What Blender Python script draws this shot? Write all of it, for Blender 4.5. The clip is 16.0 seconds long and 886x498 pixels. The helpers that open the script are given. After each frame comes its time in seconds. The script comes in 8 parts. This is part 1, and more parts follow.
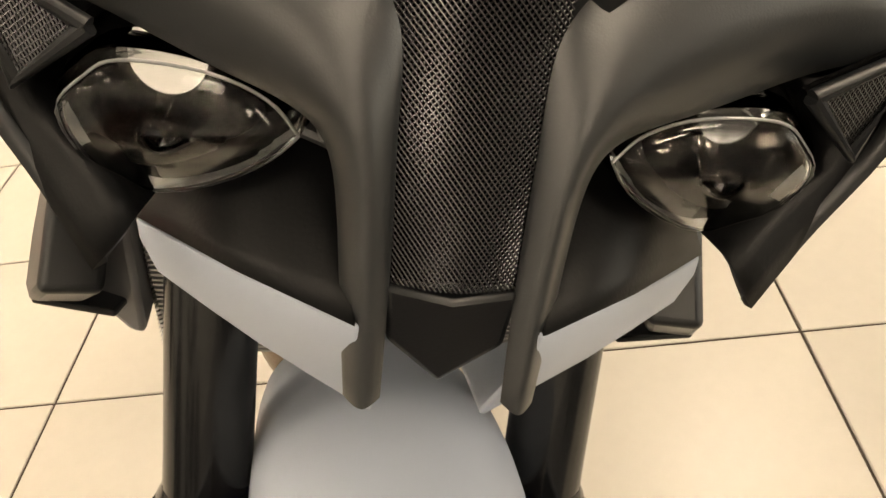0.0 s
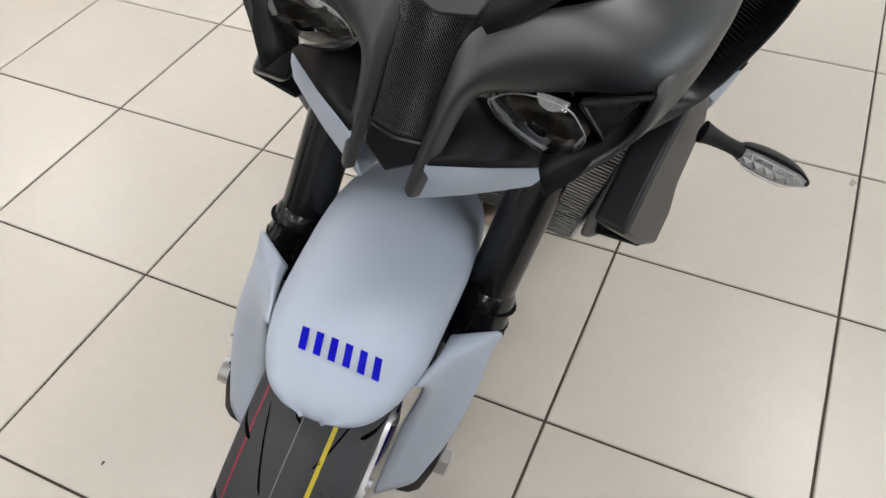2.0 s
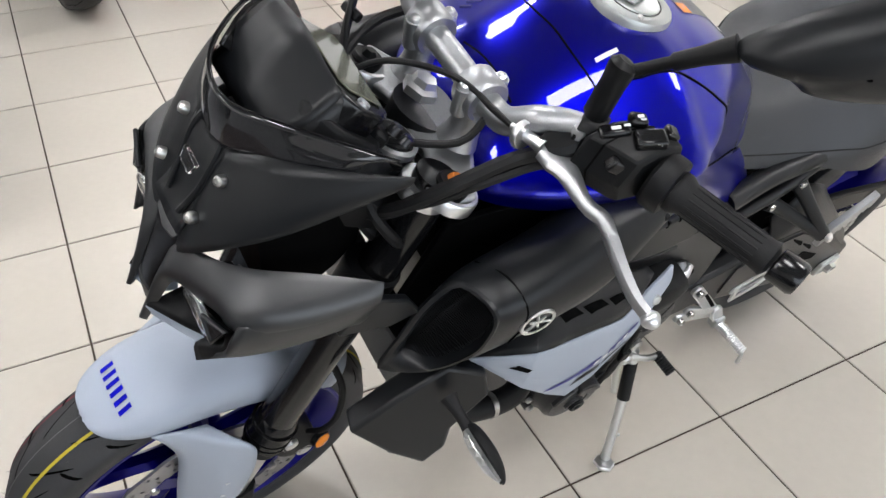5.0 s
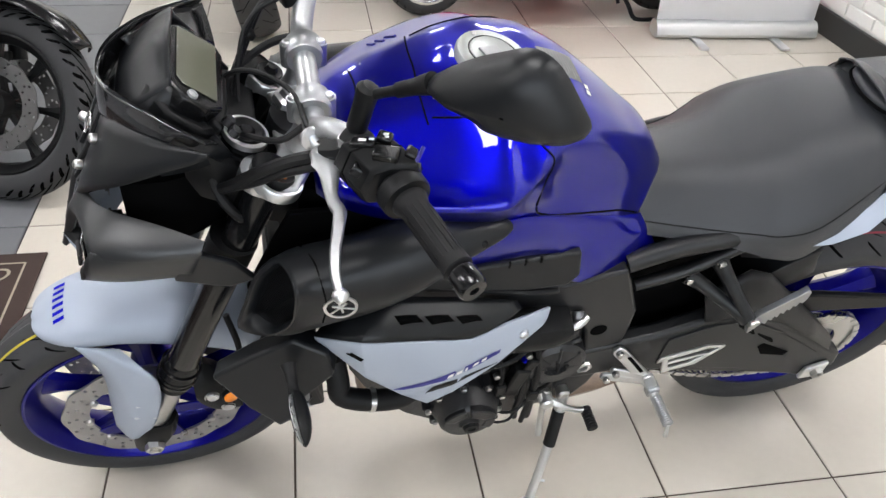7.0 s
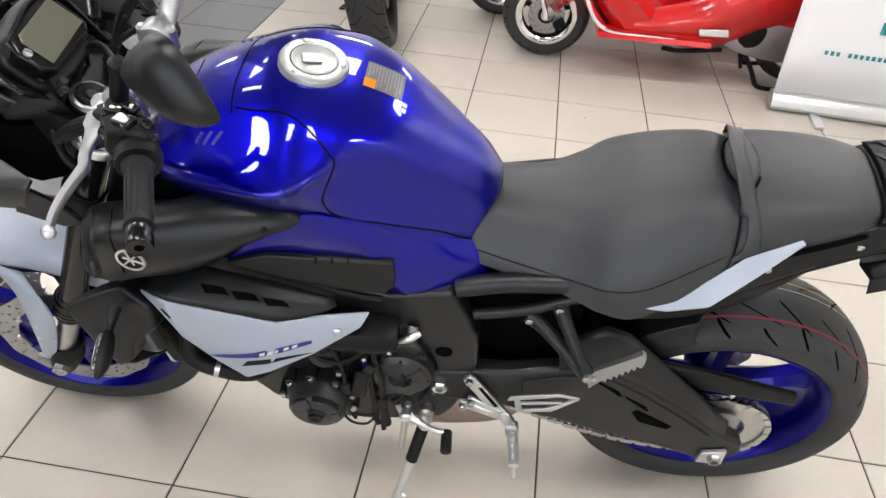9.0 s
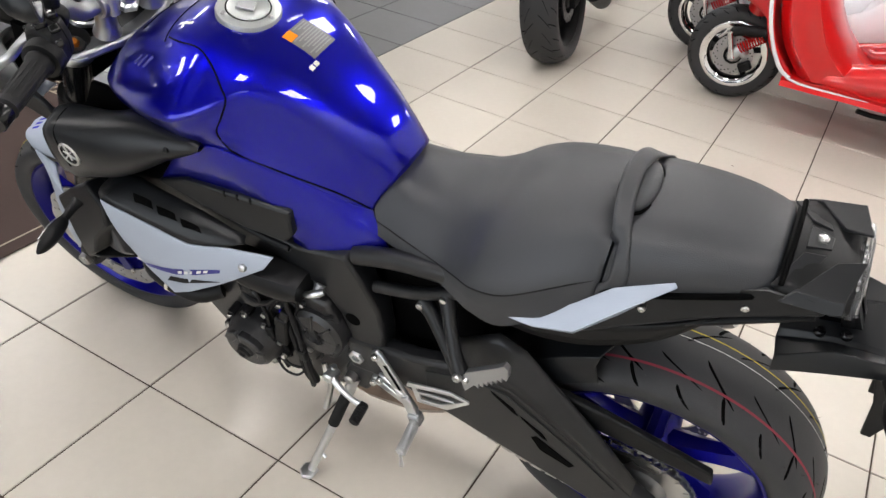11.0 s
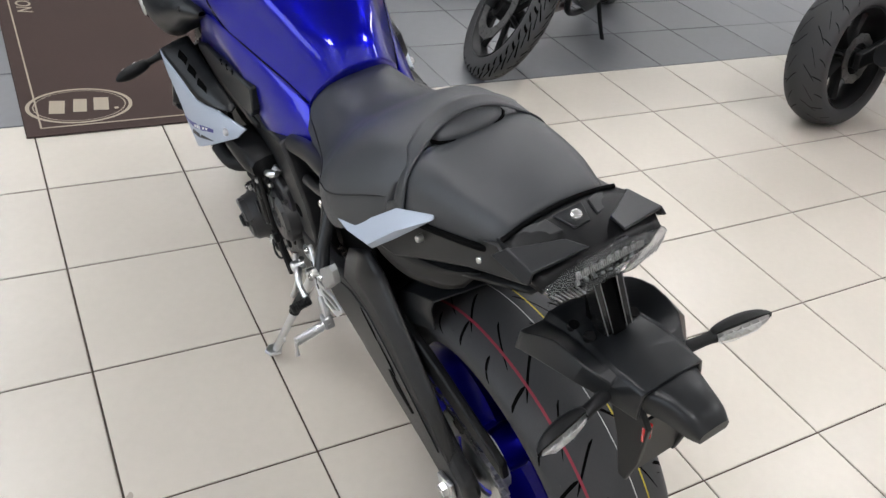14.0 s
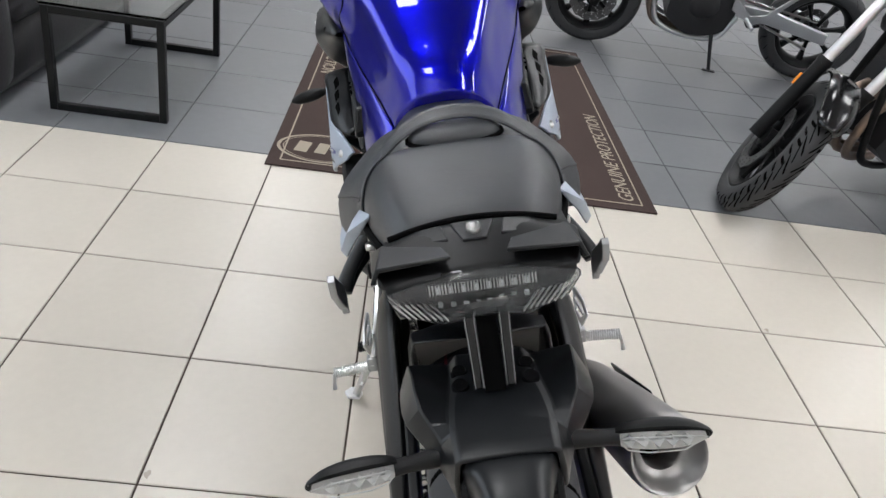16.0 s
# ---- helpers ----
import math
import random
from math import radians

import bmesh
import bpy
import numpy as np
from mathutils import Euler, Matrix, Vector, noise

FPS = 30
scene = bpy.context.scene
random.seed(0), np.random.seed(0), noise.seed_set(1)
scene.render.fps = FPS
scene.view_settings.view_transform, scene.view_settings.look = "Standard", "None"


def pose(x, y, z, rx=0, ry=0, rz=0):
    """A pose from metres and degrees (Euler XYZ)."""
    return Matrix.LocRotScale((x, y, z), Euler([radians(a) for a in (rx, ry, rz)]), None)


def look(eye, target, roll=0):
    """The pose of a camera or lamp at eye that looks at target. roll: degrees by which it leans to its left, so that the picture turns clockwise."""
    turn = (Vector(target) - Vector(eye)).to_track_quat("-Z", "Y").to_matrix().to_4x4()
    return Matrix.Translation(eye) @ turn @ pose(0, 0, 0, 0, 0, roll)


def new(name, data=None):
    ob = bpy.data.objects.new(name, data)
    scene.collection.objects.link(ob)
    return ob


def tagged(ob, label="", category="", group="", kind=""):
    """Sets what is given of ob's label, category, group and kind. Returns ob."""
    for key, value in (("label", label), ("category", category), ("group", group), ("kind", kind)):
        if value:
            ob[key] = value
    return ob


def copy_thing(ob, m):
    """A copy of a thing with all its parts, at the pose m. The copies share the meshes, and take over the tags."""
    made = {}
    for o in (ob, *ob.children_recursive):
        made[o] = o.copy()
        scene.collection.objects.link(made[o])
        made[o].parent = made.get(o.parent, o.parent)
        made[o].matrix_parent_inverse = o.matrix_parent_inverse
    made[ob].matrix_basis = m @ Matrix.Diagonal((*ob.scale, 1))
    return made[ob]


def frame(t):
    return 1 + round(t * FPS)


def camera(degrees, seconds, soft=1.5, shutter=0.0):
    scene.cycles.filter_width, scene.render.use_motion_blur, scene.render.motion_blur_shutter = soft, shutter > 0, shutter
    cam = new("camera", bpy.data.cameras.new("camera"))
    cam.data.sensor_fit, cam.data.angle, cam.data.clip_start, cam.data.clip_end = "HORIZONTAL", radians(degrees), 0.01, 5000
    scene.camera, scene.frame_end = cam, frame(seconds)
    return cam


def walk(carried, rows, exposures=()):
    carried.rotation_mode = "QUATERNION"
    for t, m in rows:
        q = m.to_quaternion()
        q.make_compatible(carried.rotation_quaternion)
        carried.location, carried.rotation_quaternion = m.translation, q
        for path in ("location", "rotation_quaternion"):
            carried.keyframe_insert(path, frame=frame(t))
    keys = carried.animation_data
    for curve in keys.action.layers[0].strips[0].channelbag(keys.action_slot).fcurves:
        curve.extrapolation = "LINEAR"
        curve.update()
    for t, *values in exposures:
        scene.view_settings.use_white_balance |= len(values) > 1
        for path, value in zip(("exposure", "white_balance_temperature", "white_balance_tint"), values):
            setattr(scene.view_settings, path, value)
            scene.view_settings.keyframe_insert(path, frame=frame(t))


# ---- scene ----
cam = camera(58.2, 16.0)
PATH = [
    (0, (0.875, -0.044, 0.946), (-0.677, -0.189, -0.307), -9.5),
    (0.5, (0.906, -0.041, 0.969), (-0.631, -0.199, -0.301), -8.2),
    (1, (0.962, -0.012, 1.015), (-0.529, -0.267, -0.293), -6.5),
    (1.5, (1.034, 0.063, 1.066), (-0.336, -0.382, -0.321), -5.0),
    (2, (1.075, 0.166, 1.129), (-0.153, -0.447, -0.326), -2.7),
    (2.5, (1.051, 0.224, 1.153), (-0.019, -0.542, -0.353), 0.0),
    (3, (0.974, 0.293, 1.207), (0.1, -0.574, -0.37), 1.1),
    (3.5, (0.918, 0.428, 1.273), (0.116, -0.626, -0.226), -0.2),
    (4, (0.854, 0.581, 1.352), (0.036, -0.631, -0.011), -0.1),
    (4.5, (0.819, 0.669, 1.394), (0.02, -0.614, 0.085), 0.5),
    (5, (0.717, 0.694, 1.405), (-0.032, -0.647, 0.125), 3.1),
    (7.5, (0.212, 1.036, 1.478), (0.008, -0.585, 0.324), 3.5),
    (8, (0.071, 1.009, 1.495), (-0.035, -0.632, 0.356), 4.8),
    (8.5, (-0.106, 1.046, 1.49), (-0.056, -0.607, 0.366), 5.1),
    (9, (-0.257, 1.094, 1.484), (-0.103, -0.553, 0.36), 5.1),
    (11.5, (-0.914, 0.891, 1.463), (-0.079, -0.527, 0.326), 8.7),
    (12, (-0.989, 0.813, 1.451), (-0.056, -0.536, 0.306), 10.2),
    (12.5, (-1.054, 0.687, 1.455), (0.022, -0.537, 0.297), 10.4),
    (13, (-1.164, 0.619, 1.469), (0.025, -0.488, 0.302), 9.6),
    (13.5, (-1.342, 0.551, 1.462), (-0.062, -0.457, 0.302), 10.2),
    (14, (-1.465, 0.483, 1.446), (-0.125, -0.424, 0.27), 10.4),
    (14.5, (-1.484, 0.361, 1.432), (-0.074, -0.427, 0.252), 11.2),
    (15, (-1.494, 0.226, 1.409), (0.048, -0.341, 0.268), 9.0),
    (15.5, (-1.531, 0.07, 1.361), (0.121, -0.262, 0.285), 9.0),
    (16, (-1.549, -0.018, 1.304), (0.17, -0.181, 0.295), 9.7),
]
walk(cam, [(t, look(e, a, r)) for t, e, a, r in PATH],
     [(0, 0.32, 9000, 12), (0.6, 0.27, 8700, 12), (1.0, 0.1, 7800, 11), (1.6, -0.08, 6600, 10), (3.0, -0.04, 6150, 12), (5.2, 0.03, 6200, 11), (7.3, 0.18, 6250, 11), (9.2, 0.12, 6450, 12), (11.5, 0.03, 6400, 12), (14.0, 0, 6150, 11), (16, -0.06, 6100, 10)])

from mathutils.bvhtree import BVHTree

# ---- light ----
world = bpy.data.worlds.new("world")
scene.world = world
world.use_nodes = True
sky = world.node_tree.nodes.new("ShaderNodeTexSky")
sky.sky_type = "NISHITA"
sky.sun_disc = False
sky.sun_elevation, sky.sun_rotation = radians(40), radians(200)
world.node_tree.links.new(sky.outputs[0], world.node_tree.nodes["Background"].inputs[0])
world.node_tree.nodes["Background"].inputs[1].default_value = 0.1
LAMP_POWER = 25.5
# daylight through the shop window
day = bpy.data.lights.new("window_daylight", "AREA")
day.shape, day.size, day.size_y, day.energy, day.color = "RECTANGLE", 4.1, 1.9, 70.0, (0.95, 0.98, 1.0)
day_ob = new("window_daylight", day)
day_ob.matrix_basis = pose(0.4, 3.66, 1.45, -90, 0, 0)


# ---- materials ----
def mat(name, color, rough=0.5, metal=0.0, bump=0.0, scale=60.0, vary=0.12, stain=3.0, coat=0.0, coat_rough=0.03,
        trans=0.0, ior=1.45, emit=0.0, rough_vary=0.06, island=0.0, spec=0.5):
    """A surface with two scales of variation in colour, gloss and relief."""
    m = bpy.data.materials.new(name)
    m.use_nodes = True
    n, l = m.node_tree.nodes, m.node_tree.links
    b = n["Principled BSDF"]
    b.inputs["Metallic"].default_value = metal
    b.inputs["Roughness"].default_value = rough
    b.inputs["Specular IOR Level"].default_value = spec
    b.inputs["Coat Weight"].default_value = coat
    b.inputs["Coat Roughness"].default_value = coat_rough
    b.inputs["Transmission Weight"].default_value = trans
    b.inputs["IOR"].default_value = ior
    co = n.new("ShaderNodeTexCoord")
    big, fine = n.new("ShaderNodeTexNoise"), n.new("ShaderNodeTexNoise")
    big.inputs["Scale"].default_value, fine.inputs["Scale"].default_value = stain, scale
    big.inputs["Detail"].default_value = 6
    fine.inputs["Detail"].default_value = 3
    l.new(co.outputs["Object"], big.inputs["Vector"])
    l.new(co.outputs["Object"], fine.inputs["Vector"])
    mix = n.new("ShaderNodeMix")
    mix.data_type = "RGBA"
    mix.inputs["A"].default_value = (*[c * (1 - vary) for c in color], 1)
    mix.inputs["B"].default_value = (*[min(1, c * (1 + vary)) for c in color], 1)
    add = n.new("ShaderNodeMath")
    add.operation = "MULTIPLY_ADD"
    add.inputs[1].default_value, add.inputs[2].default_value = 0.45, 0.0
    l.new(fine.outputs["Fac"], add.inputs[0])
    add2 = n.new("ShaderNodeMath")
    add2.operation = "MULTIPLY_ADD"
    add2.inputs[1].default_value = 0.55
    l.new(big.outputs["Fac"], add2.inputs[0])
    l.new(add.outputs[0], add2.inputs[2])
    fac = add2.outputs[0]
    if island:
        info = n.new("ShaderNodeObjectInfo")
        add3 = n.new("ShaderNodeMath")
        add3.operation = "MULTIPLY_ADD"
        add3.inputs[1].default_value = island
        l.new(info.outputs["Random"], add3.inputs[0])
        l.new(fac, add3.inputs[2])
        fac = add3.outputs[0]
    l.new(fac, mix.inputs["Factor"])
    l.new(mix.outputs["Result"], b.inputs["Base Color"])
    rr = n.new("ShaderNodeMapRange")
    rr.inputs["To Min"].default_value, rr.inputs["To Max"].default_value = max(0.01, rough - rough_vary), min(1, rough + rough_vary)
    l.new(big.outputs["Fac"], rr.inputs["Value"])
    l.new(rr.outputs["Result"], b.inputs["Roughness"])
    if bump:
        bp = n.new("ShaderNodeBump")
        bp.inputs["Strength"].default_value, bp.inputs["Distance"].default_value = bump, 0.002
        l.new(fine.outputs["Fac"], bp.inputs["Height"])
        l.new(bp.outputs["Normal"], b.inputs["Normal"])
    if emit:
        b.inputs["Emission Color"].default_value = (*color, 1)
        b.inputs["Emission Strength"].default_value = emit
    return m


M_TILE = mat("beige_tile", (0.5, 0.465, 0.408), 0.3, vary=0.1, stain=3.2, scale=40, bump=0.02, island=0.35)
M_GREYTILE = mat("grey_tile", (0.13, 0.134, 0.144), 0.33, vary=0.2, stain=1.7, scale=22, bump=0.03, island=0.25)
M_GROUT = mat("grout", (0.06, 0.043, 0.032), 0.9, vary=0.25, bump=0.3, scale=200)
M_WALL = mat("white_brick_paint", (0.78, 0.77, 0.75), 0.6, vary=0.05, bump=0.15, scale=40)
M_CEIL = mat("ceiling_paint", (0.24, 0.24, 0.245), 0.85, vary=0.05)
M_SKIRT = mat("black_skirting", (0.02, 0.02, 0.02), 0.4)
M_PANEL = mat("light_panel", (1.0, 0.97, 0.93), 0.6, emit=LAMP_POWER, vary=0.0)
M_MATTE = mat("matte_black_plastic", (0.0068, 0.0076, 0.0088), 0.37, vary=0.14, bump=0.06, scale=900, stain=6, spec=0.38)
M_SATIN = mat("satin_graphite", (0.011, 0.0122, 0.0135), 0.4, vary=0.08, bump=0.05, scale=1200, stain=5, spec=0.9)
M_BLACK = mat("black_plastic", (0.004, 0.0042, 0.0047), 0.45, vary=0.2, bump=0.08, scale=500, spec=0.25)
# near-black that paints shade into gaps, slots and hollow insides
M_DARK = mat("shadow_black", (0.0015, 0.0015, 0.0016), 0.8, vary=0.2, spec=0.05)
M_GLOSSBLACK = mat("gloss_black", (0.005, 0.005, 0.0055), 0.2, vary=0.15, coat=0.2, spec=0.35)
M_SILVER = mat("matte_silver_blue", (0.355, 0.4, 0.475), 0.5, metal=0.15, vary=0.04, bump=0.03, scale=1400, stain=4)
M_BLUE = mat("gloss_blue", (0.0006, 0.0004, 0.29), 0.3, metal=0.85, vary=0.1, scale=2500, coat=0.85, coat_rough=0.01, rough_vary=0.03, spec=0.05)
M_DBLUE = mat("dark_blue_wheel", (0.003, 0.0022, 0.16), 0.34, metal=0.7, vary=0.1, scale=1500, coat=0.3, spec=0.1)
M_SEAT = mat("seat_vinyl", (0.022, 0.0242, 0.028), 0.44, vary=0.08, bump=0.3, scale=700, stain=7, spec=0.66)
M_FRAME = mat("frame_black", (0.0085, 0.009, 0.0102), 0.4, metal=0.1, vary=0.12, bump=0.1, scale=600, spec=0.55)
M_ENGINE = mat("engine_black", (0.015, 0.015, 0.0162), 0.36, metal=0.1, vary=0.2, bump=0.2, scale=400, spec=0.6)
M_ALU = mat("bright_aluminium", (0.68, 0.69, 0.7), 0.32, metal=1.0, vary=0.07, bump=0.05, scale=300)
M_CAST = mat("cast_aluminium", (0.4, 0.41, 0.42), 0.4, metal=0.95, vary=0.12, bump=0.2, scale=350)
M_STEEL = mat("steel", (0.55, 0.55, 0.54), 0.28, metal=1.0, vary=0.12)
M_DISC = mat("brake_disc", (0.36, 0.36, 0.365), 0.32, metal=0.9, vary=0.1, scale=300)
M_TYRE = mat("tyre_rubber", (0.034, 0.035, 0.037), 0.55, vary=0.25, bump=0.15, scale=420, stain=9, spec=0.35)
M_RUBBER = mat("rubber", (0.006, 0.006, 0.0066), 0.55, vary=0.2, bump=0.2, scale=500, spec=0.3)
M_GROOVE = mat("tread_groove", (0.0015, 0.0015, 0.0016), 0.9, spec=0.05)
M_STEEL_DARK = mat("black_wire", (0.055, 0.055, 0.058), 0.22, metal=0.88)
M_RED = mat("red_line", (0.2, 0.016, 0.032), 0.6)
M_YELLOW = mat("yellow_line", (0.46, 0.37, 0.025), 0.6)
M_WHITE = mat("white_print", (0.7, 0.7, 0.68), 0.5)
M_ORANGE = mat("amber_plastic", (0.75, 0.22, 0.01), 0.2, vary=0.1, coat=0.5)
M_ANOD = mat("orange_anodised", (0.65, 0.2, 0.02), 0.3, metal=0.9)
M_PRINT = mat("blue_print", (0.002, 0.002, 0.33), 0.5, spec=0.1)
M_STRIPE = mat("dark_blue_print", (0.03, 0.03, 0.2), 0.45)
M_LENS = mat("clear_lens", (0.96, 0.96, 0.95), 0.02, trans=1.0, ior=1.3, vary=0.0, rough_vary=0.01)
M_GLASS = mat("glass", (0.9, 0.94, 0.93), 0.02, trans=1.0, ior=1.3, vary=0.0, rough_vary=0.01)
M_SMOKE = mat("smoked_screen", (0.012, 0.012, 0.013), 0.08, vary=0.1, coat=0.6)
M_LCD = mat("lcd", (0.1, 0.103, 0.076), 0.16, vary=0.06, coat=0.6)
M_REFL = mat("reflector_chrome", (0.8, 0.8, 0.8), 0.08, metal=1.0, vary=0.05)
M_SMOKECHROME = mat("smoked_chrome", (0.16, 0.152, 0.145), 0.07, metal=1.0, vary=0.15)
M_REDLENS = mat("red_reflector", (0.5, 0.01, 0.01), 0.15, coat=0.8)
M_HEAT = mat("heat_tinted_steel", (0.27, 0.21, 0.17), 0.36, metal=0.95, vary=0.4, stain=9, bump=0.1, scale=200)
M_SILENCER = mat("brushed_titanium", (0.33, 0.32, 0.31), 0.38, metal=0.9, vary=0.08, bump=0.08, scale=700)
M_MAT = mat("brown_carpet", (0.052, 0.036, 0.032), 0.95, vary=0.3, bump=0.5, scale=500, stain=3.5, spec=0.2)
M_MATPRINT = mat("beige_print", (0.32, 0.28, 0.22), 0.9, vary=0.15, bump=0.4, scale=500)
M_SCOOTER = mat("gloss_red", (0.56, 0.006, 0.007), 0.3, vary=0.05, coat=0.6)
M_BANNER = mat("banner_fabric", (0.82, 0.83, 0.86), 0.55, vary=0.03, bump=0.1, scale=30)
M_TEAL = mat("teal_print", (0.02, 0.24, 0.27), 0.5)
M_LEATHER = mat("black_leather", (0.018, 0.017, 0.019), 0.38, vary=0.15, bump=0.4, scale=90)
M_PLATE = mat("yellow_plate", (0.75, 0.52, 0.02), 0.35)
M_LABEL = mat("label_grey", (0.12, 0.12, 0.125), 0.35, vary=0.1)
M_CAP = mat("brushed_cap", (0.46, 0.48, 0.47), 0.42, metal=0.85, vary=0.05, bump=0.05, scale=500)
M_LAMPBACK = mat("lamp_back", (0.022, 0.022, 0.024), 0.25, metal=0.5)
M_FINS = mat("radiator_fins", (0.3, 0.3, 0.3), 0.4, metal=0.6, vary=0.1)
M_DULLDISC = mat("dull_disc", (0.12, 0.12, 0.12), 0.4, metal=0.8)
M_CHIN = mat("lens_back", (0.55, 0.56, 0.57), 0.3, metal=0.7, vary=0.1)
M_GREYGROUT = mat("grey_grout", (0.06, 0.06, 0.063), 0.9, vary=0.25, bump=0.3, scale=200)
M_SCUFF = mat("tile_scuff", (0.36, 0.32, 0.27), 0.7, vary=0.2, scale=200)
M_TAILLENS = mat("tail_lens", (0.8, 0.81, 0.82), 0.04, trans=0.96, ior=1.2, vary=0.05, rough_vary=0.02)
M_CLAMP = mat("grey_cast", (0.2, 0.2, 0.205), 0.45, metal=0.85, vary=0.15, bump=0.2, scale=350)
M_GREYPAINT = mat("grey_paint", (0.22, 0.22, 0.22), 0.4, metal=0.4)


# ---- shape helpers ----
def V(*a):
    return Vector(a)


def crom(pts, n, closed=False):
    """A smooth line through points, n steps from each to the next."""
    pts = [Vector(p) for p in pts]
    k = len(pts)
    out = []
    for i in range(k if closed else k - 1):
        if closed:
            p0, p1, p2, p3 = pts[i - 1], pts[i], pts[(i + 1) % k], pts[(i + 2) % k]
        else:
            p1, p2 = pts[i], pts[i + 1]
            p0 = pts[i - 1] if i else p1 * 2 - p2
            p3 = pts[i + 2] if i + 2 < k else p2 * 2 - p1
        for j in range(n):
            t = j / n
            out.append(0.5 * ((2 * p1) + (p2 - p0) * t + (2 * p0 - 5 * p1 + 4 * p2 - p3) * t * t + (3 * p1 - p0 - 3 * p2 + p3) * t ** 3))
    if not closed:
        out.append(pts[-1].copy())
    return out


def part(name, bm, material, parent=None, label="", bevel=0.0, solid=0.0, sharp=38, seg=2, flat=False):
    me = bpy.data.meshes.new(name)
    bmesh.ops.recalc_face_normals(bm, faces=bm.faces)
    bm.to_mesh(me)
    bm.free()
    me.materials.append(material)
    if not flat:
        me.polygons.foreach_set("use_smooth", [True] * len(me.polygons))
        me.set_sharp_from_angle(angle=radians(sharp))
    ob = new(name, me)
    if parent:
        ob.parent = parent
    if label:
        tagged(ob, label)
    if solid:
        s = ob.modifiers.new("thick", "SOLIDIFY")
        s.thickness, s.offset = solid, -1
    if bevel:
        b = ob.modifiers.new("round", "BEVEL")
        b.width, b.segments, b.limit_method, b.angle_limit = bevel, seg, "ANGLE", radians(32)
        b.harden_normals = False
    return ob


def mirrored(bm):
    o = bm.copy()
    for v in o.verts:
        v.co.y = -v.co.y
    bmesh.ops.reverse_faces(o, faces=o.faces)
    return o


def both(name, bm, material, parent, label="", **k):
    o = mirrored(bm)
    return part(name, bm, material, parent, label, **k), part(name, o, material, parent, label, **k)


def grid(rows, closed=False, cap=False, bm=None):
    """A mesh through rows of points, all of one length."""
    bm = bm or bmesh.new()
    vs = [[bm.verts.new(p) for p in r] for r in rows]
    for a, b in zip(vs, vs[1:]):
        k = len(a)
        for i in range(k if closed else k - 1):
            j = (i + 1) % k
            try:
                bm.faces.new((a[i], a[j], b[j], b[i]))
            except ValueError:
                pass
    if cap:
        for r in (vs[0], vs[-1]):
            bm.faces.new(r)
    return bm


def skin(stations, nu=4, nv=4, ring=True, cap=True):
    """A smooth skin through cross-sections; every one has as many points as the others."""
    secs = [crom(s, nv, closed=ring) for s in stations]
    cols = [crom(c, nu) for c in zip(*secs)]
    return grid([list(r) for r in zip(*cols)], closed=ring, cap=cap and ring)


def halves(stations, nu=4, nv=4, floor=True):
    """As skin, for a thing symmetric about y = 0: each half section runs from the middle outward."""
    full = []
    for s in stations:
        h = [Vector(p) for p in s]
        full.append([V(p.x, -p.y, p.z) for p in reversed(h[1:])] + h)
    secs = [crom(s, nv) for s in full]
    cols = [crom(c, nu) for c in zip(*secs)]
    return grid([list(r) for r in zip(*cols)], closed=floor, cap=floor)


def patch(rows, nu=4, nv=4):
    fine = [crom(r, nv) for r in rows]
    cols = [crom(c, nu) for c in zip(*fine)]
    return grid([list(r) for r in zip(*cols)])


def bspline(pts, n):
    """A fair line near points, through its two ends."""
    p = [Vector(q) for q in pts]
    mid = [(a + b * 4 + c) / 6 for a, b, c in zip(p, p[1:], p[2:])]
    p = [p[0]] + [b + (b - m) * 0.6 for b, m in zip(p[1:-1], mid)] + [p[-1]]
    p = [p[0] * 2 - p[1]] + p + [p[-1] * 2 - p[-2]]
    out = []
    for a, b, c, d in zip(p, p[1:], p[2:], p[3:]):
        for j in range(n):
            t = j / n
            out.append((a * (1 - t) ** 3 + b * (3 * t ** 3 - 6 * t * t + 4) + c * (-3 * t ** 3 + 3 * t * t + 3 * t + 1) + d * t ** 3) / 6)
    return out + [Vector(pts[-1])]


def fair(rows, nu=5, nv=4):
    """As patch, with a calmer surface."""
    fine = [bspline(r, nv) for r in rows]
    cols = [bspline(c, nu) for c in zip(*fine)]
    return grid([list(r) for r in zip(*cols)])


def plate(outline, thick, push=None, bm=None):
    """A flat piece with thickness; push: the way in which it grows."""
    bm = bm or bmesh.new()
    pts = [Vector(p) for p in outline]
    n = Vector((0, 0, 0))
    for a, b in zip(pts, pts[1:] + pts[:1]):
        n += a.cross(b)
    n.normalize()
    n = Vector(push).normalized() if push else n
    a = [bm.verts.new(p) for p in pts]
    b = [bm.verts.new(p + n * thick) for p in pts]
    bm.faces.new(a)
    bm.faces.new(list(reversed(b)))
    for i in range(len(a)):
        j = (i + 1) % len(a)
        bm.faces.new((a[j], a[i], b[i], b[j]))
    return bm


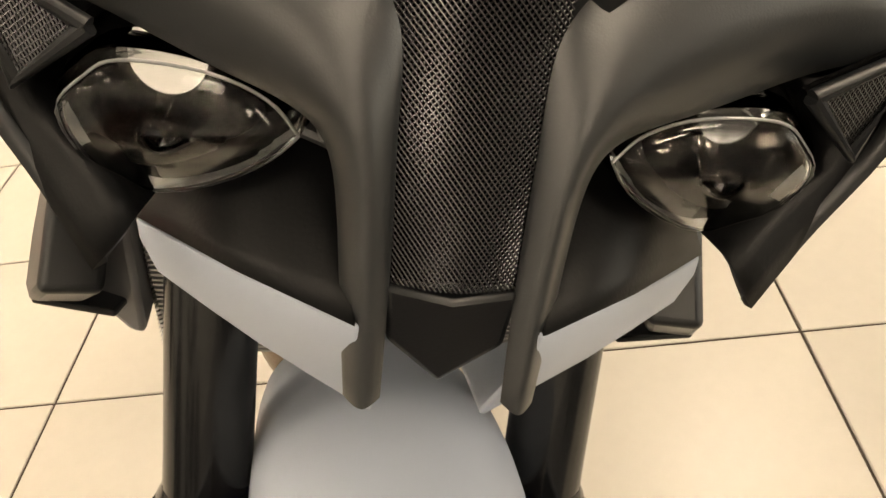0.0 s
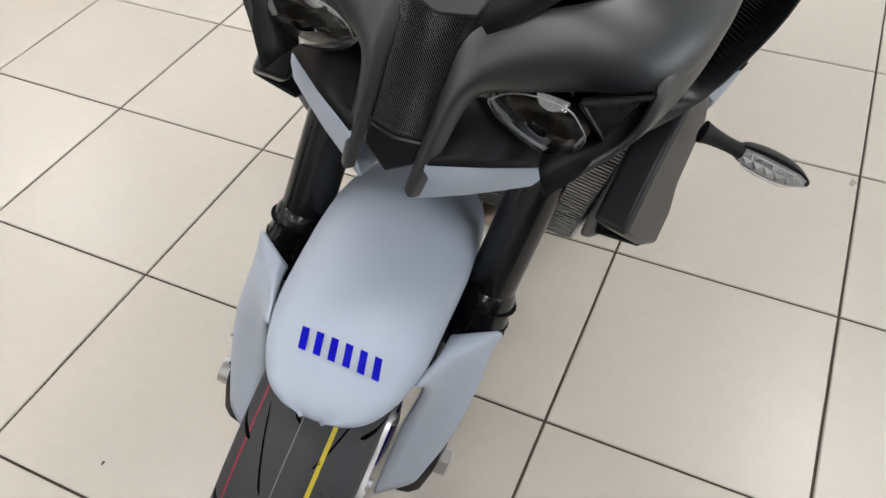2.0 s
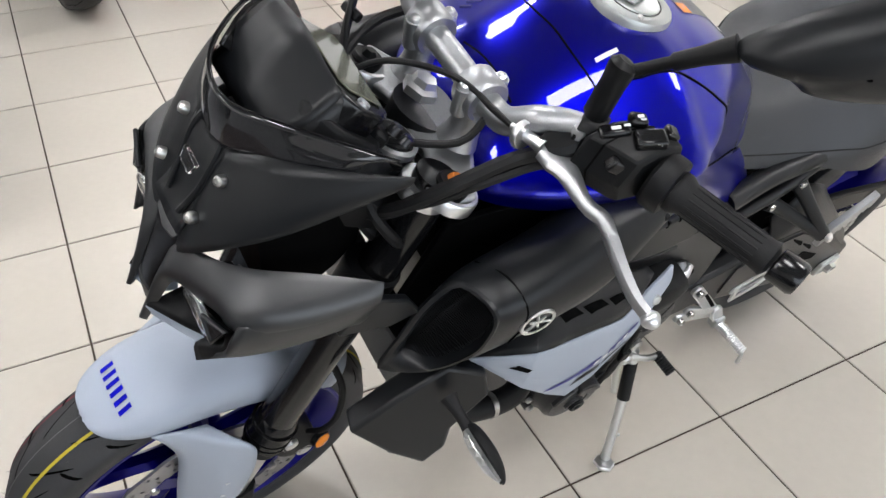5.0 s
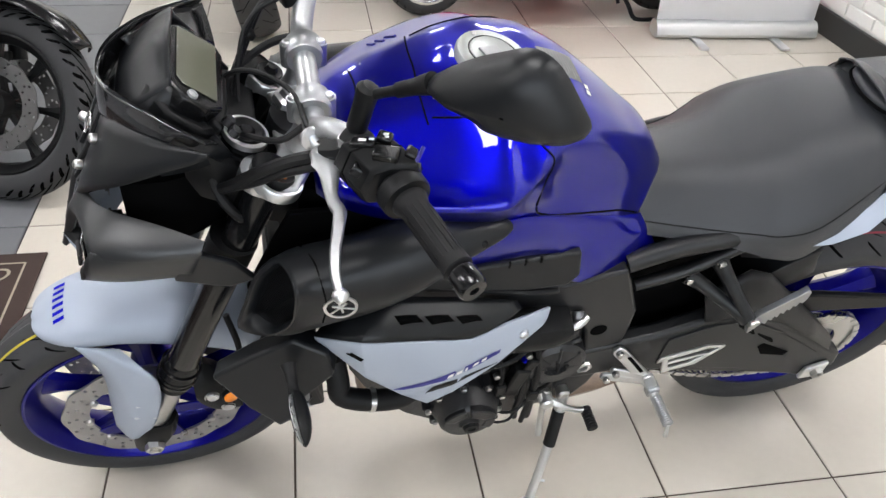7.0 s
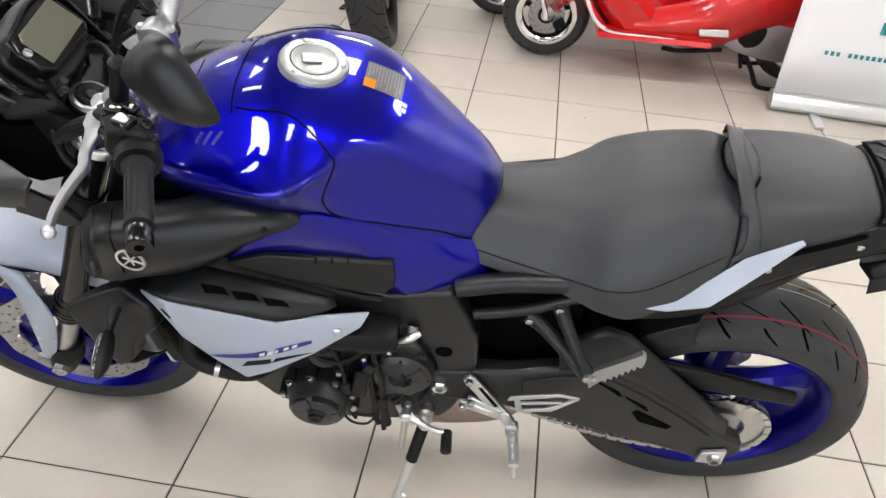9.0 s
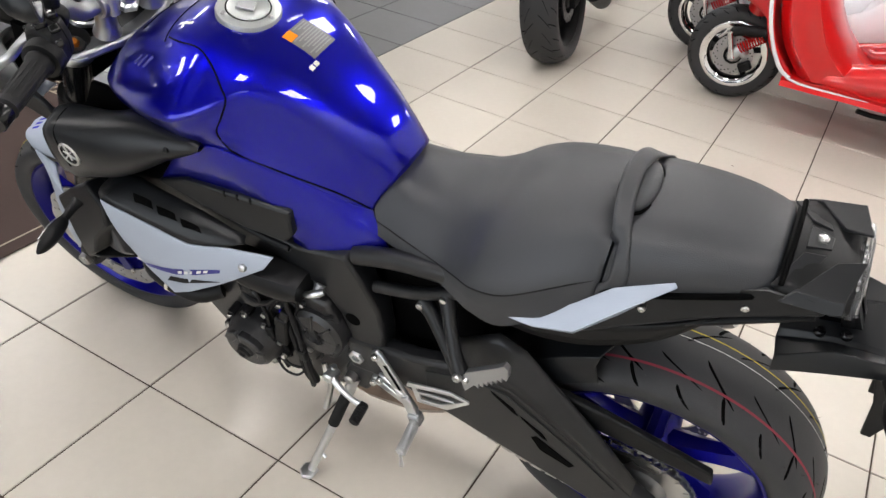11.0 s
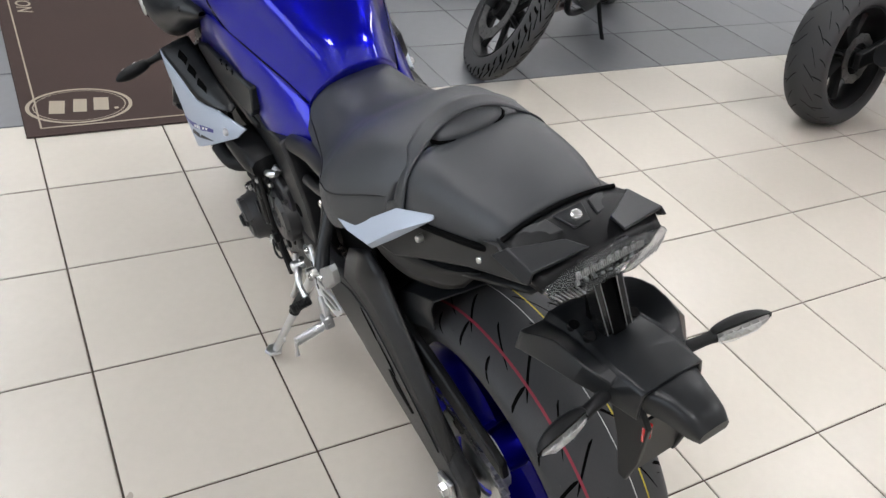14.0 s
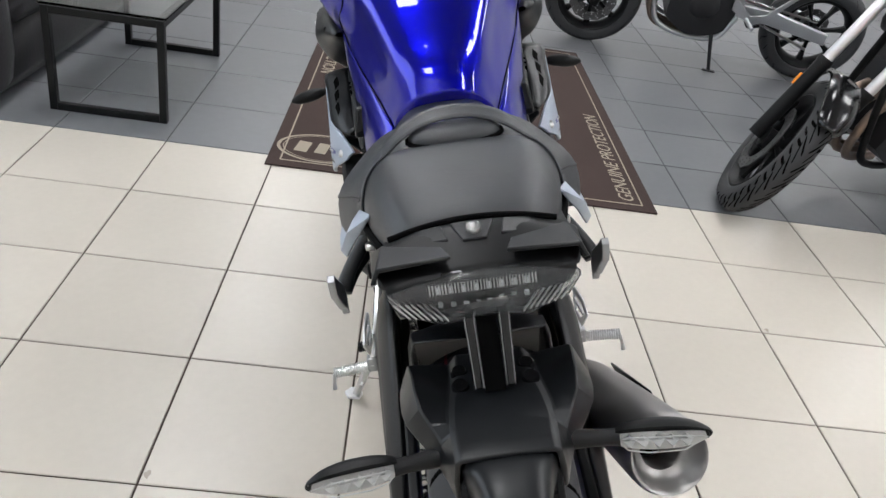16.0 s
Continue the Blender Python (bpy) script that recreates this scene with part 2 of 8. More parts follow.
def tube(path, r, n=10, smooth=4, bm=None, cap=True):
    """A pipe along points. r: a radius, or one for each point."""
    bm = bm or bmesh.new()
    pts = [Vector(p) for p in path]
    rs = list(r) if hasattr(r, "__len__") else [r] * len(pts)
    if smooth > 1 and len(pts) > 2:
        fine = crom(pts, smooth)
        rs = [p.x for p in crom([V(x, 0, 0) for x in rs], smooth)]
    else:
        fine = pts
    up, rings = V(0.13, 0.21, 1), []
    for i, p in enumerate(fine):
        d = (fine[min(i + 1, len(fine) - 1)] - fine[max(i - 1, 0)]).normalized()
        u = d.cross(up)
        if u.length < 0.05:
            u = d.cross(V(1, 0, 0))
        u.normalize()
        w = u.cross(d)
        rings.append([p + (u * math.cos(2 * math.pi * k / n) + w * math.sin(2 * math.pi * k / n)) * rs[i] for k in range(n)])
    return grid(rings, closed=True, cap=cap, bm=bm)


def lathe(profile, origin, axis=(0, 1, 0), n=48, closed=False, bm=None, cap=True):
    """A turned form. profile: (radius, distance along the axis)."""
    bm = bm or bmesh.new()
    q = Vector((0, 0, 1)).rotation_difference(Vector(axis))
    o = Vector(origin)
    rows = []
    for r, h in profile:
        rows.append([o + q @ V(r * math.cos(2 * math.pi * k / n), r * math.sin(2 * math.pi * k / n), h) for k in range(n)])
    if closed:
        rows.append(rows[0])
    vs = [[bm.verts.new(p) for p in r] for r in (rows[:-1] if closed else rows)]
    if closed:
        vs.append(vs[0])
    for a, b in zip(vs, vs[1:]):
        for i in range(n):
            j = (i + 1) % n
            bm.faces.new((a[i], a[j], b[j], b[i]))
    if cap and not closed:
        for r, h in ((vs[0], profile[0][0]), (vs[-1], profile[-1][0])):
            if h > 1e-5:
                bm.faces.new(r)
    return bm


def bvh_of(bm):
    bm.normal_update()
    return BVHTree.FromBMesh(bm)


def onto(tree, at, way, lift=0.0):
    """Where a line from a point, going one way, meets a surface."""
    w = Vector(way).normalized()
    p, n, i, d = tree.ray_cast(Vector(at), w)
    return (p if p else Vector(at)) - w * lift


def rod(a, b, r, n=14, bm=None, r2=None):
    a, b = Vector(a), Vector(b)
    return tube([a, b], [r, r if r2 is None else r2], n, 1, bm)


def box(c, size, rot=None, bm=None):
    bm = bm or bmesh.new()
    m = (rot or Matrix()).to_4x4()
    vs = []
    for i in (-1, 1):
        for j in (-1, 1):
            for k in (-1, 1):
                vs.append(bm.verts.new(Vector(c) + m @ V(i * size[0] / 2, j * size[1] / 2, k * size[2] / 2)))
    for f in ((0, 1, 3, 2), (4, 6, 7, 5), (0, 4, 5, 1), (2, 3, 7, 6), (0, 2, 6, 4), (1, 5, 7, 3)):
        bm.faces.new([vs[i] for i in f])
    return bm


def turn(rx=0, ry=0, rz=0):
    return Euler((radians(rx), radians(ry), radians(rz))).to_matrix().to_4x4()


def bolt(name, at, axis, parent, r=0.007, material=None, label=""):
    a = Vector(axis).normalized()
    return part(name, lathe([(0.0, 0.0042), (r * 0.42, 0.004), (r * 0.44, 0.0015), (r * 0.5, 0.0042), (r * 0.85, 0.003), (r, 0.0), (r, -0.006), (0, -0.006)], at, a, 16), material or M_STEEL, parent, label)


def empty(name, m, label, category, group="", kind=""):
    e = new(name)
    e.matrix_basis = m
    return tagged(e, label, category, group, kind)


# ---- the room ----
S = 0.405
ROOM = (-2.36, 7.0, -6.0, 3.6)
H_CEIL = 3.0


def rect(x0, x1, y0, y1, z0, z1):
    return box(((x0 + x1) / 2, (y0 + y1) / 2, (z0 + z1) / 2), (x1 - x0, y1 - y0, z1 - z0))


floor = tagged(part("floor", rect(ROOM[0] - 0.2, ROOM[1] + 0.2, ROOM[2] - 0.2, ROOM[3] + 0.2, -0.2, -0.0035), M_GROUT), "tiled showroom floor, beige tiles giving way to grey ones", "floor", kind="structure")


gg = part("grey_joint", rect(3 * S + 0.001, ROOM[1] + 0.2, ROOM[2] - 0.2, ROOM[3] + 0.2, -0.1, -0.0028), M_GREYGROUT, floor)


def tile_mesh(name, material):
    a, e = S / 2 - 0.0025, 0.0022
    bm = bmesh.new()
    rings = [(a, -0.0034), (a, -e * 0.6), (a - e, 0.0)]
    vs = [[bm.verts.new((sx * r, sy * r, z)) for sx, sy in ((-1, -1), (1, -1), (1, 1), (-1, 1))] for r, z in rings]
    for p, q in zip(vs, vs[1:]):
        for i in range(4):
            bm.faces.new((p[i], p[(i + 1) % 4], q[(i + 1) % 4], q[i]))
    bm.faces.new(vs[-1])
    me = bpy.data.meshes.new(name)
    bm.to_mesh(me)
    bm.free()
    me.materials.append(material)
    return me


def walls():
    x0, x1, y0, y1 = ROOM
    spec = (("wall_west", (x0 - 0.2, x0, y0 - 0.2, y1 + 0.2)), ("wall_east", (x1, x1 + 0.2, y0 - 0.2, y1 + 0.2)),
            ("wall_south", (x0, x1, y0 - 0.2, y0)))
    for name, (a, b, c, d) in spec:
        w = part(name, rect(a, b, c, d, 0.0, H_CEIL), M_WALL)
        tagged(w, "white painted brick showroom wall", "wall", kind="structure")
    # the wall with the shop window
    a, b, lo, hi = -1.7, 2.5, 0.5, 2.4
    bm = rect(x0, a, y1, y1 + 0.2, 0.0, H_CEIL)
    box(((b + x1) / 2, y1 + 0.1, H_CEIL / 2), (x1 - b, 0.2, H_CEIL), bm=bm)
    box(((a + b) / 2, y1 + 0.1, lo / 2), (b - a, 0.2, lo), bm=bm)
    box(((a + b) / 2, y1 + 0.1, (hi + H_CEIL) / 2), (b - a, 0.2, H_CEIL - hi), bm=bm)
    tagged(part("wall_north", bm, M_WALL), "white painted showroom wall with a shop window", "wall", kind="structure")
    win = tagged(part("window_1", rect(a, b, y1 + 0.02, y1 + 0.18, lo, lo + 0.03), M_WALL), "wide shop window in a plain frame", "window", kind="structure")
    for nm, r in (("window_frame", (a, b, y1 + 0.06, y1 + 0.12, hi - 0.05, hi)), ("window_frame", (a, a + 0.05, y1 + 0.06, y1 + 0.12, lo + 0.03, hi - 0.05)), ("window_frame", (b - 0.05, b, y1 + 0.06, y1 + 0.12, lo + 0.03, hi - 0.05)), ("window_frame", (0.375, 0.425, y1 + 0.1, y1 + 0.12, lo + 0.03, hi - 0.05))):
        part(nm, rect(*r), M_SKIRT, win)
    pane = part("pane", rect(a + 0.05, b - 0.05, y1 + 0.125, y1 + 0.131, lo + 0.03, hi - 0.05), M_GLASS, win)
    pane.visible_shadow = False
    sk = part("baseboard", rect(x0, x0 + 0.02, y0, y1, 0.001, 0.13), M_SKIRT, bevel=0.004)
    tagged(sk, "black skirting board along the white brick wall", "skirting", kind="structure")
    c = part("ceiling", rect(x0 - 0.2, x1 + 0.2, y0 - 0.2, y1 + 0.2, H_CEIL, H_CEIL + 0.15), M_CEIL)
    tagged(c, "plain grey suspended ceiling", "ceiling", kind="structure")


walls()


def bricks():
    """Painted bricks on the stretch of wall that is in view."""
    w = bpy.data.objects["wall_west"]
    a = box((0, 0, 0), (0.012, 0.212, 0.062))
    bmesh.ops.bevel(a, geom=a.edges, offset=0.003, segments=1, affect="EDGES")
    me = bpy.data.meshes.new("brick")
    a.to_mesh(me)
    a.free()
    me.materials.append(M_WALL)
    for r in range(7):
        for k in range(9):
            o = new("brick", me)
            o.parent = w
            o.location = (ROOM[0] + 0.004 + 0.001 * math.sin(k * 3.1 + r), -3.55 + k * 0.224 + (r % 2) * 0.112, 0.175 + r * 0.074)


bricks()


def ceiling_lights():
    fr = None
    for x in (-1.7, 0.2, 2.1, 4.0, 5.9):
        for y in (-4.4, -1.7, 1.0):
            if fr is None:
                fr = empty("ceiling_light", pose(x, y, H_CEIL - 0.03), "square white flush LED ceiling panel", "ceiling light", "ceiling light panels")
                b = rect(-0.32, 0.32, -0.32, 0.32, 0.0, 0.028)
                part("housing", b, M_CEIL, fr, bevel=0.004)
                part("diffuser", rect(-0.297, 0.297, -0.297, 0.297, -0.006, -0.002), M_PANEL, fr, "glowing white diffuser")
            else:
                copy_thing(fr, pose(x, y, H_CEIL - 0.03))


ceiling_lights()


def floor_mat():
    m = empty("floor_mat", pose(1.12, -1.06, 0.0), "dark brown display mat with beige printed border and oval badge", "mat")
    L, Wd = 2.05, 1.49
    part("carpet", rect(0, L, 0, Wd, 0.001, 0.008), M_MAT, m, bevel=0.003)
    z0, z1 = 0.008, 0.0088
    bm = bmesh.new()
    for y in (0.05, Wd - 0.05):
        box(((L) / 2, y, (z0 + z1) / 2), (L - 0.1, 0.006, z1 - z0), bm=bm)
    for x in (0.05, L - 0.05):
        box((x, Wd / 2, (z0 + z1) / 2), (0.006, Wd - 0.1, z1 - z0), bm=bm)
    part("printed_border", bm, M_MATPRINT, m)
    # oval badge with plain blocks
    n, c = 56, V(0.19, 1.3, z1)
    bm = bmesh.new()
    for r0, r1 in ((0.162, 0.15), (0.141, 0.1375)):
        grid([[c + V(r * math.cos(2 * math.pi * k / n) * 0.8, r * math.sin(2 * math.pi * k / n) * 1.08, 0) for k in range(n)] for r in (r0, r1)], closed=True, bm=bm)
    part("oval_badge", bm, M_MATPRINT, m, "beige printed oval ring")
    for a, w in ((-0.075, 0.05), (0.0, 0.044), (0.07, 0.05)):
        part("badge_block", box((0.19, 1.3 - a, (z0 + z1) / 2), (0.095, w, z1 - z0), turn(0, 0, -8)), M_MATPRINT, m)
    part("badge_dot", box((0.15, 1.185, (z0 + z1) / 2), (0.014, 0.014, z1 - z0)), M_MATPRINT, m)
    for word, x, y, rz, s in (("GENUINE PROTECTION", 0.07, 0.075, 0, 0.085), ("GENUINE PROTECTION", L - 0.07, Wd - 0.075, 180, 0.085)):
        cu = bpy.data.curves.new("lettering", "FONT")
        cu.body, cu.size, cu.extrude, cu.shear = word, s, 0.0004, 0.2
        cu.materials.append(M_MATPRINT)
        t = new("lettering", cu)
        t.parent = m
        t.location = (x, y, 0.0086)
        t.rotation_euler = (0, 0, radians(rz))


floor_mat()


# ---- the blue motorcycle: x forward, y to its left, z up, upright; it leans on its stand ----
bike = empty("motorcycle", pose(-0.73, -0.357, 0.0, 0, 0, 3.329) @ pose(0, 0, 0, -15.357), "blue and silver-grey naked sport motorcycle leaning on its side stand", "motorcycle")
FA, RA = V(1.40, 0, 0.297), V(0.0, 0, 0.318)


def tyre_profile(R, w, rim):
    h = w / 2
    return [(rim, -h * 0.8), (rim + 0.012, -h * 0.95), (rim + (R - rim) * 0.45, -h), (rim + (R - rim) * 0.68, -h * 0.93), (R - 0.013, -h * 0.66), (R - 0.0035, -h * 0.33), (R, 0),
            (R - 0.0035, h * 0.33), (R - 0.013, h * 0.66), (rim + (R - rim) * 0.68, h * 0.93), (rim + (R - rim) * 0.45, h), (rim + 0.012, h * 0.95), (rim, h * 0.8)]


def smooth_profile(p, k=3):
    return [(q.x, q.y) for q in crom([V(a, b, 0) for a, b in p], k)]


def on_tyre(prof, s):
    """Radius and offset on the tread at s, from -1 to 1 across it."""
    f = (s + 1) / 2 * (len(prof) - 1)
    i = min(int(f), len(prof) - 2)
    a, b = prof[i], prof[i + 1]
    f -= i
    return a[0] + (b[0] - a[0]) * f, a[1] + (b[1] - a[1]) * f


def wheel(name, c, R, w, rim, spokes, lines, sip, parent, label, rubber=None, metal=None, groove_r=0.0026, spoke_w=0.03):
    c = Vector(c)
    wb = w * 0.4
    hub = part(name, lathe(smooth_profile([(rim + 0.003, -wb), (rim - 0.004, -wb - 0.005), (rim - 0.02, -wb + 0.012), (rim - 0.03, -wb * 0.4), (rim - 0.032, 0), (rim - 0.03, wb * 0.4), (rim - 0.02, wb - 0.012),
                                           (rim - 0.004, wb + 0.005), (rim + 0.003, wb), (rim - 0.008, wb - 0.012), (rim - 0.014, 0), (rim - 0.008, -wb + 0.012)], 2)[:-1], c, (0, 1, 0), 64, closed=True), metal or M_DBLUE, parent, label)
    prof = smooth_profile(tyre_profile(R, w, rim), 3)
    part("tyre", lathe(prof, c, (0, 1, 0), 96, cap=False), rubber or M_TYRE, hub, "black rubber road tyre with tread grooves")
    for s0, s1, m in lines:
        pts = [(r + 0.0005, h) for r, h in (on_tyre(prof, s0), on_tyre(prof, (s0 + s1) / 2), on_tyre(prof, s1))]
        bm = bmesh.new()
        n = 96
        rows = [[c + V(r * math.cos(2 * math.pi * k / n), h, r * math.sin(2 * math.pi * k / n)) for k in range(n)] for r, h in pts]
        grid(rows, closed=True, bm=bm)
        part("tread_line", bm, m, hub)
    if sip:
        bm = bmesh.new()
        for k in range(sip):
            for side in (-1, 1):
                for s0, s1, a0, sw in ((0.06, 0.36, 0.0, 0.22), (0.3, 0.54, 0.28, 0.07), (0.14, 0.34, 0.55, 0.26), (0.38, 0.6, 0.8, 0.11)):
                    a = 2 * math.pi * (k + a0 + (0.25 if side > 0 else 0)) / sip
                    rows = []
                    for i in range(7):
                        t = i / 6
                        r, h = on_tyre(prof, side * (s0 + (s1 - s0) * t))
                        ang = a + sw * t ** 1.3
                        wd = groove_r * (1.0 if 0 < i < 6 else 0.35)
                        da = wd / r
                        r += 0.0004
                        rows.append([c + V(r * math.cos(ang + q), h, r * math.sin(ang + q)) for q in (-da, 0, da)])
                    grid(rows, bm=bm)
        tagged(part("tread_pattern", bm, M_GROOVE, hub), kind="stuff")
        hair = bmesh.new()
        for k in range(70):
            a = 2 * math.pi * (k + 0.3 * math.sin(k * 7.3)) / 70
            r, h = on_tyre(prof, (-1) ** k * (0.34 + 0.12 * math.sin(k * 3.7)))
            o = c + V(r * math.cos(a), h, r * math.sin(a))
            d = V(math.cos(a), 0.4 * (-1) ** k + 0.2 * math.sin(k * 5.1), math.sin(a)) * 0.006
            rod(o, o + d, 0.0004, 3, hair, 0.0002)
        tagged(part("rubber_hair", hair, M_RUBBER, hub), kind="stuff")
    for k in range(spokes):
        a = 2 * math.pi * (k + 0.25) / spokes
        rows = []
        for r, hw, th in ((0.028, spoke_w * 0.75, wb * 0.5), (0.09, spoke_w * 0.6, wb * 0.38), (0.15, spoke_w * 0.8, wb * 0.36), (rim - 0.022, spoke_w * 1.5, wb * 0.42)):
            o = c + V(r * math.cos(a), 0, r * math.sin(a))
            t = V(-math.sin(a), 0, math.cos(a))
            rows.append([o + t * hw + V(0, th * 0.5, 0), o + V(0, th, 0), o - t * hw + V(0, th * 0.5, 0), o - t * hw - V(0, th * 0.5, 0), o - V(0, th, 0), o + t * hw - V(0, th * 0.5, 0)])
        part("spoke", skin(rows, 3, 1), metal or M_DBLUE, hub)
    part("hub", lathe([(0.02, -0.075), (0.042, -0.07), (0.046, -0.03), (0.036, 0), (0.046, 0.03), (0.042, 0.07), (0.02, 0.075)], c, (0, 1, 0), 32), metal or M_DBLUE, hub)
    return hub


def disc(c, R, r, y, hub, holes=48, rings=3, metal=None):
    """A drilled brake disc, with real holes."""
    bm = bmesh.new()
    n, m = holes * 3, rings * 2 + 1
    vs = []
    for i in range(m + 1):
        rad = r + (R - r) * i / m
        row = []
        for k in range(n):
            q = rad + (0.0025 * math.sin(k * 2 * math.pi / n * 12) if i == m else 0)
            row.append(bm.verts.new((c[0] + q * math.cos(2 * math.pi * k / n), y, c[2] + q * math.sin(2 * math.pi * k / n))))
        vs.append(row)
    for i in range(m):
        for k in range(n):
            if i % 2 == 1 and (k + (i // 2)) % 3 == 0 and (k // 3 + i // 2 * 2) % 2 == 0:
                continue
            bm.faces.new((vs[i][k], vs[i][(k + 1) % n], vs[i + 1][(k + 1) % n], vs[i + 1][k]))
    return part("brake_disc", bm, metal or M_DISC, hub, "drilled steel brake disc", solid=0.005, flat=True)


front_wheel = wheel("front_wheel", FA, 0.297, 0.12, 0.232, 5, ((0.165, 0.198, M_YELLOW), (-0.065, -0.056, M_LABEL), (-0.42, -0.4, M_RED)), 12, bike, "gloss blue cast front wheel with five spokes", groove_r=0.0034, spoke_w=0.022)
rear_wheel = wheel("rear_wheel", RA, 0.318, 0.19, 0.234, 5, ((0.275, 0.298, M_RED), (-0.22, -0.205, M_YELLOW), (-0.1, -0.094, M_WHITE)), 12, bike, "gloss blue cast rear wheel with five spokes", groove_r=0.0036, spoke_w=0.024)
for s in (-1, 1):
    disc(FA, 0.165, 0.118, s * 0.066, front_wheel)
    bm = bmesh.new()
    for k in range(5):
        a = 2 * math.pi * (k + 0.6) / 5
        plate([FA + V(math.cos(a + d) * r, s * 0.062, math.sin(a + d) * r) for r, d in ((0.04, -0.35), (0.122, -0.14), (0.122, 0.14), (0.04, 0.35))], 0.005, (0, s, 0), bm)
    part("disc_carrier", bm, M_DBLUE, front_wheel, bevel=0.0015)
    for k in range(10):
        a = 2 * math.pi * k / 10
        part("disc_button", lathe([(0, 0.006), (0.006, 0.006), (0.0075, 0.003), (0.0075, -0.003)], FA + V(math.cos(a) * 0.12, s * 0.066, math.sin(a) * 0.12), (0, s, 0), 12), M_STEEL, front_wheel)
disc(RA, 0.11, 0.075, -0.085, rear_wheel, 36)
bm = bmesh.new()
n = 86
rows = []
for y in (0.111, 0.118):
    rows.append([RA + V((0.108 + (0.006 if k % 2 else 0)) * math.cos(2 * math.pi * k / n), y, (0.108 + (0.006 if k % 2 else 0)) * math.sin(2 * math.pi * k / n)) for k in range(n)])
inner = [[RA + V(0.062 * math.cos(2 * math.pi * k / n), y, 0.062 * math.sin(2 * math.pi * k / n)) for k in range(n)] for y in (0.118, 0.111)]
grid(rows + inner + [rows[0]], closed=True, bm=bm)
part("sprocket", bm, M_STEEL, rear_wheel, "steel rear sprocket", flat=True)
part("sprocket_carrier", lathe([(0.03, 0.07), (0.062, 0.075), (0.07, 0.1), (0.05, 0.112), (0.025, 0.122)], RA, (0, 1, 0), 32), M_CAST, rear_wheel)


def chain():
    """Roller chain: top and bottom runs between the sprockets."""
    bm = bmesh.new()
    Y, rs = 0.1145, 0.108
    runs = ([RA + V(0.02, Y, rs * 0.98), V(0.48, Y, 0.462), V(0.6, Y, 0.474), V(0.64, Y, 0.432), V(0.6, Y, 0.39)], [V(0.585, Y, 0.384), V(0.37, Y, 0.292), V(0.2, Y, 0.232), RA + V(0.03, Y, -rs * 0.96)])
    path = []
    for run in runs:
        line = crom(run, 40)
        got = 0.0
        path.append(line[0])
        for u, w in zip(line, line[1:]):
            got += (w - u).length
            if got > 0.0159:
                path.append(w)
                got = 0.0
    for i in range(1, 22):
        a = -math.pi / 2 - math.pi * i / 22
        path.append(RA + V(rs * math.cos(a), Y, rs * math.sin(a)))
    for i, p in enumerate(path):
        q = path[(i + 1) % len(path)]
        d = q - p
        if d.length > 0.03:
            continue
        ang = math.atan2(d.z, d.x)
        w = 0.008 if i % 2 else 0.0055
        for s in (-1, 1):
            box((p + q) / 2 + V(0, s * w, 0), (d.length + 0.008, 0.0017, 0.0125), turn(0, -math.degrees(ang), 0), bm)
        rod(p - V(0, 0.006, 0), p + V(0, 0.006, 0), 0.0046, 6, bm)
    tagged(part("drive_chain", bm, M_STEEL, bike), "grey steel roller chain", kind="stuff")


chain()

# ---- front fork ----
FD = V(-0.394, 0, 1).normalized()


def fork_at(z, y=0.106):
    return V(1.318 - 0.394 * (z - 0.53), y, z)


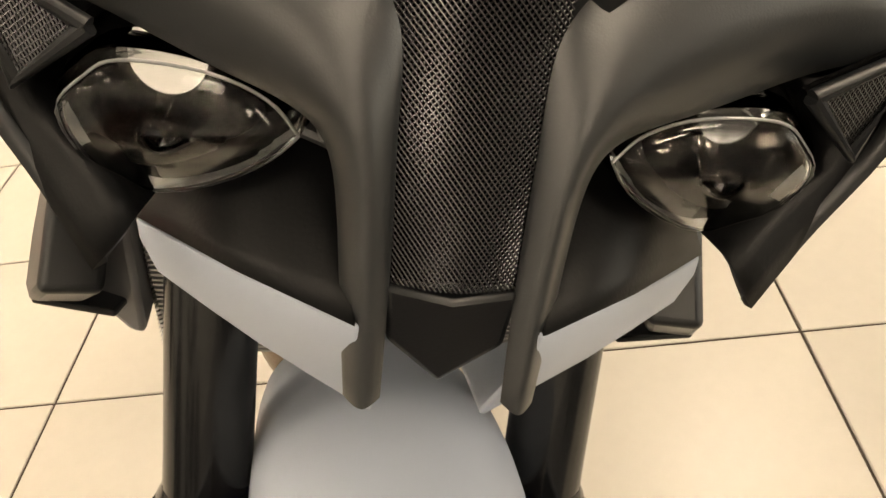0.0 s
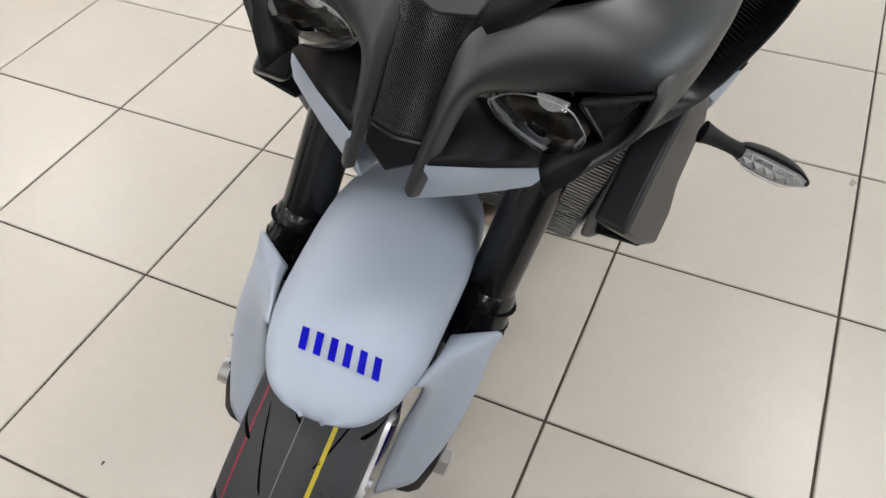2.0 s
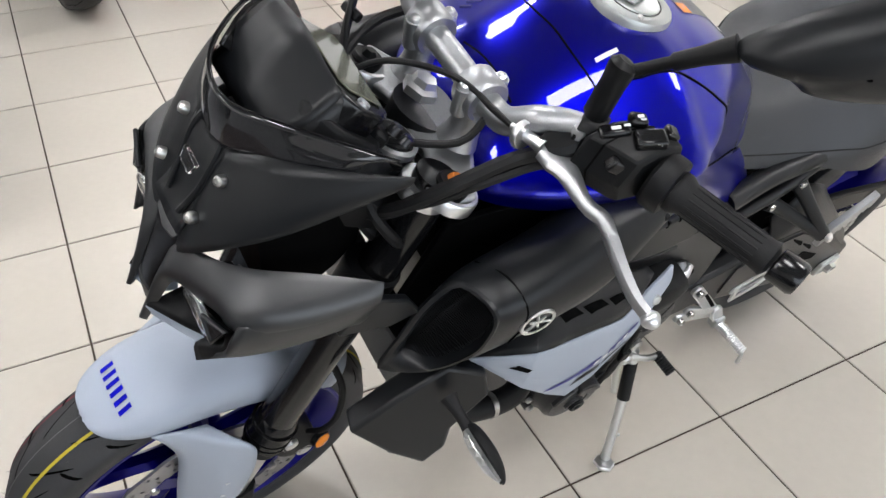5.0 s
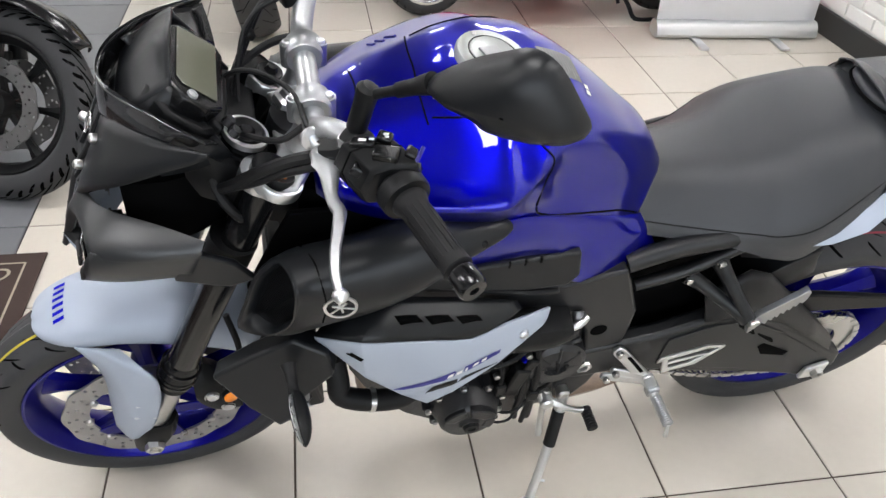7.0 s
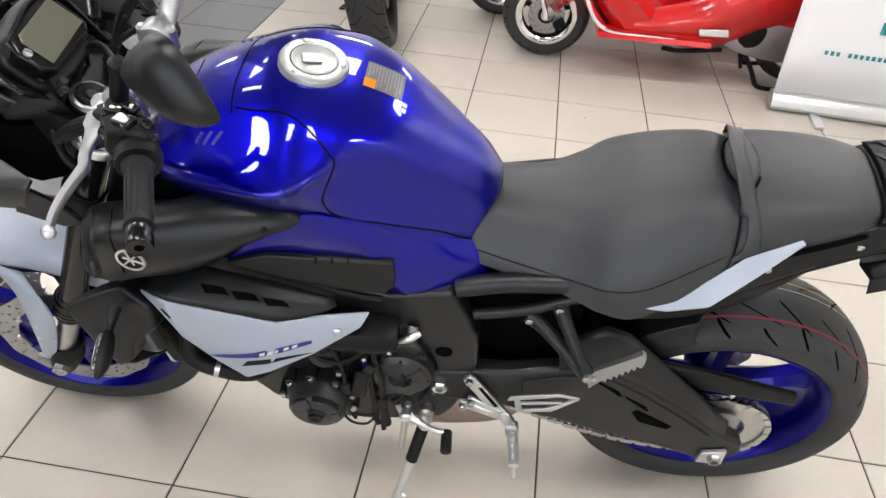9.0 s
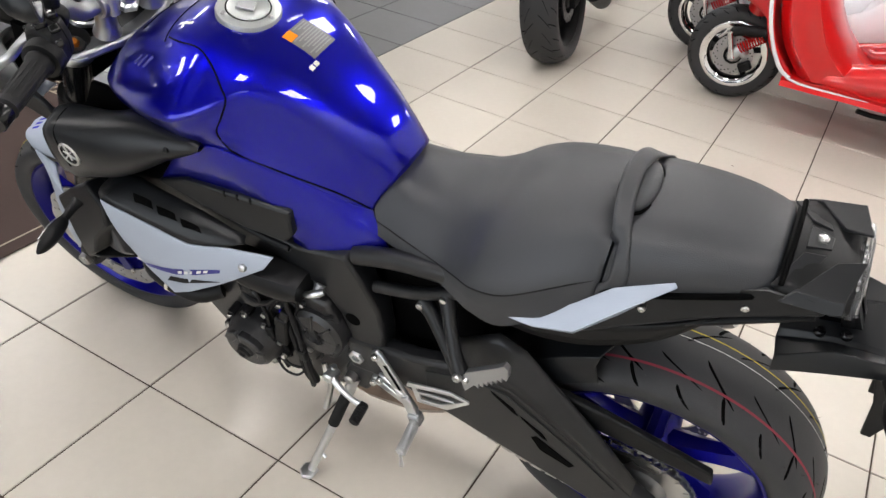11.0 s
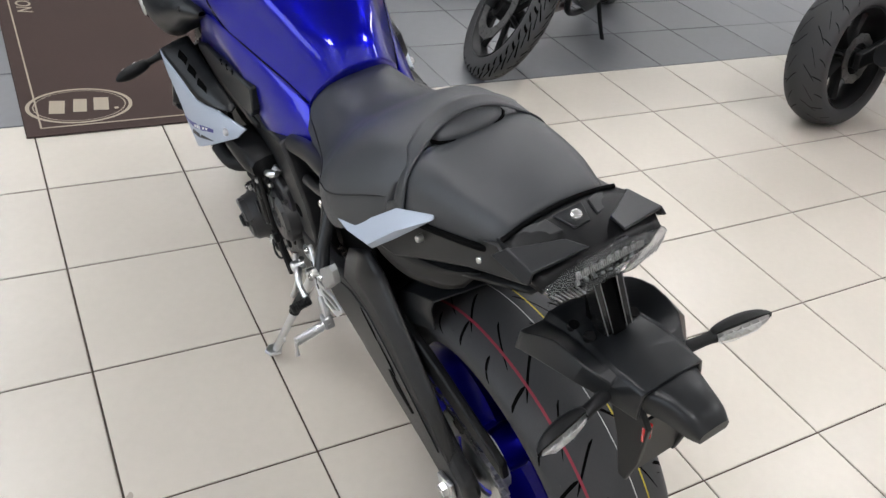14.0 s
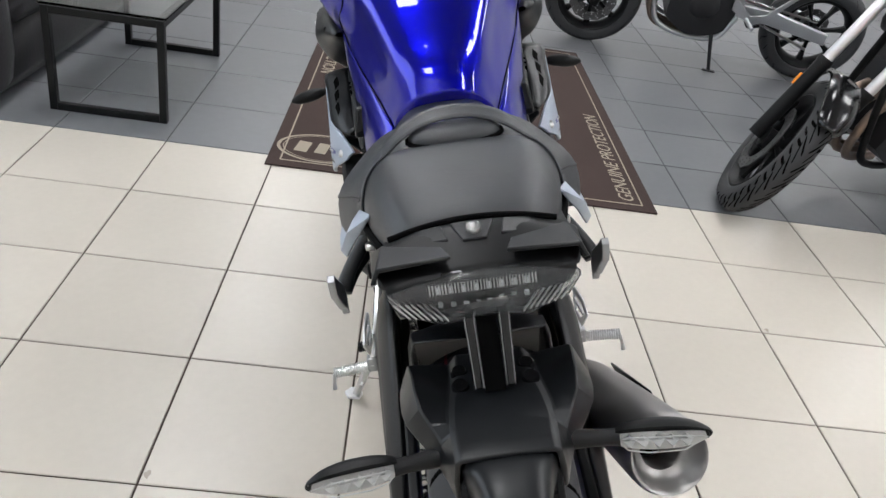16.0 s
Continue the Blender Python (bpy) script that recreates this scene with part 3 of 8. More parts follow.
for s in (1, -1):
    y = 0.106 * s
    leg = part("fork_leg", tube([fork_at(z, y) for z in (0.5, 0.52, 0.56, 0.985)], [0.0268, 0.0272, 0.0265, 0.0265], 24, 1), M_GLOSSBLACK, bike, "gloss black upside-down fork leg")
    part("fork_collar", tube([fork_at(z, y) for z in (0.48, 0.484, 0.508, 0.512, 0.532, 0.54)], [0.03, 0.0335, 0.0335, 0.031, 0.031, 0.027], 24, 1), M_GLOSSBLACK, leg)
    for z in (0.492, 0.503, 0.524):
        part("collar_ring", tube([fork_at(z - 0.0012, y), fork_at(z - 0.0006, y), fork_at(z + 0.0006, y), fork_at(z + 0.0012, y)], [0.032, 0.0352, 0.0352, 0.032], 24, 1), M_GLOSSBLACK, leg)
    part("dust_seal", tube([fork_at(z, y) for z in (0.462, 0.466, 0.48)], [0.024, 0.029, 0.029], 24, 1), M_RUBBER, leg)
    part("stanchion", tube([fork_at(z, y) for z in (0.33, 0.485)], 0.0215, 20, 1), M_STEEL, leg, "polished steel stanchion")
    part("fork_foot", skin([[fork_at(z, y) + V(dx, dy * s, 0) for dx, dy in ((w, 0), (w * 0.5, w), (-w, w), (-w * 1.5, 0), (-w, -w * 0.6), (w * 0.5, -w * 0.6))] for z, w in ((0.35, 0.023), (0.335, 0.027), (0.305, 0.03), (0.262, 0.024))], 3, 2), M_BLACK, leg)
    part("axle_nut", lathe([(0.0, 0.01), (0.008, 0.01), (0.009, 0.003), (0.012, 0.01), (0.017, 0.009), (0.018, 0), (0.018, -0.02)], (1.405, y + s * 0.034, 0.296), (0, s, 0), 6 if s > 0 else 20), M_STEEL, leg, "bright steel axle nut")
    cal = part("brake_caliper", skin([[V(x, y - s * 0.035 + s * d, z) for d, z in ((-0.03, z0), (0.012, z0 + 0.004), (0.03, (z0 + z1) / 2), (0.012, z1 - 0.004), (-0.03, z1))] for x, z0, z1 in ((1.235, 0.30, 0.345), (1.25, 0.285, 0.37), (1.275, 0.28, 0.41), (1.30, 0.30, 0.43), (1.315, 0.34, 0.43))], 3, 2), M_BLACK, bike, "black four-piston brake caliper")
    for x, z in ((1.262, 0.325), (1.288, 0.372)):
        part("piston_cap", lathe([(0, 0.006), (0.009, 0.006), (0.0095, 0.003), (0.0135, 0.005), (0.0145, 0)], (x, y - s * 0.01, z), (0, s, 0), 20), M_ALU, cal)
    rf = part("side_reflector", lathe([(0.0, 0.006), (0.009, 0.0055), (0.0135, 0.003), (0.0145, 0.0)], (1.25, y + s * 0.022, 0.418), (-0.25, s, 0.12), 24), M_ORANGE, bike, "amber round fork reflector")
    part("reflector_cup", lathe([(0.0145, 0.0015), (0.0165, 0.001), (0.0165, -0.008), (0.006, -0.012)], (1.25, y + s * 0.022, 0.418), (-0.25, s, 0.12), 24), M_BLACK, rf)
    # hose down the back of the leg
    part("brake_hose", tube([(1.23, s * 0.085, 0.62), (1.215, s * 0.115, 0.56), (1.225, s * 0.13, 0.5), (1.24, s * 0.118, 0.44), (1.255, s * 0.1, 0.41)], 0.0055, 8), M_RUBBER, bike)


def front_fender():
    """A shell over the front tyre, with a rounded nose."""
    st = []
    for a, hw, top, drop in ((61.6, 0.012, 0.316, 0.311), (62.5, 0.032, 0.32, 0.309), (65, 0.05, 0.323, 0.302), (70.5, 0.066, 0.3255, 0.29), (78, 0.075, 0.327, 0.281), (89, 0.078, 0.328, 0.272), (104, 0.081, 0.328, 0.263), (120, 0.081, 0.327, 0.258), (136, 0.078, 0.326, 0.262)):
        c, s = math.cos(radians(a)), math.sin(radians(a))
        sec = [(0, top), (hw * 0.42, top - 0.0035), (hw * 0.78, top - (top - drop) * 0.3), (hw * 0.96, top - (top - drop) * 0.62), (hw, drop)]
        st.append([FA + V(r * c, y, r * s) for y, r in sec])
    f = part("front_fender", halves(st, 4, 4, floor=False), M_SILVER, bike, "matte silver-grey front mudguard with blue lettering shapes", solid=0.004, sharp=60)
    # six plain blue shapes where the maker's name stands
    for k in range(6):
        y0 = -0.036 + k * 0.0135
        bm = bmesh.new()
        rows = []
        for i in range(5):
            a = 70.5 + i * 0.85
            c, s = math.cos(radians(a)), math.sin(radians(a))
            row = []
            for j in range(3):
                y = y0 + j * 0.0034 - (i - 2) * 0.0011
                r = 0.3262 + 0.0012 - 0.0035 * (abs(y) / 0.033) ** 1.6
                row.append(FA + V(r * c, y, r * s))
            rows.append(row)
        part("blue_mark", grid(rows, bm=bm), M_PRINT, f)
    # fork guards
    for s in (1, -1):
        g = [[(1.482, 0.074, 0.574), (1.455, 0.0805, 0.574), (1.432, 0.0835, 0.572), (1.412, 0.0855, 0.568)],
             [(1.470, 0.081, 0.556), (1.437, 0.096, 0.556), (1.402, 0.117, 0.551), (1.368, 0.132, 0.541)],
             [(1.458, 0.082, 0.508), (1.418, 0.119, 0.508), (1.388, 0.132, 0.502), (1.362, 0.135, 0.496)],
             [(1.458, 0.079, 0.45), (1.421, 0.127, 0.452), (1.393, 0.137, 0.447), (1.37, 0.135, 0.441)],
             [(1.466, 0.079, 0.38), (1.43, 0.126, 0.38), (1.411, 0.135, 0.375), (1.392, 0.133, 0.37)],
             [(1.474, 0.081, 0.29), (1.45, 0.115, 0.298), (1.436, 0.123, 0.305), (1.42, 0.123, 0.312)]]
        rows = [crom([(x, y * s, z) for x, y, z in r], 4) for r in g]
        cols = [crom(c, 4) for c in zip(*rows)]
        part("fork_guard", grid([list(r) for r in zip(*cols)]), M_SILVER, f, "matte silver-grey fork guard with small slots", solid=0.004, sharp=60)
        for z in (0.445, 0.405):
            part("guard_slot", skin([[V(1.405 - 0.25 * (z - 0.4) + dx, s * (0.1338 + dy), z + dx * 0.35) for dy in (0.0, 0.002)] + [V(1.405 - 0.25 * (z - 0.4) + dx, s * 0.1343, z + dx * 0.35 - 0.006)] for dx in (-0.02, 0.0, 0.016)], 3, 2), M_CHIN, f)


front_fender()


# the bar stands turned a little to the left
STEER = Matrix.Translation((1.255, 0, 0.59)) @ Matrix.Rotation(radians(3.5), 4, FD) @ Matrix.Translation((-1.255, 0, -0.59))
for ob in list(bike.children):
    if ob.name.split(".")[0] in ("front_wheel", "fork_leg", "brake_caliper", "side_reflector", "front_fender"):
        ob.matrix_basis = STEER


# ---- nose: lamps, cowls, screen, dash ----
def nose():
    # brow that runs down into a blade beside the grille
    brow = [[(1.447, 0.020, 0.771), (1.452, 0.026, 0.769), (1.444, 0.032, 0.768)],
            [(1.432, 0.020, 0.806), (1.440, 0.028, 0.806), (1.428, 0.036, 0.804)],
            [(1.421, 0.021, 0.834), (1.431, 0.030, 0.835), (1.416, 0.039, 0.831)],
            [(1.411, 0.022, 0.860), (1.423, 0.035, 0.859), (1.408, 0.046, 0.850)],
            [(1.401, 0.024, 0.886), (1.411, 0.050, 0.876), (1.399, 0.073, 0.857)],
            [(1.388, 0.050, 0.905), (1.400, 0.079, 0.888), (1.390, 0.099, 0.865)],
            [(1.368, 0.090, 0.920), (1.388, 0.115, 0.899), (1.381, 0.125, 0.872)],
            [(1.335, 0.122, 0.930), (1.369, 0.153, 0.908), (1.381, 0.1545, 0.884)],
            [(1.288, 0.145, 0.931), (1.3115, 0.176, 0.913), (1.318, 0.182, 0.896)],
            [(1.226, 0.178, 0.925), (1.2315, 0.1875, 0.915), (1.236, 0.189, 0.905)]]
    both("brow_cowl", fair(brow, 6, 5), M_SATIN, bike, "satin graphite headlamp brow cowl", solid=0.007, sharp=60, bevel=0.0025)
    ear = [[(1.376, 0.154, 0.893), (1.387, 0.1575, 0.875), (1.391, 0.155, 0.846), (1.398, 0.136, 0.816), (1.413, 0.116, 0.789)],
           [(1.312, 0.1785, 0.908), (1.3195, 0.183, 0.893), (1.335, 0.176, 0.855), (1.350, 0.159, 0.828), (1.368, 0.136, 0.806)],
           [(1.23, 0.186, 0.912), (1.2355, 0.1885, 0.903), (1.246, 0.187, 0.876), (1.255, 0.18, 0.857), (1.266, 0.17, 0.846)]]
    both("side_cowl", fair(ear, 6, 4), M_SATIN, bike, "satin graphite pointed side cowl", solid=0.006, sharp=70)
    inn = [[(1.413, 0.116, 0.789), (1.398, 0.136, 0.816), (1.384, 0.152, 0.845), (1.374, 0.152, 0.878)],
           [(1.408, 0.103, 0.806), (1.395, 0.120, 0.824), (1.386, 0.137, 0.843), (1.381, 0.118, 0.866)],
           [(1.375, 0.10, 0.80), (1.365, 0.115, 0.82), (1.355, 0.128, 0.84), (1.35, 0.115, 0.87)]]
    both("lamp_bezel", patch(inn, 3, 3), M_BLACK, bike, solid=0.004, sharp=70)
    # dark sheet added to close the gap between brow and mesh window
    liner = [[(1.368, 0.088, 0.858), (1.366, 0.12, 0.852), (1.362, 0.148, 0.85)],
             [(1.362, 0.092, 0.885), (1.356, 0.122, 0.885), (1.345, 0.15, 0.885)],
             [(1.352, 0.09, 0.908), (1.34, 0.12, 0.91), (1.325, 0.142, 0.91)]]
    both("nose_liner", patch(liner, 3, 3), M_BLACK, bike, solid=0.003)
    # small mesh window beside the lamp
    for s in (1, -1):
        q = [V(1.399, s * 0.111, 0.868), V(1.388, s * 0.150, 0.886), V(1.398, s * 0.134, 0.848)]
        fr = bmesh.new()
        tube([q[0], q[1], q[2], q[0]], 0.003, 10, 1, fr)
        f = part("mesh_window", fr, M_MATTE, bike, "black triangular mesh window beside the headlamp")
        bm = bmesh.new()
        c = (q[0] + q[1] + q[2]) / 3
        for k in range(1, 24):
            t = k / 24
            for a, b, d in ((q[0], q[1], q[2]), (q[1], q[2], q[0]),):
                p0, p1 = a.lerp(b, t), a.lerp(d, t)
                rod(p0, p1, 0.00045, 4, bm)
        tagged(part("mesh", bm, M_STEEL_DARK, f), kind="stuff")
        # near-black sheet stands in for the shade behind the mesh
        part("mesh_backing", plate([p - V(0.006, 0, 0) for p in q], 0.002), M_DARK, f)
    # head lamps
    ring = [(1.402, 0.051, 0.839), (1.399, 0.061, 0.849), (1.398, 0.079, 0.856), (1.399, 0.104, 0.858), (1.400, 0.115, 0.852), (1.399, 0.1245, 0.839), (1.393, 0.118, 0.817), (1.385, 0.1, 0.802), (1.393, 0.071, 0.8165)]
    nrm = V(0.96, 0.12, -0.2).normalized()
    for s in (1, -1):
        r0 = [V(x, s * y, z) for x, y, z in ring]
        c = sum(r0, V(0, 0, 0)) / len(r0)
        nn = V(nrm.x, s * nrm.y, nrm.z)
        rows = []
        for k, d in ((1.0, -0.028), (1.02, -0.006), (1.0, 0.0), (0.88, 0.003), (0.6, 0.005), (0.3, 0.006), (0.02, 0.0062)):
            rows.append(crom([c + (p - c) * k + nn * d for p in r0], 3, closed=True))
        lamp = part("headlamp", grid(rows, closed=True), M_LENS, bike, "clear glass headlamp with chrome projector", solid=0.0022, sharp=75)
        # deep bowl set towards the outer end, its upper half bright and faceted
        co = c + V(0, s * 0.006, 0.003)
        rows = []
        for k, d in ((0.86, -0.006), (0.8, -0.016), (0.7, -0.026), (0.48, -0.036), (0.24, -0.041), (0.01, -0.042)):
            rows.append(crom([co + (p - c) * k + nn * d for p in r0], 3, closed=True))
        part("lamp_housing", grid(rows, closed=True), M_SMOKECHROME, lamp)
        rows = [[co + (p - c) * k + nn * (d + 0.004 * (i % 2)) for i, p in enumerate(r0[1:6])] for k, d in ((0.84, -0.014), (0.68, -0.022), (0.45, -0.021), (0.2, -0.03))]
        part("upper_reflector", grid(rows), M_REFL, lamp, "faceted chrome reflector", flat=True)
        part("reflector_cup", lathe([(0.0125, 0.004), (0.012, 0.001), (0.0105, -0.003), (0.0075, -0.006), (0.0035, -0.008), (0, -0.0085)], co + nn * -0.014 + V(0, -s * 0.004, 0.0125), V(nn.x, nn.y, nn.z + 0.45), 28), M_REFL, lamp)
        # pale strip stands in for the floor refracted by the lens edge
        rows = [crom([c + (r0[i] - c) * k + nn * d for i in (5, 6, 7, 8, 0)], 4) for k, d in ((0.985, -0.002), (0.95, -0.006))]
        part("lamp_ledge", grid(rows), M_CHIN, lamp, "pale strip for floor light refracted at the lamp's lower edge")
        part("lamp_rim", tube([c + (p - c) * 0.985 + nn * -0.001 for p in r0] + [c + (r0[0] - c) * 0.985 + nn * -0.001], 0.0006, 8, 4), M_CHIN, lamp)
        # near-black shell added as shade, blocks the view through the lamp
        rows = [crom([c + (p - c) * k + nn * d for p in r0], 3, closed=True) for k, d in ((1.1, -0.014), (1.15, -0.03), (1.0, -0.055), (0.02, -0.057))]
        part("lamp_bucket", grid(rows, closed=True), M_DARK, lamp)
        pc = co + nn * -0.03 + V(0, -s * 0.004, -0.002)
        part("projector_lens", lathe([(0.0085, 0.0), (0.0082, 0.004), (0.0062, 0.0075), (0.003, 0.0095), (0.0, 0.01)], pc, nn, 24), M_LENS, lamp, "round projector lens")
        part("projector_ring", lathe([(0.0085, -0.002), (0.0105, 0.0), (0.0105, 0.002), (0.0085, 0.003)], pc, nn, 24, closed=True), M_SMOKECHROME, lamp)
        # cast mount between the lamp and the blade
        mt = part("lamp_mount", skin([[V(x, s * (y + dy), z + dz) for dy, dz in ((-0.004, -0.005), (0.004, -0.004), (0.004, 0.004), (-0.003, 0.005))] for x, y, z in ((1.374, 0.05, 0.852), (1.378, 0.044, 0.84), (1.38, 0.037, 0.828), (1.378, 0.03, 0.812))], 3, 2), M_CLAMP, bike, "grey cast headlamp mount")
        part("mount_arm", tube([(1.378, s * 0.055, 0.83), (1.38, s * 0.042, 0.826), (1.379, s * 0.028, 0.818)], 0.0032, 8), M_CLAMP, mt)
        bolt("bolt", (1.386, s * 0.041, 0.834), (1, 0, 0.2), mt, 0.0055)
    # trays and silver strips below the lamps
    tray = [[(1.442, 0.031, 0.798), (1.411, 0.071, 0.791), (1.374, 0.112, 0.783)],
            [(1.405, 0.034, 0.815), (1.39, 0.07, 0.809), (1.365, 0.106, 0.798)],
            [(1.34, 0.034, 0.835), (1.335, 0.067, 0.832), (1.33, 0.1, 0.826)]]
    both("lamp_tray", patch(tray, 3, 1), M_BLACK, bike, "satin black tray under the headlamp", solid=0.003)
    sil = [[(1.442, 0.030, 0.797), (1.411, 0.070, 0.79), (1.374, 0.112, 0.782)],
           [(1.4425, 0.026, 0.779), (1.414, 0.068, 0.778), (1.378, 0.1105, 0.776)],
           [(1.427, 0.021, 0.740), (1.407, 0.063, 0.752), (1.383, 0.104, 0.764)],
           [(1.395, 0.016, 0.735), (1.38, 0.06, 0.745), (1.35, 0.095, 0.757)]]
    both("silver_chin", patch(sil, 1, 2), M_SILVER, bike, "matte silver-grey chin strip under the headlamp", solid=0.003, sharp=35, bevel=0.0025)
    # mesh grille between the blades
    top, bot = (1.400, 0.027, 0.895), (1.433, 0.021, 0.806)
    fr = bmesh.new()
    plate([(1.436, 0.0, 0.767), (1.437, 0.0195, 0.787), (1.433, 0.0215, 0.807), (1.436, 0.0, 0.805), (1.433, -0.0215, 0.807), (1.437, -0.0195, 0.787)], 0.014, (-1, 0, -0.3), fr)
    gr = part("grille", fr, M_MATTE, bike, "black woven mesh air grille with a V-shaped lip", bevel=0.002)
    # flat near-black sheet, painted shade seen through the grille
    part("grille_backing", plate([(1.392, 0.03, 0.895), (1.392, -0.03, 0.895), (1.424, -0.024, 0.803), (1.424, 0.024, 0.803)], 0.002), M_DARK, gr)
    bm = bmesh.new()
    n = 25

    def gp(u, v):
        # u across -1..1, v down 0..1
        x = top[0] + (bot[0] - top[0]) * v - 0.004 + 0.004 * (1 - u * u)
        return V(x, u * (top[1] + (bot[1] - top[1]) * v), top[2] + (bot[2] - top[2]) * v)
    for k in range(-n, n * 2):
        for sgn in (1, -1):
            k0 = k / n * 2 - 1
            v0, v1 = max(0.0, 0.5 + (-1 - k0) / 3.4), min(1.0, 0.5 + (1 - k0) / 3.4)
            if v1 - v0 > 0.01:
                vs = [v0 + (v1 - v0) * i / 6 for i in range(7)]
                tube([gp(sgn * (k0 + (v - 0.5) * 3.4), v) + V(0.0003 * sgn, 0, 0) for v in vs], 0.00042, 5, 1, bm)
    tagged(part("mesh", bm, M_STEEL_DARK, gr), kind="stuff")
    vt = [(1.405, 0.0, 0.889), (1.401, 0.028, 0.897), (1.388, 0.032, 0.912), (1.394, 0.0, 0.902), (1.388, -0.032, 0.912), (1.401, -0.028, 0.897)]
    part("grille_brow", plate(vt, 0.02, (-1, 0, 0.1)), M_SATIN, gr, bevel=0.003)
    # middle cowl with the small position lamp
    mid = [[(1.398, y, 0.905 + abs(y) * 0.35) for y in (-0.036, -0.018, 0, 0.018, 0.036)],
           [(1.376, y, 0.945) for y in (-0.033, -0.018, 0, 0.018, 0.033)],
           [(1.361, y, 0.982) for y in (-0.034, -0.018, 0, 0.018, 0.034)],
           [(1.345, y, 1.012) for y in (-0.036, -0.018, 0, 0.018, 0.036)],
           [(1.325, y, 1.03) for y in (-0.038, -0.018, 0, 0.018, 0.038)]]
    mc = part("middle_cowl", patch(mid, 3, 2), M_MATTE, bike, solid=0.004)
    part("position_lamp", plate([(1.369, 0.013, 0.974), (1.369, -0.013, 0.974), (1.361, -0.017, 0.988), (1.361, 0.017, 0.988)], 0.005, (0.9, 0, 0.3)), M_LENS, mc, "small clear position lamp", bevel=0.0015)
    for y in (0.026, -0.026):
        part("ridge", tube([(1.388, y * 0.7, 0.93), (1.368, y, 0.965), (1.352, y * 1.1, 1.0), (1.334, y * 0.8, 1.03)], 0.004, 8), M_MATTE, mc)
    # screen flanks
    fl = [[(1.339, 0.034, 1.026), (1.370, 0.028, 0.958), (1.402, 0.018, 0.872)],
          [(1.320, 0.068, 1.042), (1.366, 0.058, 0.972), (1.396, 0.054, 0.905)],
          [(1.290, 0.104, 1.053), (1.336, 0.100, 0.998), (1.366, 0.095, 0.948)],
          [(1.248, 0.138, 1.061), (1.284, 0.137, 1.025), (1.312, 0.130, 0.990)],
          [(1.205, 0.164, 1.065), (1.207, 0.165, 1.060), (1.211, 0.164, 1.055)]]
    a, b = both("screen_flank", patch(fl, 4, 4), M_MATTE, bike, "matte black screen flank panel with two bolts", solid=0.0045, sharp=70)
    for o, s in ((a, 1), (b, -1)):
        for x, y, z in ((1.353, 0.054, 1.001), (1.384, 0.048, 0.951)):
            bolt("bolt", (x + 0.001, s * y, z + 0.001), (0.82, s * 0.25, 0.5), o, 0.0068)
    # smoked screen
    scr = [[(1.250, 0.134, 1.058), (1.292, 0.100, 1.050), (1.322, 0.066, 1.039), (1.341, 0.034, 1.024), (1.347, 0.0, 1.016)],
           [(1.240, 0.135, 1.070), (1.285, 0.100, 1.066), (1.318, 0.066, 1.058), (1.338, 0.034, 1.050), (1.344, 0.0, 1.045)],
           [(1.212, 0.146, 1.072), (1.268, 0.104, 1.081), (1.308, 0.066, 1.082), (1.330, 0.034, 1.078), (1.337, 0.0, 1.075)]]
    full = [r + [(x, -y, z) for x, y, z in reversed(r[:-1])] for r in scr]
    sc = part("windscreen", patch(full, 4, 3), M_SMOKE, bike, "small smoked black windscreen", solid=0.0035, sharp=70)
    part("screen_edge", tube([V(*p) + V(0, 0, 0.001) for p in full[2]], 0.001, 6, 4), M_GLOSSBLACK, sc)
    # black inside of the screen, down to the dash
    liner = [[(1.31, 0.055, 1.074), (1.266, 0.1, 1.077), (1.207, 0.143, 1.064)],
             [(1.302, 0.052, 1.066), (1.258, 0.092, 1.06), (1.2, 0.122, 1.045)],
             [(1.29, 0.05, 1.055), (1.245, 0.08, 1.045), (1.195, 0.1, 1.022)]]
    both("screen_liner", patch(liner, 3, 3), M_GLOSSBLACK, bike, solid=0.003, sharp=70)
    # dash
    inner = [[(1.318, y, 1.052 - abs(y) * 0.15) for y in (-0.07, -0.035, 0, 0.035, 0.07)],
             [(1.292, y * 1.1, 1.085 - abs(y) * 0.25) for y in (-0.07, -0.035, 0, 0.035, 0.07)],
             [(1.262, y * 1.15, 1.112 - abs(y) * 0.3) for y in (-0.07, -0.035, 0, 0.035, 0.07)],
             [(1.243, y * 1.1, 1.118 - abs(y) * 0.2) for y in (-0.07, -0.035, 0, 0.035, 0.07)]]
    part("dash_cowl", patch(inner, 3, 3), M_MATTE, bike, "matte black dash cowl", solid=0.006, sharp=70)
    side = [[(1.318, 0.07, 1.041), (1.29, 0.077, 1.066), (1.262, 0.08, 1.09), (1.243, 0.077, 1.10)],
            [(1.30, 0.10, 1.02), (1.27, 0.098, 1.03), (1.24, 0.092, 1.04), (1.21, 0.084, 1.045)],
            [(1.27, 0.115, 0.985), (1.24, 0.11, 0.985), (1.21, 0.10, 0.985), (1.18, 0.09, 0.99)]]
    both("dash_side_cowl", patch(side, 3, 3), M_MATTE, bike, solid=0.004, sharp=70)
    ex, ey = V(-0.755, 0, -0.655).normalized(), V(0, 1, 0)
    ez = V(-0.655, 0, 0.755).normalized()
    c = V(1.217, 0.01, 1.077)

    def dp(u, v, w):
        return c + ex * u + ey * v + ez * w
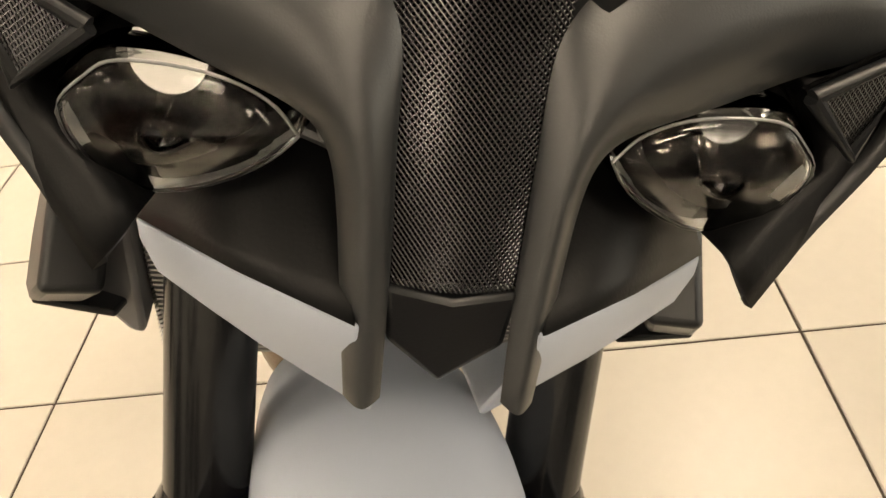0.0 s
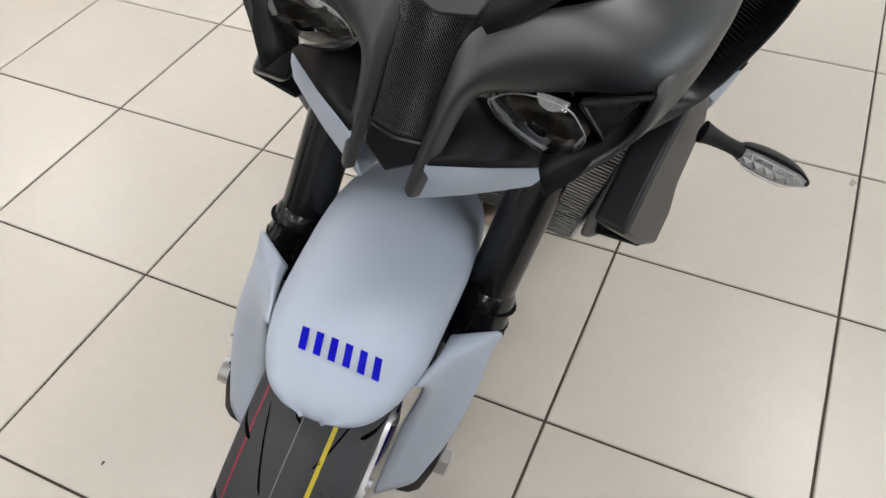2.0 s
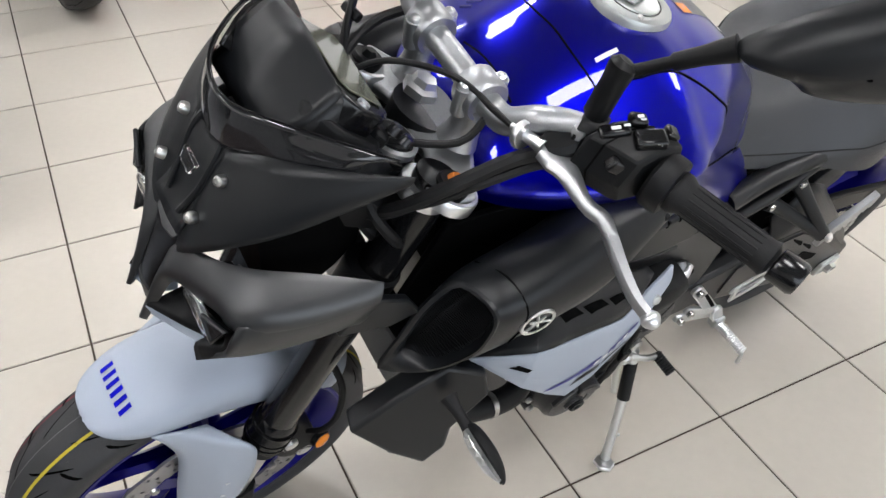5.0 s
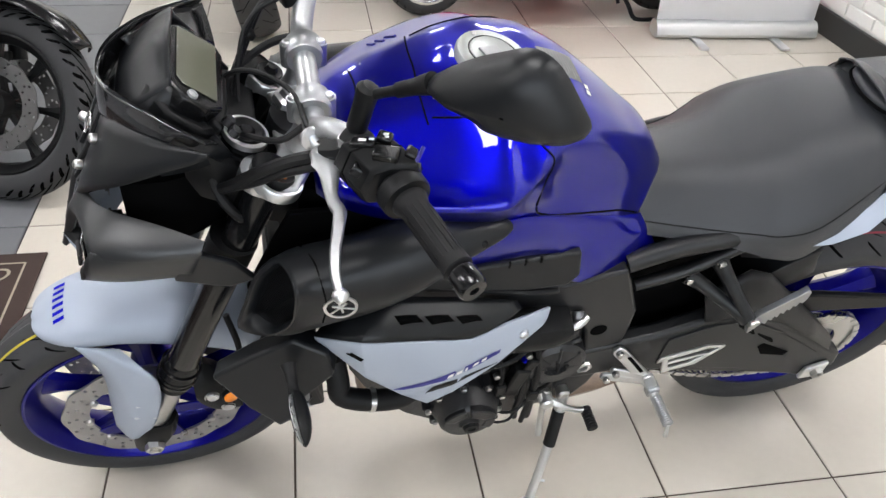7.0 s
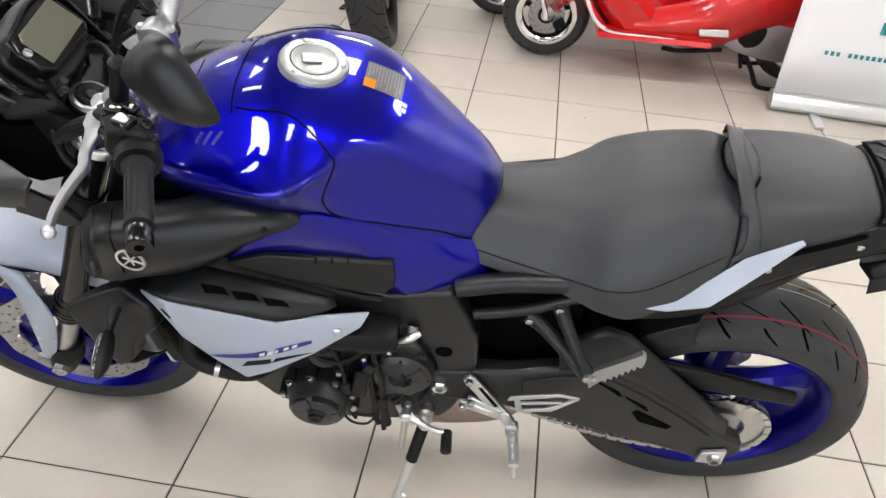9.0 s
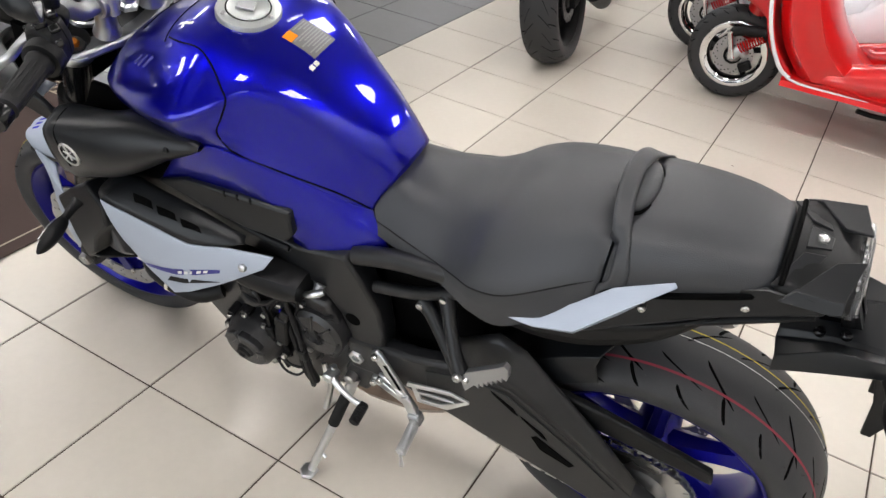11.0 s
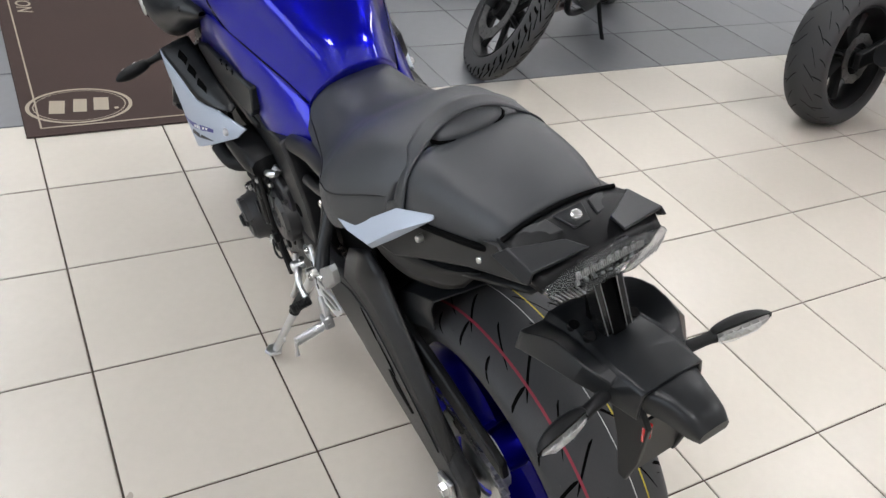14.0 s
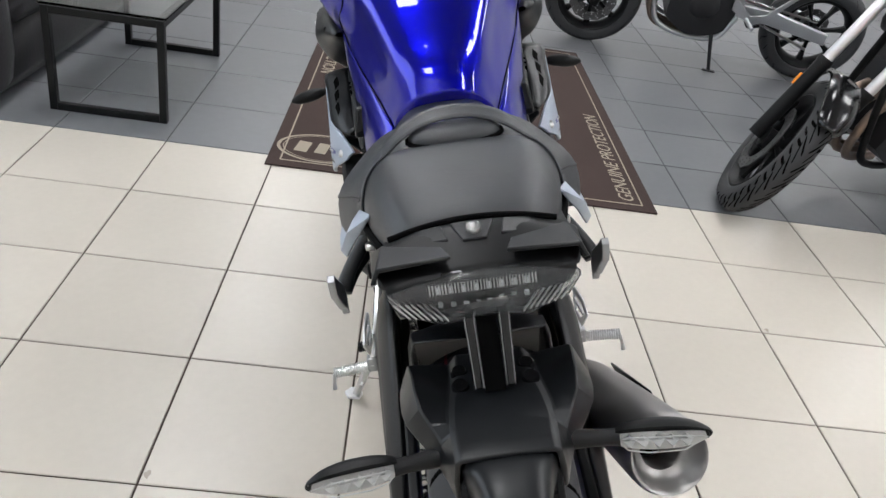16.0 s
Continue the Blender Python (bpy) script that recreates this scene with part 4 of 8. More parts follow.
    hs = part("dash", plate([dp(u, v, 0.004) for u, v in ((-0.038, -0.05), (-0.043, -0.035), (-0.043, 0.04), (-0.036, 0.062), (-0.014, 0.079), (0.02, 0.077), (0.04, 0.062), (0.042, -0.046), (0.03, -0.062), (-0.02, -0.062))], 0.03, -ez), M_GLOSSBLACK, bike, "black instrument panel with a grey-green LCD screen", bevel=0.004)
    part("screen", plate([dp(u, v, 0.0046) for u, v in ((-0.029, -0.051), (-0.029, 0.048), (-0.02, 0.057), (0.029, 0.057), (0.029, -0.053))], 0.002, ez), M_LCD, hs, "blank grey-green LCD", bevel=0.001)
    part("dash_emblem", lathe([(0.0, 0.0015), (0.0045, 0.0015), (0.005, 0.003), (0.0065, 0.003), (0.007, 0)], dp(-0.006, 0.067, 0.004), ez, 20), M_CAST, hs, "small round silver emblem")
    for u, v in ((0.052, 0.07), (0.06, 0.084)):
        part("dash_button", lathe([(0, 0.006), (0.0065, 0.006), (0.0075, 0.003), (0.0085, -0.004)], dp(u, v, -0.004), ez, 18), M_LAMPBACK, hs, "round grey rubber button")
    part("dash_shell", plate([dp(u, v, -0.022) for u, v in ((-0.05, -0.06), (-0.05, 0.06), (-0.02, 0.088), (0.03, 0.09), (0.055, 0.07), (0.055, -0.06), (0.03, -0.078), (-0.02, -0.075))], 0.035, -ez), M_BLACK, hs, bevel=0.006)
    part("dash_foot", plate([dp(u, v, -0.012) for u, v in ((0.03, -0.05), (0.034, 0.07), (0.052, 0.078), (0.06, 0.03), (0.06, -0.04))], 0.02, -ez), M_BLACK, hs, bevel=0.005)


nose()


# ---- steering head, bar, levers, mirrors ----
def bars():
    yk = plate([(x - 0.008, y + 0.013, z - 0.008) for x, y, z in ((1.15, 0.128, 0.96), (1.16, 0.1, 0.96), (1.14, 0.075, 0.96), (1.13, 0.045, 0.96), (1.135, 0.02, 0.96), (1.135, -0.02, 0.96), (1.13, -0.045, 0.96), (1.14, -0.075, 0.96), (1.16, -0.1, 0.96), (1.15, -0.128, 0.96),
                (1.112, -0.132, 0.964), (1.095, -0.1, 0.964), (1.075, -0.06, 0.966), (1.062, -0.02, 0.966), (1.062, 0.02, 0.966), (1.075, 0.06, 0.966), (1.095, 0.1, 0.964), (1.112, 0.132, 0.964))], 0.018, (0, 0, 1))
    tc = part("top_clamp", yk, M_CAST, bike, "cast aluminium top fork clamp", bevel=0.005)
    for s in (1, -1):
        p = fork_at(1.0, s * 0.106) + V(-0.014, 0.016, -0.013)
        cap = part("fork_cap", lathe([(0.0, 0.003), (0.012, 0.003), (0.018, 0.004), (0.02, 0.0), (0.02, -0.02)], p - FD * 0.008, FD, 24), M_BLACK, tc, "black fork cap with an anodised adjuster")
        part("adjuster", lathe([(0.0, 0.011), (0.007, 0.011), (0.0095, 0.007), (0.0105, 0.002)], p - FD * 0.008, FD, 6), M_ANOD if s > 0 else M_BLACK, cap)
        part("clamp_ring", lathe([(0.034, 0.0), (0.034, -0.014), (0.0275, -0.014), (0.0275, 0.002), (0.0325, 0.002)], p - FD * 0.014, FD, 32, closed=True), M_ALU, tc)
        part("lower_clamp", tube([fork_at(0.80, s * 0.106), fork_at(0.845, s * 0.106)], 0.036, 24, 1), M_BLACK, bike)
        part("fork_clamp_band", tube([fork_at(0.955, s * 0.106), fork_at(0.972, s * 0.106)], 0.031, 24, 1), M_ALU, bike)
        y = 0.014 + s * 0.056
        ri = part("bar_riser", tube([(1.09, y, 0.985), (1.084, y, 1.005), (1.079, y, 1.028), (1.077, y, 1.04)], [0.025, 0.019, 0.0195, 0.024], 20), M_CAST, bike, "cast aluminium handlebar riser")
        part("bar_clamp", lathe([(0.0155, -0.0175), (0.0245, -0.0175), (0.0265, -0.0145), (0.0265, 0.0145), (0.0245, 0.0175), (0.0155, 0.0175)], (1.075, y, 1.05), (0, 1, 0), 28), M_CAST, ri)
        for dx in (0.0225, -0.0225):
            part("bolt_lug", tube([(1.075 + dx, y, 1.03), (1.075 + dx, y, 1.0645)], 0.0095, 14, 1), M_CAST, ri)
            bolt("bolt", (1.075 + dx, y, 1.066), (0, 0, 1), ri, 0.0072, M_ALU)
    part("ignition_lock", lathe([(0.012, 0.0), (0.012, 0.004), (0.02, 0.008), (0.024, 0.006), (0.0245, 0.0), (0.029, 0.0), (0.03, -0.004), (0.03, -0.03)], (1.162, 0.05, 0.992), FD, 32), M_BLACK, bike, "black ignition lock with bright ring")
    part("lock_ring", lathe([(0.0262, 0.004), (0.0315, 0.002), (0.032, -0.006), (0.026, -0.006)], (1.162, 0.05, 0.992), FD, 32, closed=True), M_ALU, bike)
    part("key_slot", lathe([(0.0, 0.007), (0.0085, 0.007), (0.0095, 0.003), (0.013, 0.002), (0.0135, -0.004)], (1.162, 0.05, 0.992), FD, 20), M_LAMPBACK, bike)
    part("lock_collar", tube([(1.168, 0.05, 0.978), (1.185, 0.05, 0.935)], [0.036, 0.04], 24, 1), M_BLACK, bike)
    part("stem_nut", lathe([(0.006, 0.012), (0.014, 0.012), (0.016, 0.004), (0.022, 0.0), (0.022, -0.01)], (1.10, 0.0, 1.006), FD, 6), M_ALU, bike)
    half = [(1.075, 0.016, 1.05), (1.075, 0.092, 1.05), (1.073, 0.122, 1.057), (1.062, 0.155, 1.086), (1.036, 0.188, 1.097), (1.005, 0.235, 1.088), (0.985, 0.275, 1.083), (0.955, 0.354, 1.0815)]
    full = [(x, 0.016 - (y - 0.016), z) for x, y, z in reversed(half[1:])] + half
    part("handlebar", tube(full, [0.011] * 3 + [0.0135, 0.0152, 0.0155, 0.0155] + [0.0155] + [0.0155, 0.0155, 0.0152, 0.0135] + [0.011] * 3, 18, 5), M_CAST, bike, "bare aluminium tapered handlebar")
    for s in (1, -1):
        def m(x, y, z):
            return V(x, 0.016 + s * (y - 0.016), z)
        gd = (m(0.944, 0.39, 1.081) - m(0.99, 0.262, 1.083)).normalized()
        g0 = m(0.99, 0.262, 1.083)
        grip = part("grip", tube([g0 + gd * t for t in (0.012, 0.016, 0.022, 0.03, 0.06, 0.1, 0.118, 0.122, 0.126)], [0.02, 0.0215, 0.0215, 0.0175, 0.0168, 0.0168, 0.0175, 0.0185, 0.012], 22, 1), M_RUBBER, bike, "black ribbed rubber handlebar grip")
        bm = bmesh.new()
        for k in range(14):
            a = 2 * math.pi * k / 14
            u, w = gd.orthogonal().normalized(), None
            w = gd.cross(u)
            o = (u * math.cos(a) + w * math.sin(a)) * 0.0166
            rod(g0 + gd * 0.032 + o, g0 + gd * 0.108 + o, 0.0014, 6, bm)
        part("grip_rib", bm, M_RUBBER, grip)
        part("bar_end", lathe([(0.01, 0.0), (0.0165, 0.001), (0.0172, 0.004), (0.0172, 0.024), (0.015, 0.028), (0.006, 0.028), (0.005, 0.022), (0, 0.022)], g0 + gd * 0.127, gd, 24), M_GLOSSBLACK, bike, "gloss black bar-end weight")
        sw = part("switch_housing", skin([[m(x, y, 1.087) + V(dx * k, 0, dz * k) for dx, dz in ((0.034, -0.03), (0.042, -0.006), (0.032, 0.026), (0.004, 0.036), (-0.026, 0.03), (-0.034, 0.004), (-0.028, -0.024), (0.0, -0.034))] for x, y, k in ((1.024, 0.205, 0.86), (1.021, 0.208, 0.98), (1.01, 0.226, 1.0), (1.0, 0.246, 1.0), (0.997, 0.253, 0.94), (0.996, 0.256, 0.8))], 1, 1), M_BLACK, bike, "black handlebar switch cluster", sharp=25, bevel=0.004)
        part("grip_flange", lathe([(0.02, -0.016), (0.028, -0.015), (0.0305, -0.011), (0.0305, 0.004), (0.029, 0.008), (0.02, 0.009)], g0 + gd * 0.006, gd, 28), M_BLACK, sw, sharp=30)
        part("housing_seam", skin([[m(x, y, 1.087) + V(dx, 0, dz) * 1.012 for dx, dz in ((0.034, -0.03), (0.042, -0.006), (0.032, 0.026), (0.004, 0.036), (-0.026, 0.03), (-0.034, 0.004), (-0.028, -0.024), (0.0, -0.034))] for x, y in ((1.0125, 0.222), (1.0115, 0.2235))], 1, 1), M_DARK, sw)
        if s > 0:
            tops = ((0.02, 0.216, 0.03, 0.03, 0.014, 0.013, 16), (-0.005, 0.216, 0.038, 0.018, 0.015, 0.01, -6), (0.008, 0.24, 0.036, 0.03, 0.02, 0.012, 8), (-0.022, 0.238, 0.033, 0.014, 0.016, 0.009, -25), (0.037, 0.238, 0.012, 0.016, 0.016, 0.018, 60))
            for dx, y, dz, lx, ly, lz, ry in tops:
                part("switch", box(m(1.012 - (y - 0.21) * 0.45 + dx, y, 1.087 + dz), (lx, ly, lz), turn(0, ry, -24)), M_GLOSSBLACK, sw, bevel=0.003)
            for dx, y, dz, lx, ly in ((0.021, 0.216, 0.037, 0.009, 0.004), (0.012, 0.2185, 0.0395, 0.006, 0.003), (-0.005, 0.216, 0.0433, 0.008, 0.004), (-0.004, 0.2205, 0.0433, 0.005, 0.002)):
                part("switch_mark", box(m(1.012 - (y - 0.21) * 0.45 + dx, y, 1.087 + dz), (lx, ly, 0.0008), turn(0, 12, -24)), M_WHITE, sw)
            cu = bpy.data.curves.new("switch_lettering", "FONT")
            cu.body, cu.size, cu.extrude = "SELECT", 0.0062, 0.0002
            cu.materials.append(M_WHITE)
            t = new("switch_lettering", cu)
            t.parent = sw
            t.location = (1.0, 0.2335, 1.1295)
            t.rotation_euler = (radians(0), radians(8), radians(66))
            part("turn_switch", box(m(0.973, 0.244, 1.1), (0.016, 0.012, 0.012), turn(0, 20, -20)), M_GLOSSBLACK, sw, bevel=0.003)
        else:
            res = part("brake_reservoir", box((1.083, -0.137, 1.098), (0.052, 0.06, 0.04), turn(0, 8, 20)), M_BLACK, bike, "black boxy brake fluid reservoir", bevel=0.006)
            part("reservoir_lid", box((1.085, -0.137, 1.12), (0.058, 0.066, 0.008), turn(0, 8, 20)), M_BLACK, res, bevel=0.003)
            for dx, dy in ((0.018, 0.022), (-0.018, -0.022)):
                bolt("bolt", (1.085 + dx, -0.137 + dy, 1.124), (0.1, 0, 1), res, 0.004)
        # lever bracket clamped on the bar, with its barrel and adjuster
        per = part("lever_perch", lathe([(0.0115, -0.012), (0.019, -0.012), (0.0205, -0.01), (0.0205, 0.01), (0.019, 0.012), (0.0115, 0.012)], m(1.034, 0.192, 1.098), m(1.005, 0.235, 1.088) - m(1.045, 0.178, 1.096), 24), M_BLACK, bike, "black lever bracket")
        part("perch_body", skin([[m(x, y + dy * k, z + dz * k) for dy, dz in ((-1, -0.55), (1, -0.55), (1.1, 0.2), (0.8, 0.6), (-0.8, 0.6), (-1.1, 0.2))] for x, y, z, k in ((1.03, 0.192, 1.095, 0.012), (1.045, 0.19, 1.092, 0.016), (1.062, 0.186, 1.084, 0.016), (1.078, 0.182, 1.08, 0.01))], 2, 1), M_BLACK, per, sharp=30)
        part("pivot_bolt", lathe([(0, 0.003), (0.004, 0.003), (0.0045, 0.005), (0.008, 0.005), (0.009, 0.002), (0.009, -0.03)], m(1.047, 0.194, 1.103), (0, 0, 1), 16), M_ALU, per)
        path = crom([m(*p) for p in ((1.082, 0.184, 1.08), (1.072, 0.197, 1.077), (1.068, 0.215, 1.075), (1.069, 0.243, 1.07), (1.067, 0.258, 1.068), (1.062, 0.272, 1.067), (1.066, 0.292, 1.064), (1.073, 0.322, 1.058), (1.076, 0.348, 1.052), (1.074, 0.368, 1.048))], 3)
        wid = [p.x for p in crom([V(w, 0, 0) for w in (0.008, 0.0175, 0.013, 0.0082, 0.0078, 0.008, 0.0072, 0.0064, 0.0056, 0.005)], 3)]
        rows = []
        for i, (p, w) in enumerate(zip(path, wid)):
            d = (path[min(i + 1, len(path) - 1)] - path[max(i - 1, 0)]).normalized()
            u = d.cross(V(0, 0, 1)).normalized()
            h = u.cross(d) * 0.0055
            rows.append([p + u * w + h * 0.3, p + u * w * 0.7 + h, p - u * w * 0.7 + h, p - u * w + h * 0.3, p - u * w * 0.8 - h, p + u * w * 0.8 - h])
        lv = part("clutch_lever" if s > 0 else "brake_lever", grid(rows, closed=True, cap=True), M_CAST, bike, "satin aluminium hand lever with ball end", sharp=60)
        part("lever_ball", lathe([(0.0, -0.0095), (0.005, -0.008), (0.0088, -0.003), (0.0095, 0), (0.0088, 0.003), (0.005, 0.008), (0, 0.0095)], m(1.073, 0.372, 1.047), (0, 1, 0), 18), M_ALU, lv)
        if s > 0:
            part("adjuster_barrel", tube([m(1.076, 0.184, 1.08), m(1.079, 0.165, 1.076), m(1.083, 0.14, 1.071)], [0.0085, 0.0065, 0.0045], 12, 1), M_ALU, per)
            part("adjuster_wheel", lathe([(0.004, -0.004), (0.0145, -0.004), (0.0155, -0.002), (0.0155, 0.002), (0.0145, 0.004), (0.004, 0.004)], m(1.081, 0.155, 1.073), (0.15, -1, -0.2), 20), M_ALU, per, "knurled bright cable adjuster")
            part("clutch_cable", tube([m(1.083, 0.142, 1.071), m(1.088, 0.11, 1.068), m(1.093, 0.078, 1.068), m(1.11, 0.045, 1.068), m(1.15, 0.0, 1.056), m(1.185, -0.02, 1.03), m(1.2, -0.03, 0.98), m(1.19, -0.03, 0.93)], 0.0036, 8), M_RUBBER, bike, "black clutch cable")
            part("wiring", tube([m(1.04, 0.195, 1.072), m(1.07, 0.172, 1.058), m(1.1, 0.163, 1.047), m(1.127, 0.157, 1.032), m(1.155, 0.146, 1.008), m(1.19, 0.122, 0.965), m(1.21, 0.09, 0.93)], 0.0085, 8), M_RUBBER, bike)
            part("wiring", tube([m(1.035, 0.2, 1.064), m(1.068, 0.178, 1.048), m(1.1, 0.17, 1.036), m(1.13, 0.16, 1.018), m(1.16, 0.143, 0.99), m(1.19, 0.11, 0.95)], 0.006, 8), M_RUBBER, bike)
        else:
            for k, r in ((0, 0.0052), (1, 0.0046), (2, 0.0035)):
                part("brake_line", tube([V(1.095 + 0.004 * k, -0.135 + 0.012 * k, 1.088), V(1.122 + 0.004 * k, -0.124 + 0.01 * k, 1.078), V(1.144 + 0.005 * k, -0.102 + 0.007 * k, 1.046 + 0.003 * k), V(1.168, -0.072 + 0.006 * k, 1.0), V(1.183 - 0.006 * k, -0.034 + 0.004 * k, 0.953), V(1.18, 0.0, 0.92)], r, 8), M_RUBBER, bike)
            part("line_clip", box((1.146, -0.096, 1.046), (0.012, 0.028, 0.012), turn(0, -40, 10)), M_BLACK, bike, bevel=0.003)
        # mirror
        base = part("mirror", tube([m(1.036, 0.19, 1.095), m(1.034, 0.189, 1.115), m(1.033, 0.189, 1.118), m(1.025, 0.187, 1.15), m(1.02, 0.186, 1.172), m(1.018, 0.186, 1.176)], [0.0095, 0.0095, 0.0125, 0.0125, 0.014, 0.009], 16, 1), M_BLACK, bike, "black rear-view mirror on a jointed stem")
        part("mirror_stem", tube([m(1.02, 0.188, 1.162), m(1.012, 0.196, 1.172), m(0.995, 0.213, 1.19), m(0.993, 0.215, 1.192), m(0.98, 0.229, 1.207), m(0.964, 0.246, 1.225)], [0.0065, 0.006, 0.006, 0.0085, 0.009, 0.0125], 14, 1), M_BLACK, base)
        out = [(0.968, 0.243, 1.223), (0.942, 0.267, 1.266), (0.913, 0.293, 1.296), (0.892, 0.311, 1.312), (0.870, 0.328, 1.304), (0.847, 0.344, 1.272), (0.834, 0.351, 1.249), (0.838, 0.347, 1.232), (0.859, 0.329, 1.216), (0.906, 0.290, 1.203), (0.929, 0.273, 1.214)]
        o3 = [m(*p) for p in out]
        cc = sum(o3, V(0, 0, 0)) / len(o3)
        fw = V(0.7, s * 0.72, 0.0).normalized()
        rows = [crom([cc + (p - cc) * k + fw * d for p in o3], 3, closed=True) for k, d in ((0.9, -0.006), (1.0, -0.004), (1.0, 0.004), (0.92, 0.016), (0.7, 0.03), (0.4, 0.038), (0.03, 0.04))]
        part("mirror_shell", grid(rows, closed=True), M_MATTE, base, sharp=60)
        rows = [crom([cc + (p - cc) * k + fw * -0.005 for p in o3], 3, closed=True) for k in (0.93, 0.02)]
        part("mirror_glass", grid(rows, closed=True), M_REFL, base, "mirror glass")


bars()


def cockpit_hoses():
    """Cables and hoses that run between bar, nose and frame."""
    for path, r in (([(1.20, 0.06, 1.0), (1.21, 0.1, 0.96), (1.19, 0.125, 0.92), (1.16, 0.12, 0.88)], 0.007),
                    ([(1.23, 0.03, 1.0), (1.215, 0.06, 0.95), (1.2, 0.09, 0.9), (1.16, 0.1, 0.85)], 0.009),
                    ([(1.19, -0.05, 1.03), (1.2, 0.0, 1.0), (1.2, 0.05, 0.955), (1.18, 0.085, 0.9)], 0.0055),
                    ([(1.08, 0.1, 1.05), (1.12, 0.11, 1.03), (1.17, 0.07, 1.01), (1.2, 0.02, 0.98)], 0.0045),
                    ([(1.07, -0.08, 1.05), (1.12, -0.09, 1.03), (1.17, -0.07, 1.0), (1.2, -0.04, 0.95)], 0.006)):
        part("cable", tube(path, r, 8), M_RUBBER, bike)
    part("headstock_cover", skin([[V(x, y * w, z + dz * h) for y, dz in ((-1, -1), (1, -1), (1.1, 0), (1, 1), (-1, 1), (-1.1, 0))] for x, z, w, h in ((1.245, 0.97, 0.085, 0.05), (1.20, 0.95, 0.1, 0.04), (1.15, 0.92, 0.09, 0.04))], 2, 1), M_BLACK, bike)


cockpit_hoses()


# ---- tank, seats, side panels ----
def tank():
    # half sections from the middle outward: top, shoulder, crease, knee hollow, lower edge
    st = [[(1.075, 0.0, 0.955), (1.075, 0.05, 0.951), (1.075, 0.078, 0.943), (1.075, 0.09, 0.937), (1.075, 0.098, 0.93), (1.075, 0.1, 0.926), (1.075, 0.1, 0.922), (1.075, 0.1, 0.916)],
          [(1.05, 0.0, 0.984), (1.05, 0.055, 0.979), (1.05, 0.09, 0.968), (1.05, 0.114, 0.957), (1.05, 0.132, 0.945), (1.05, 0.134, 0.938), (1.05, 0.132, 0.93), (1.05, 0.13, 0.92)],
          [(1.0, 0.0, 1.016), (1.0, 0.062, 1.009), (1.0, 0.1, 0.993), (1.0, 0.136, 0.9765), (1.0, 0.166, 0.96), (1.0, 0.168, 0.948), (1.0, 0.165, 0.936), (1.0, 0.158, 0.92)],
          [(0.94, 0.0, 1.042), (0.94, 0.066, 1.034), (0.94, 0.104, 1.016), (0.94, 0.148, 0.9935), (0.94, 0.19, 0.9715), (0.94, 0.191, 0.957), (0.94, 0.184, 0.938), (0.94, 0.168, 0.914)],
          [(0.885, 0.0, 1.061), (0.885, 0.072, 1.053), (0.885, 0.114, 1.034), (0.885, 0.162, 1.0075), (0.885, 0.206, 0.9815), (0.885, 0.206, 0.966), (0.885, 0.195, 0.94), (0.885, 0.172, 0.906)],
          [(0.835, 0.0, 1.063), (0.835, 0.078, 1.057), (0.835, 0.126, 1.041), (0.835, 0.17, 1.015), (0.835, 0.211, 0.9865), (0.835, 0.21, 0.971), (0.835, 0.197, 0.939), (0.835, 0.17, 0.898)],
          [(0.805, 0.0, 1.059), (0.805, 0.08, 1.053), (0.805, 0.126, 1.037), (0.805, 0.16, 1.014), (0.805, 0.194, 0.99), (0.805, 0.192, 0.975), (0.805, 0.185, 0.942), (0.805, 0.168, 0.893)],
          [(0.777, 0.0, 1.053), (0.777, 0.08, 1.047), (0.777, 0.123, 1.034), (0.777, 0.15, 1.018), (0.777, 0.175, 1.0), (0.777, 0.173, 0.98), (0.777, 0.177, 0.953), (0.777, 0.167, 0.9)],
          [(0.74, 0.0, 1.046), (0.74, 0.072, 1.041), (0.74, 0.113, 1.03), (0.74, 0.131, 1.02), (0.74, 0.142, 1.003), (0.74, 0.145, 0.973), (0.74, 0.153, 0.938), (0.74, 0.162, 0.895)],
          [(0.69, 0.0, 1.028), (0.69, 0.062, 1.023), (0.69, 0.097, 1.011), (0.69, 0.112, 1.0), (0.69, 0.119, 0.983), (0.69, 0.124, 0.952), (0.69, 0.134, 0.913), (0.69, 0.147, 0.872)],
          [(0.64, 0.0, 0.994), (0.64, 0.055, 0.989), (0.64, 0.083, 0.977), (0.64, 0.096, 0.965), (0.64, 0.102, 0.946), (0.64, 0.108, 0.916), (0.64, 0.119, 0.882), (0.64, 0.129, 0.848)],
          [(0.588, 0.0, 0.952), (0.588, 0.046, 0.948), (0.588, 0.067, 0.938), (0.588, 0.078, 0.927), (0.588, 0.085, 0.909), (0.588, 0.092, 0.884), (0.59, 0.102, 0.853), (0.592, 0.113, 0.822)],
          [(0.54, 0.0, 0.916), (0.541, 0.036, 0.912), (0.544, 0.055, 0.899), (0.547, 0.065, 0.886), (0.552, 0.075, 0.869), (0.557, 0.084, 0.849), (0.561, 0.093, 0.828), (0.565, 0.1, 0.806)],
          [(0.508, 0.0, 0.87), (0.51, 0.033, 0.867), (0.516, 0.05, 0.86), (0.522, 0.06, 0.852), (0.53, 0.07, 0.843), (0.538, 0.08, 0.832), (0.545, 0.089, 0.818), (0.552, 0.094, 0.8)]]
    bm = halves(st, 6, 3)
    tree = bvh_of(bm)
    t = part("fuel_tank", bm, M_BLUE, bike, "glossy deep blue fuel tank", sharp=80)
    # filler cap, tilted with the tank top
    ax = V(-0.17, 0, 0.985).normalized()
    c = V(0.817, 0.0, 1.0605)
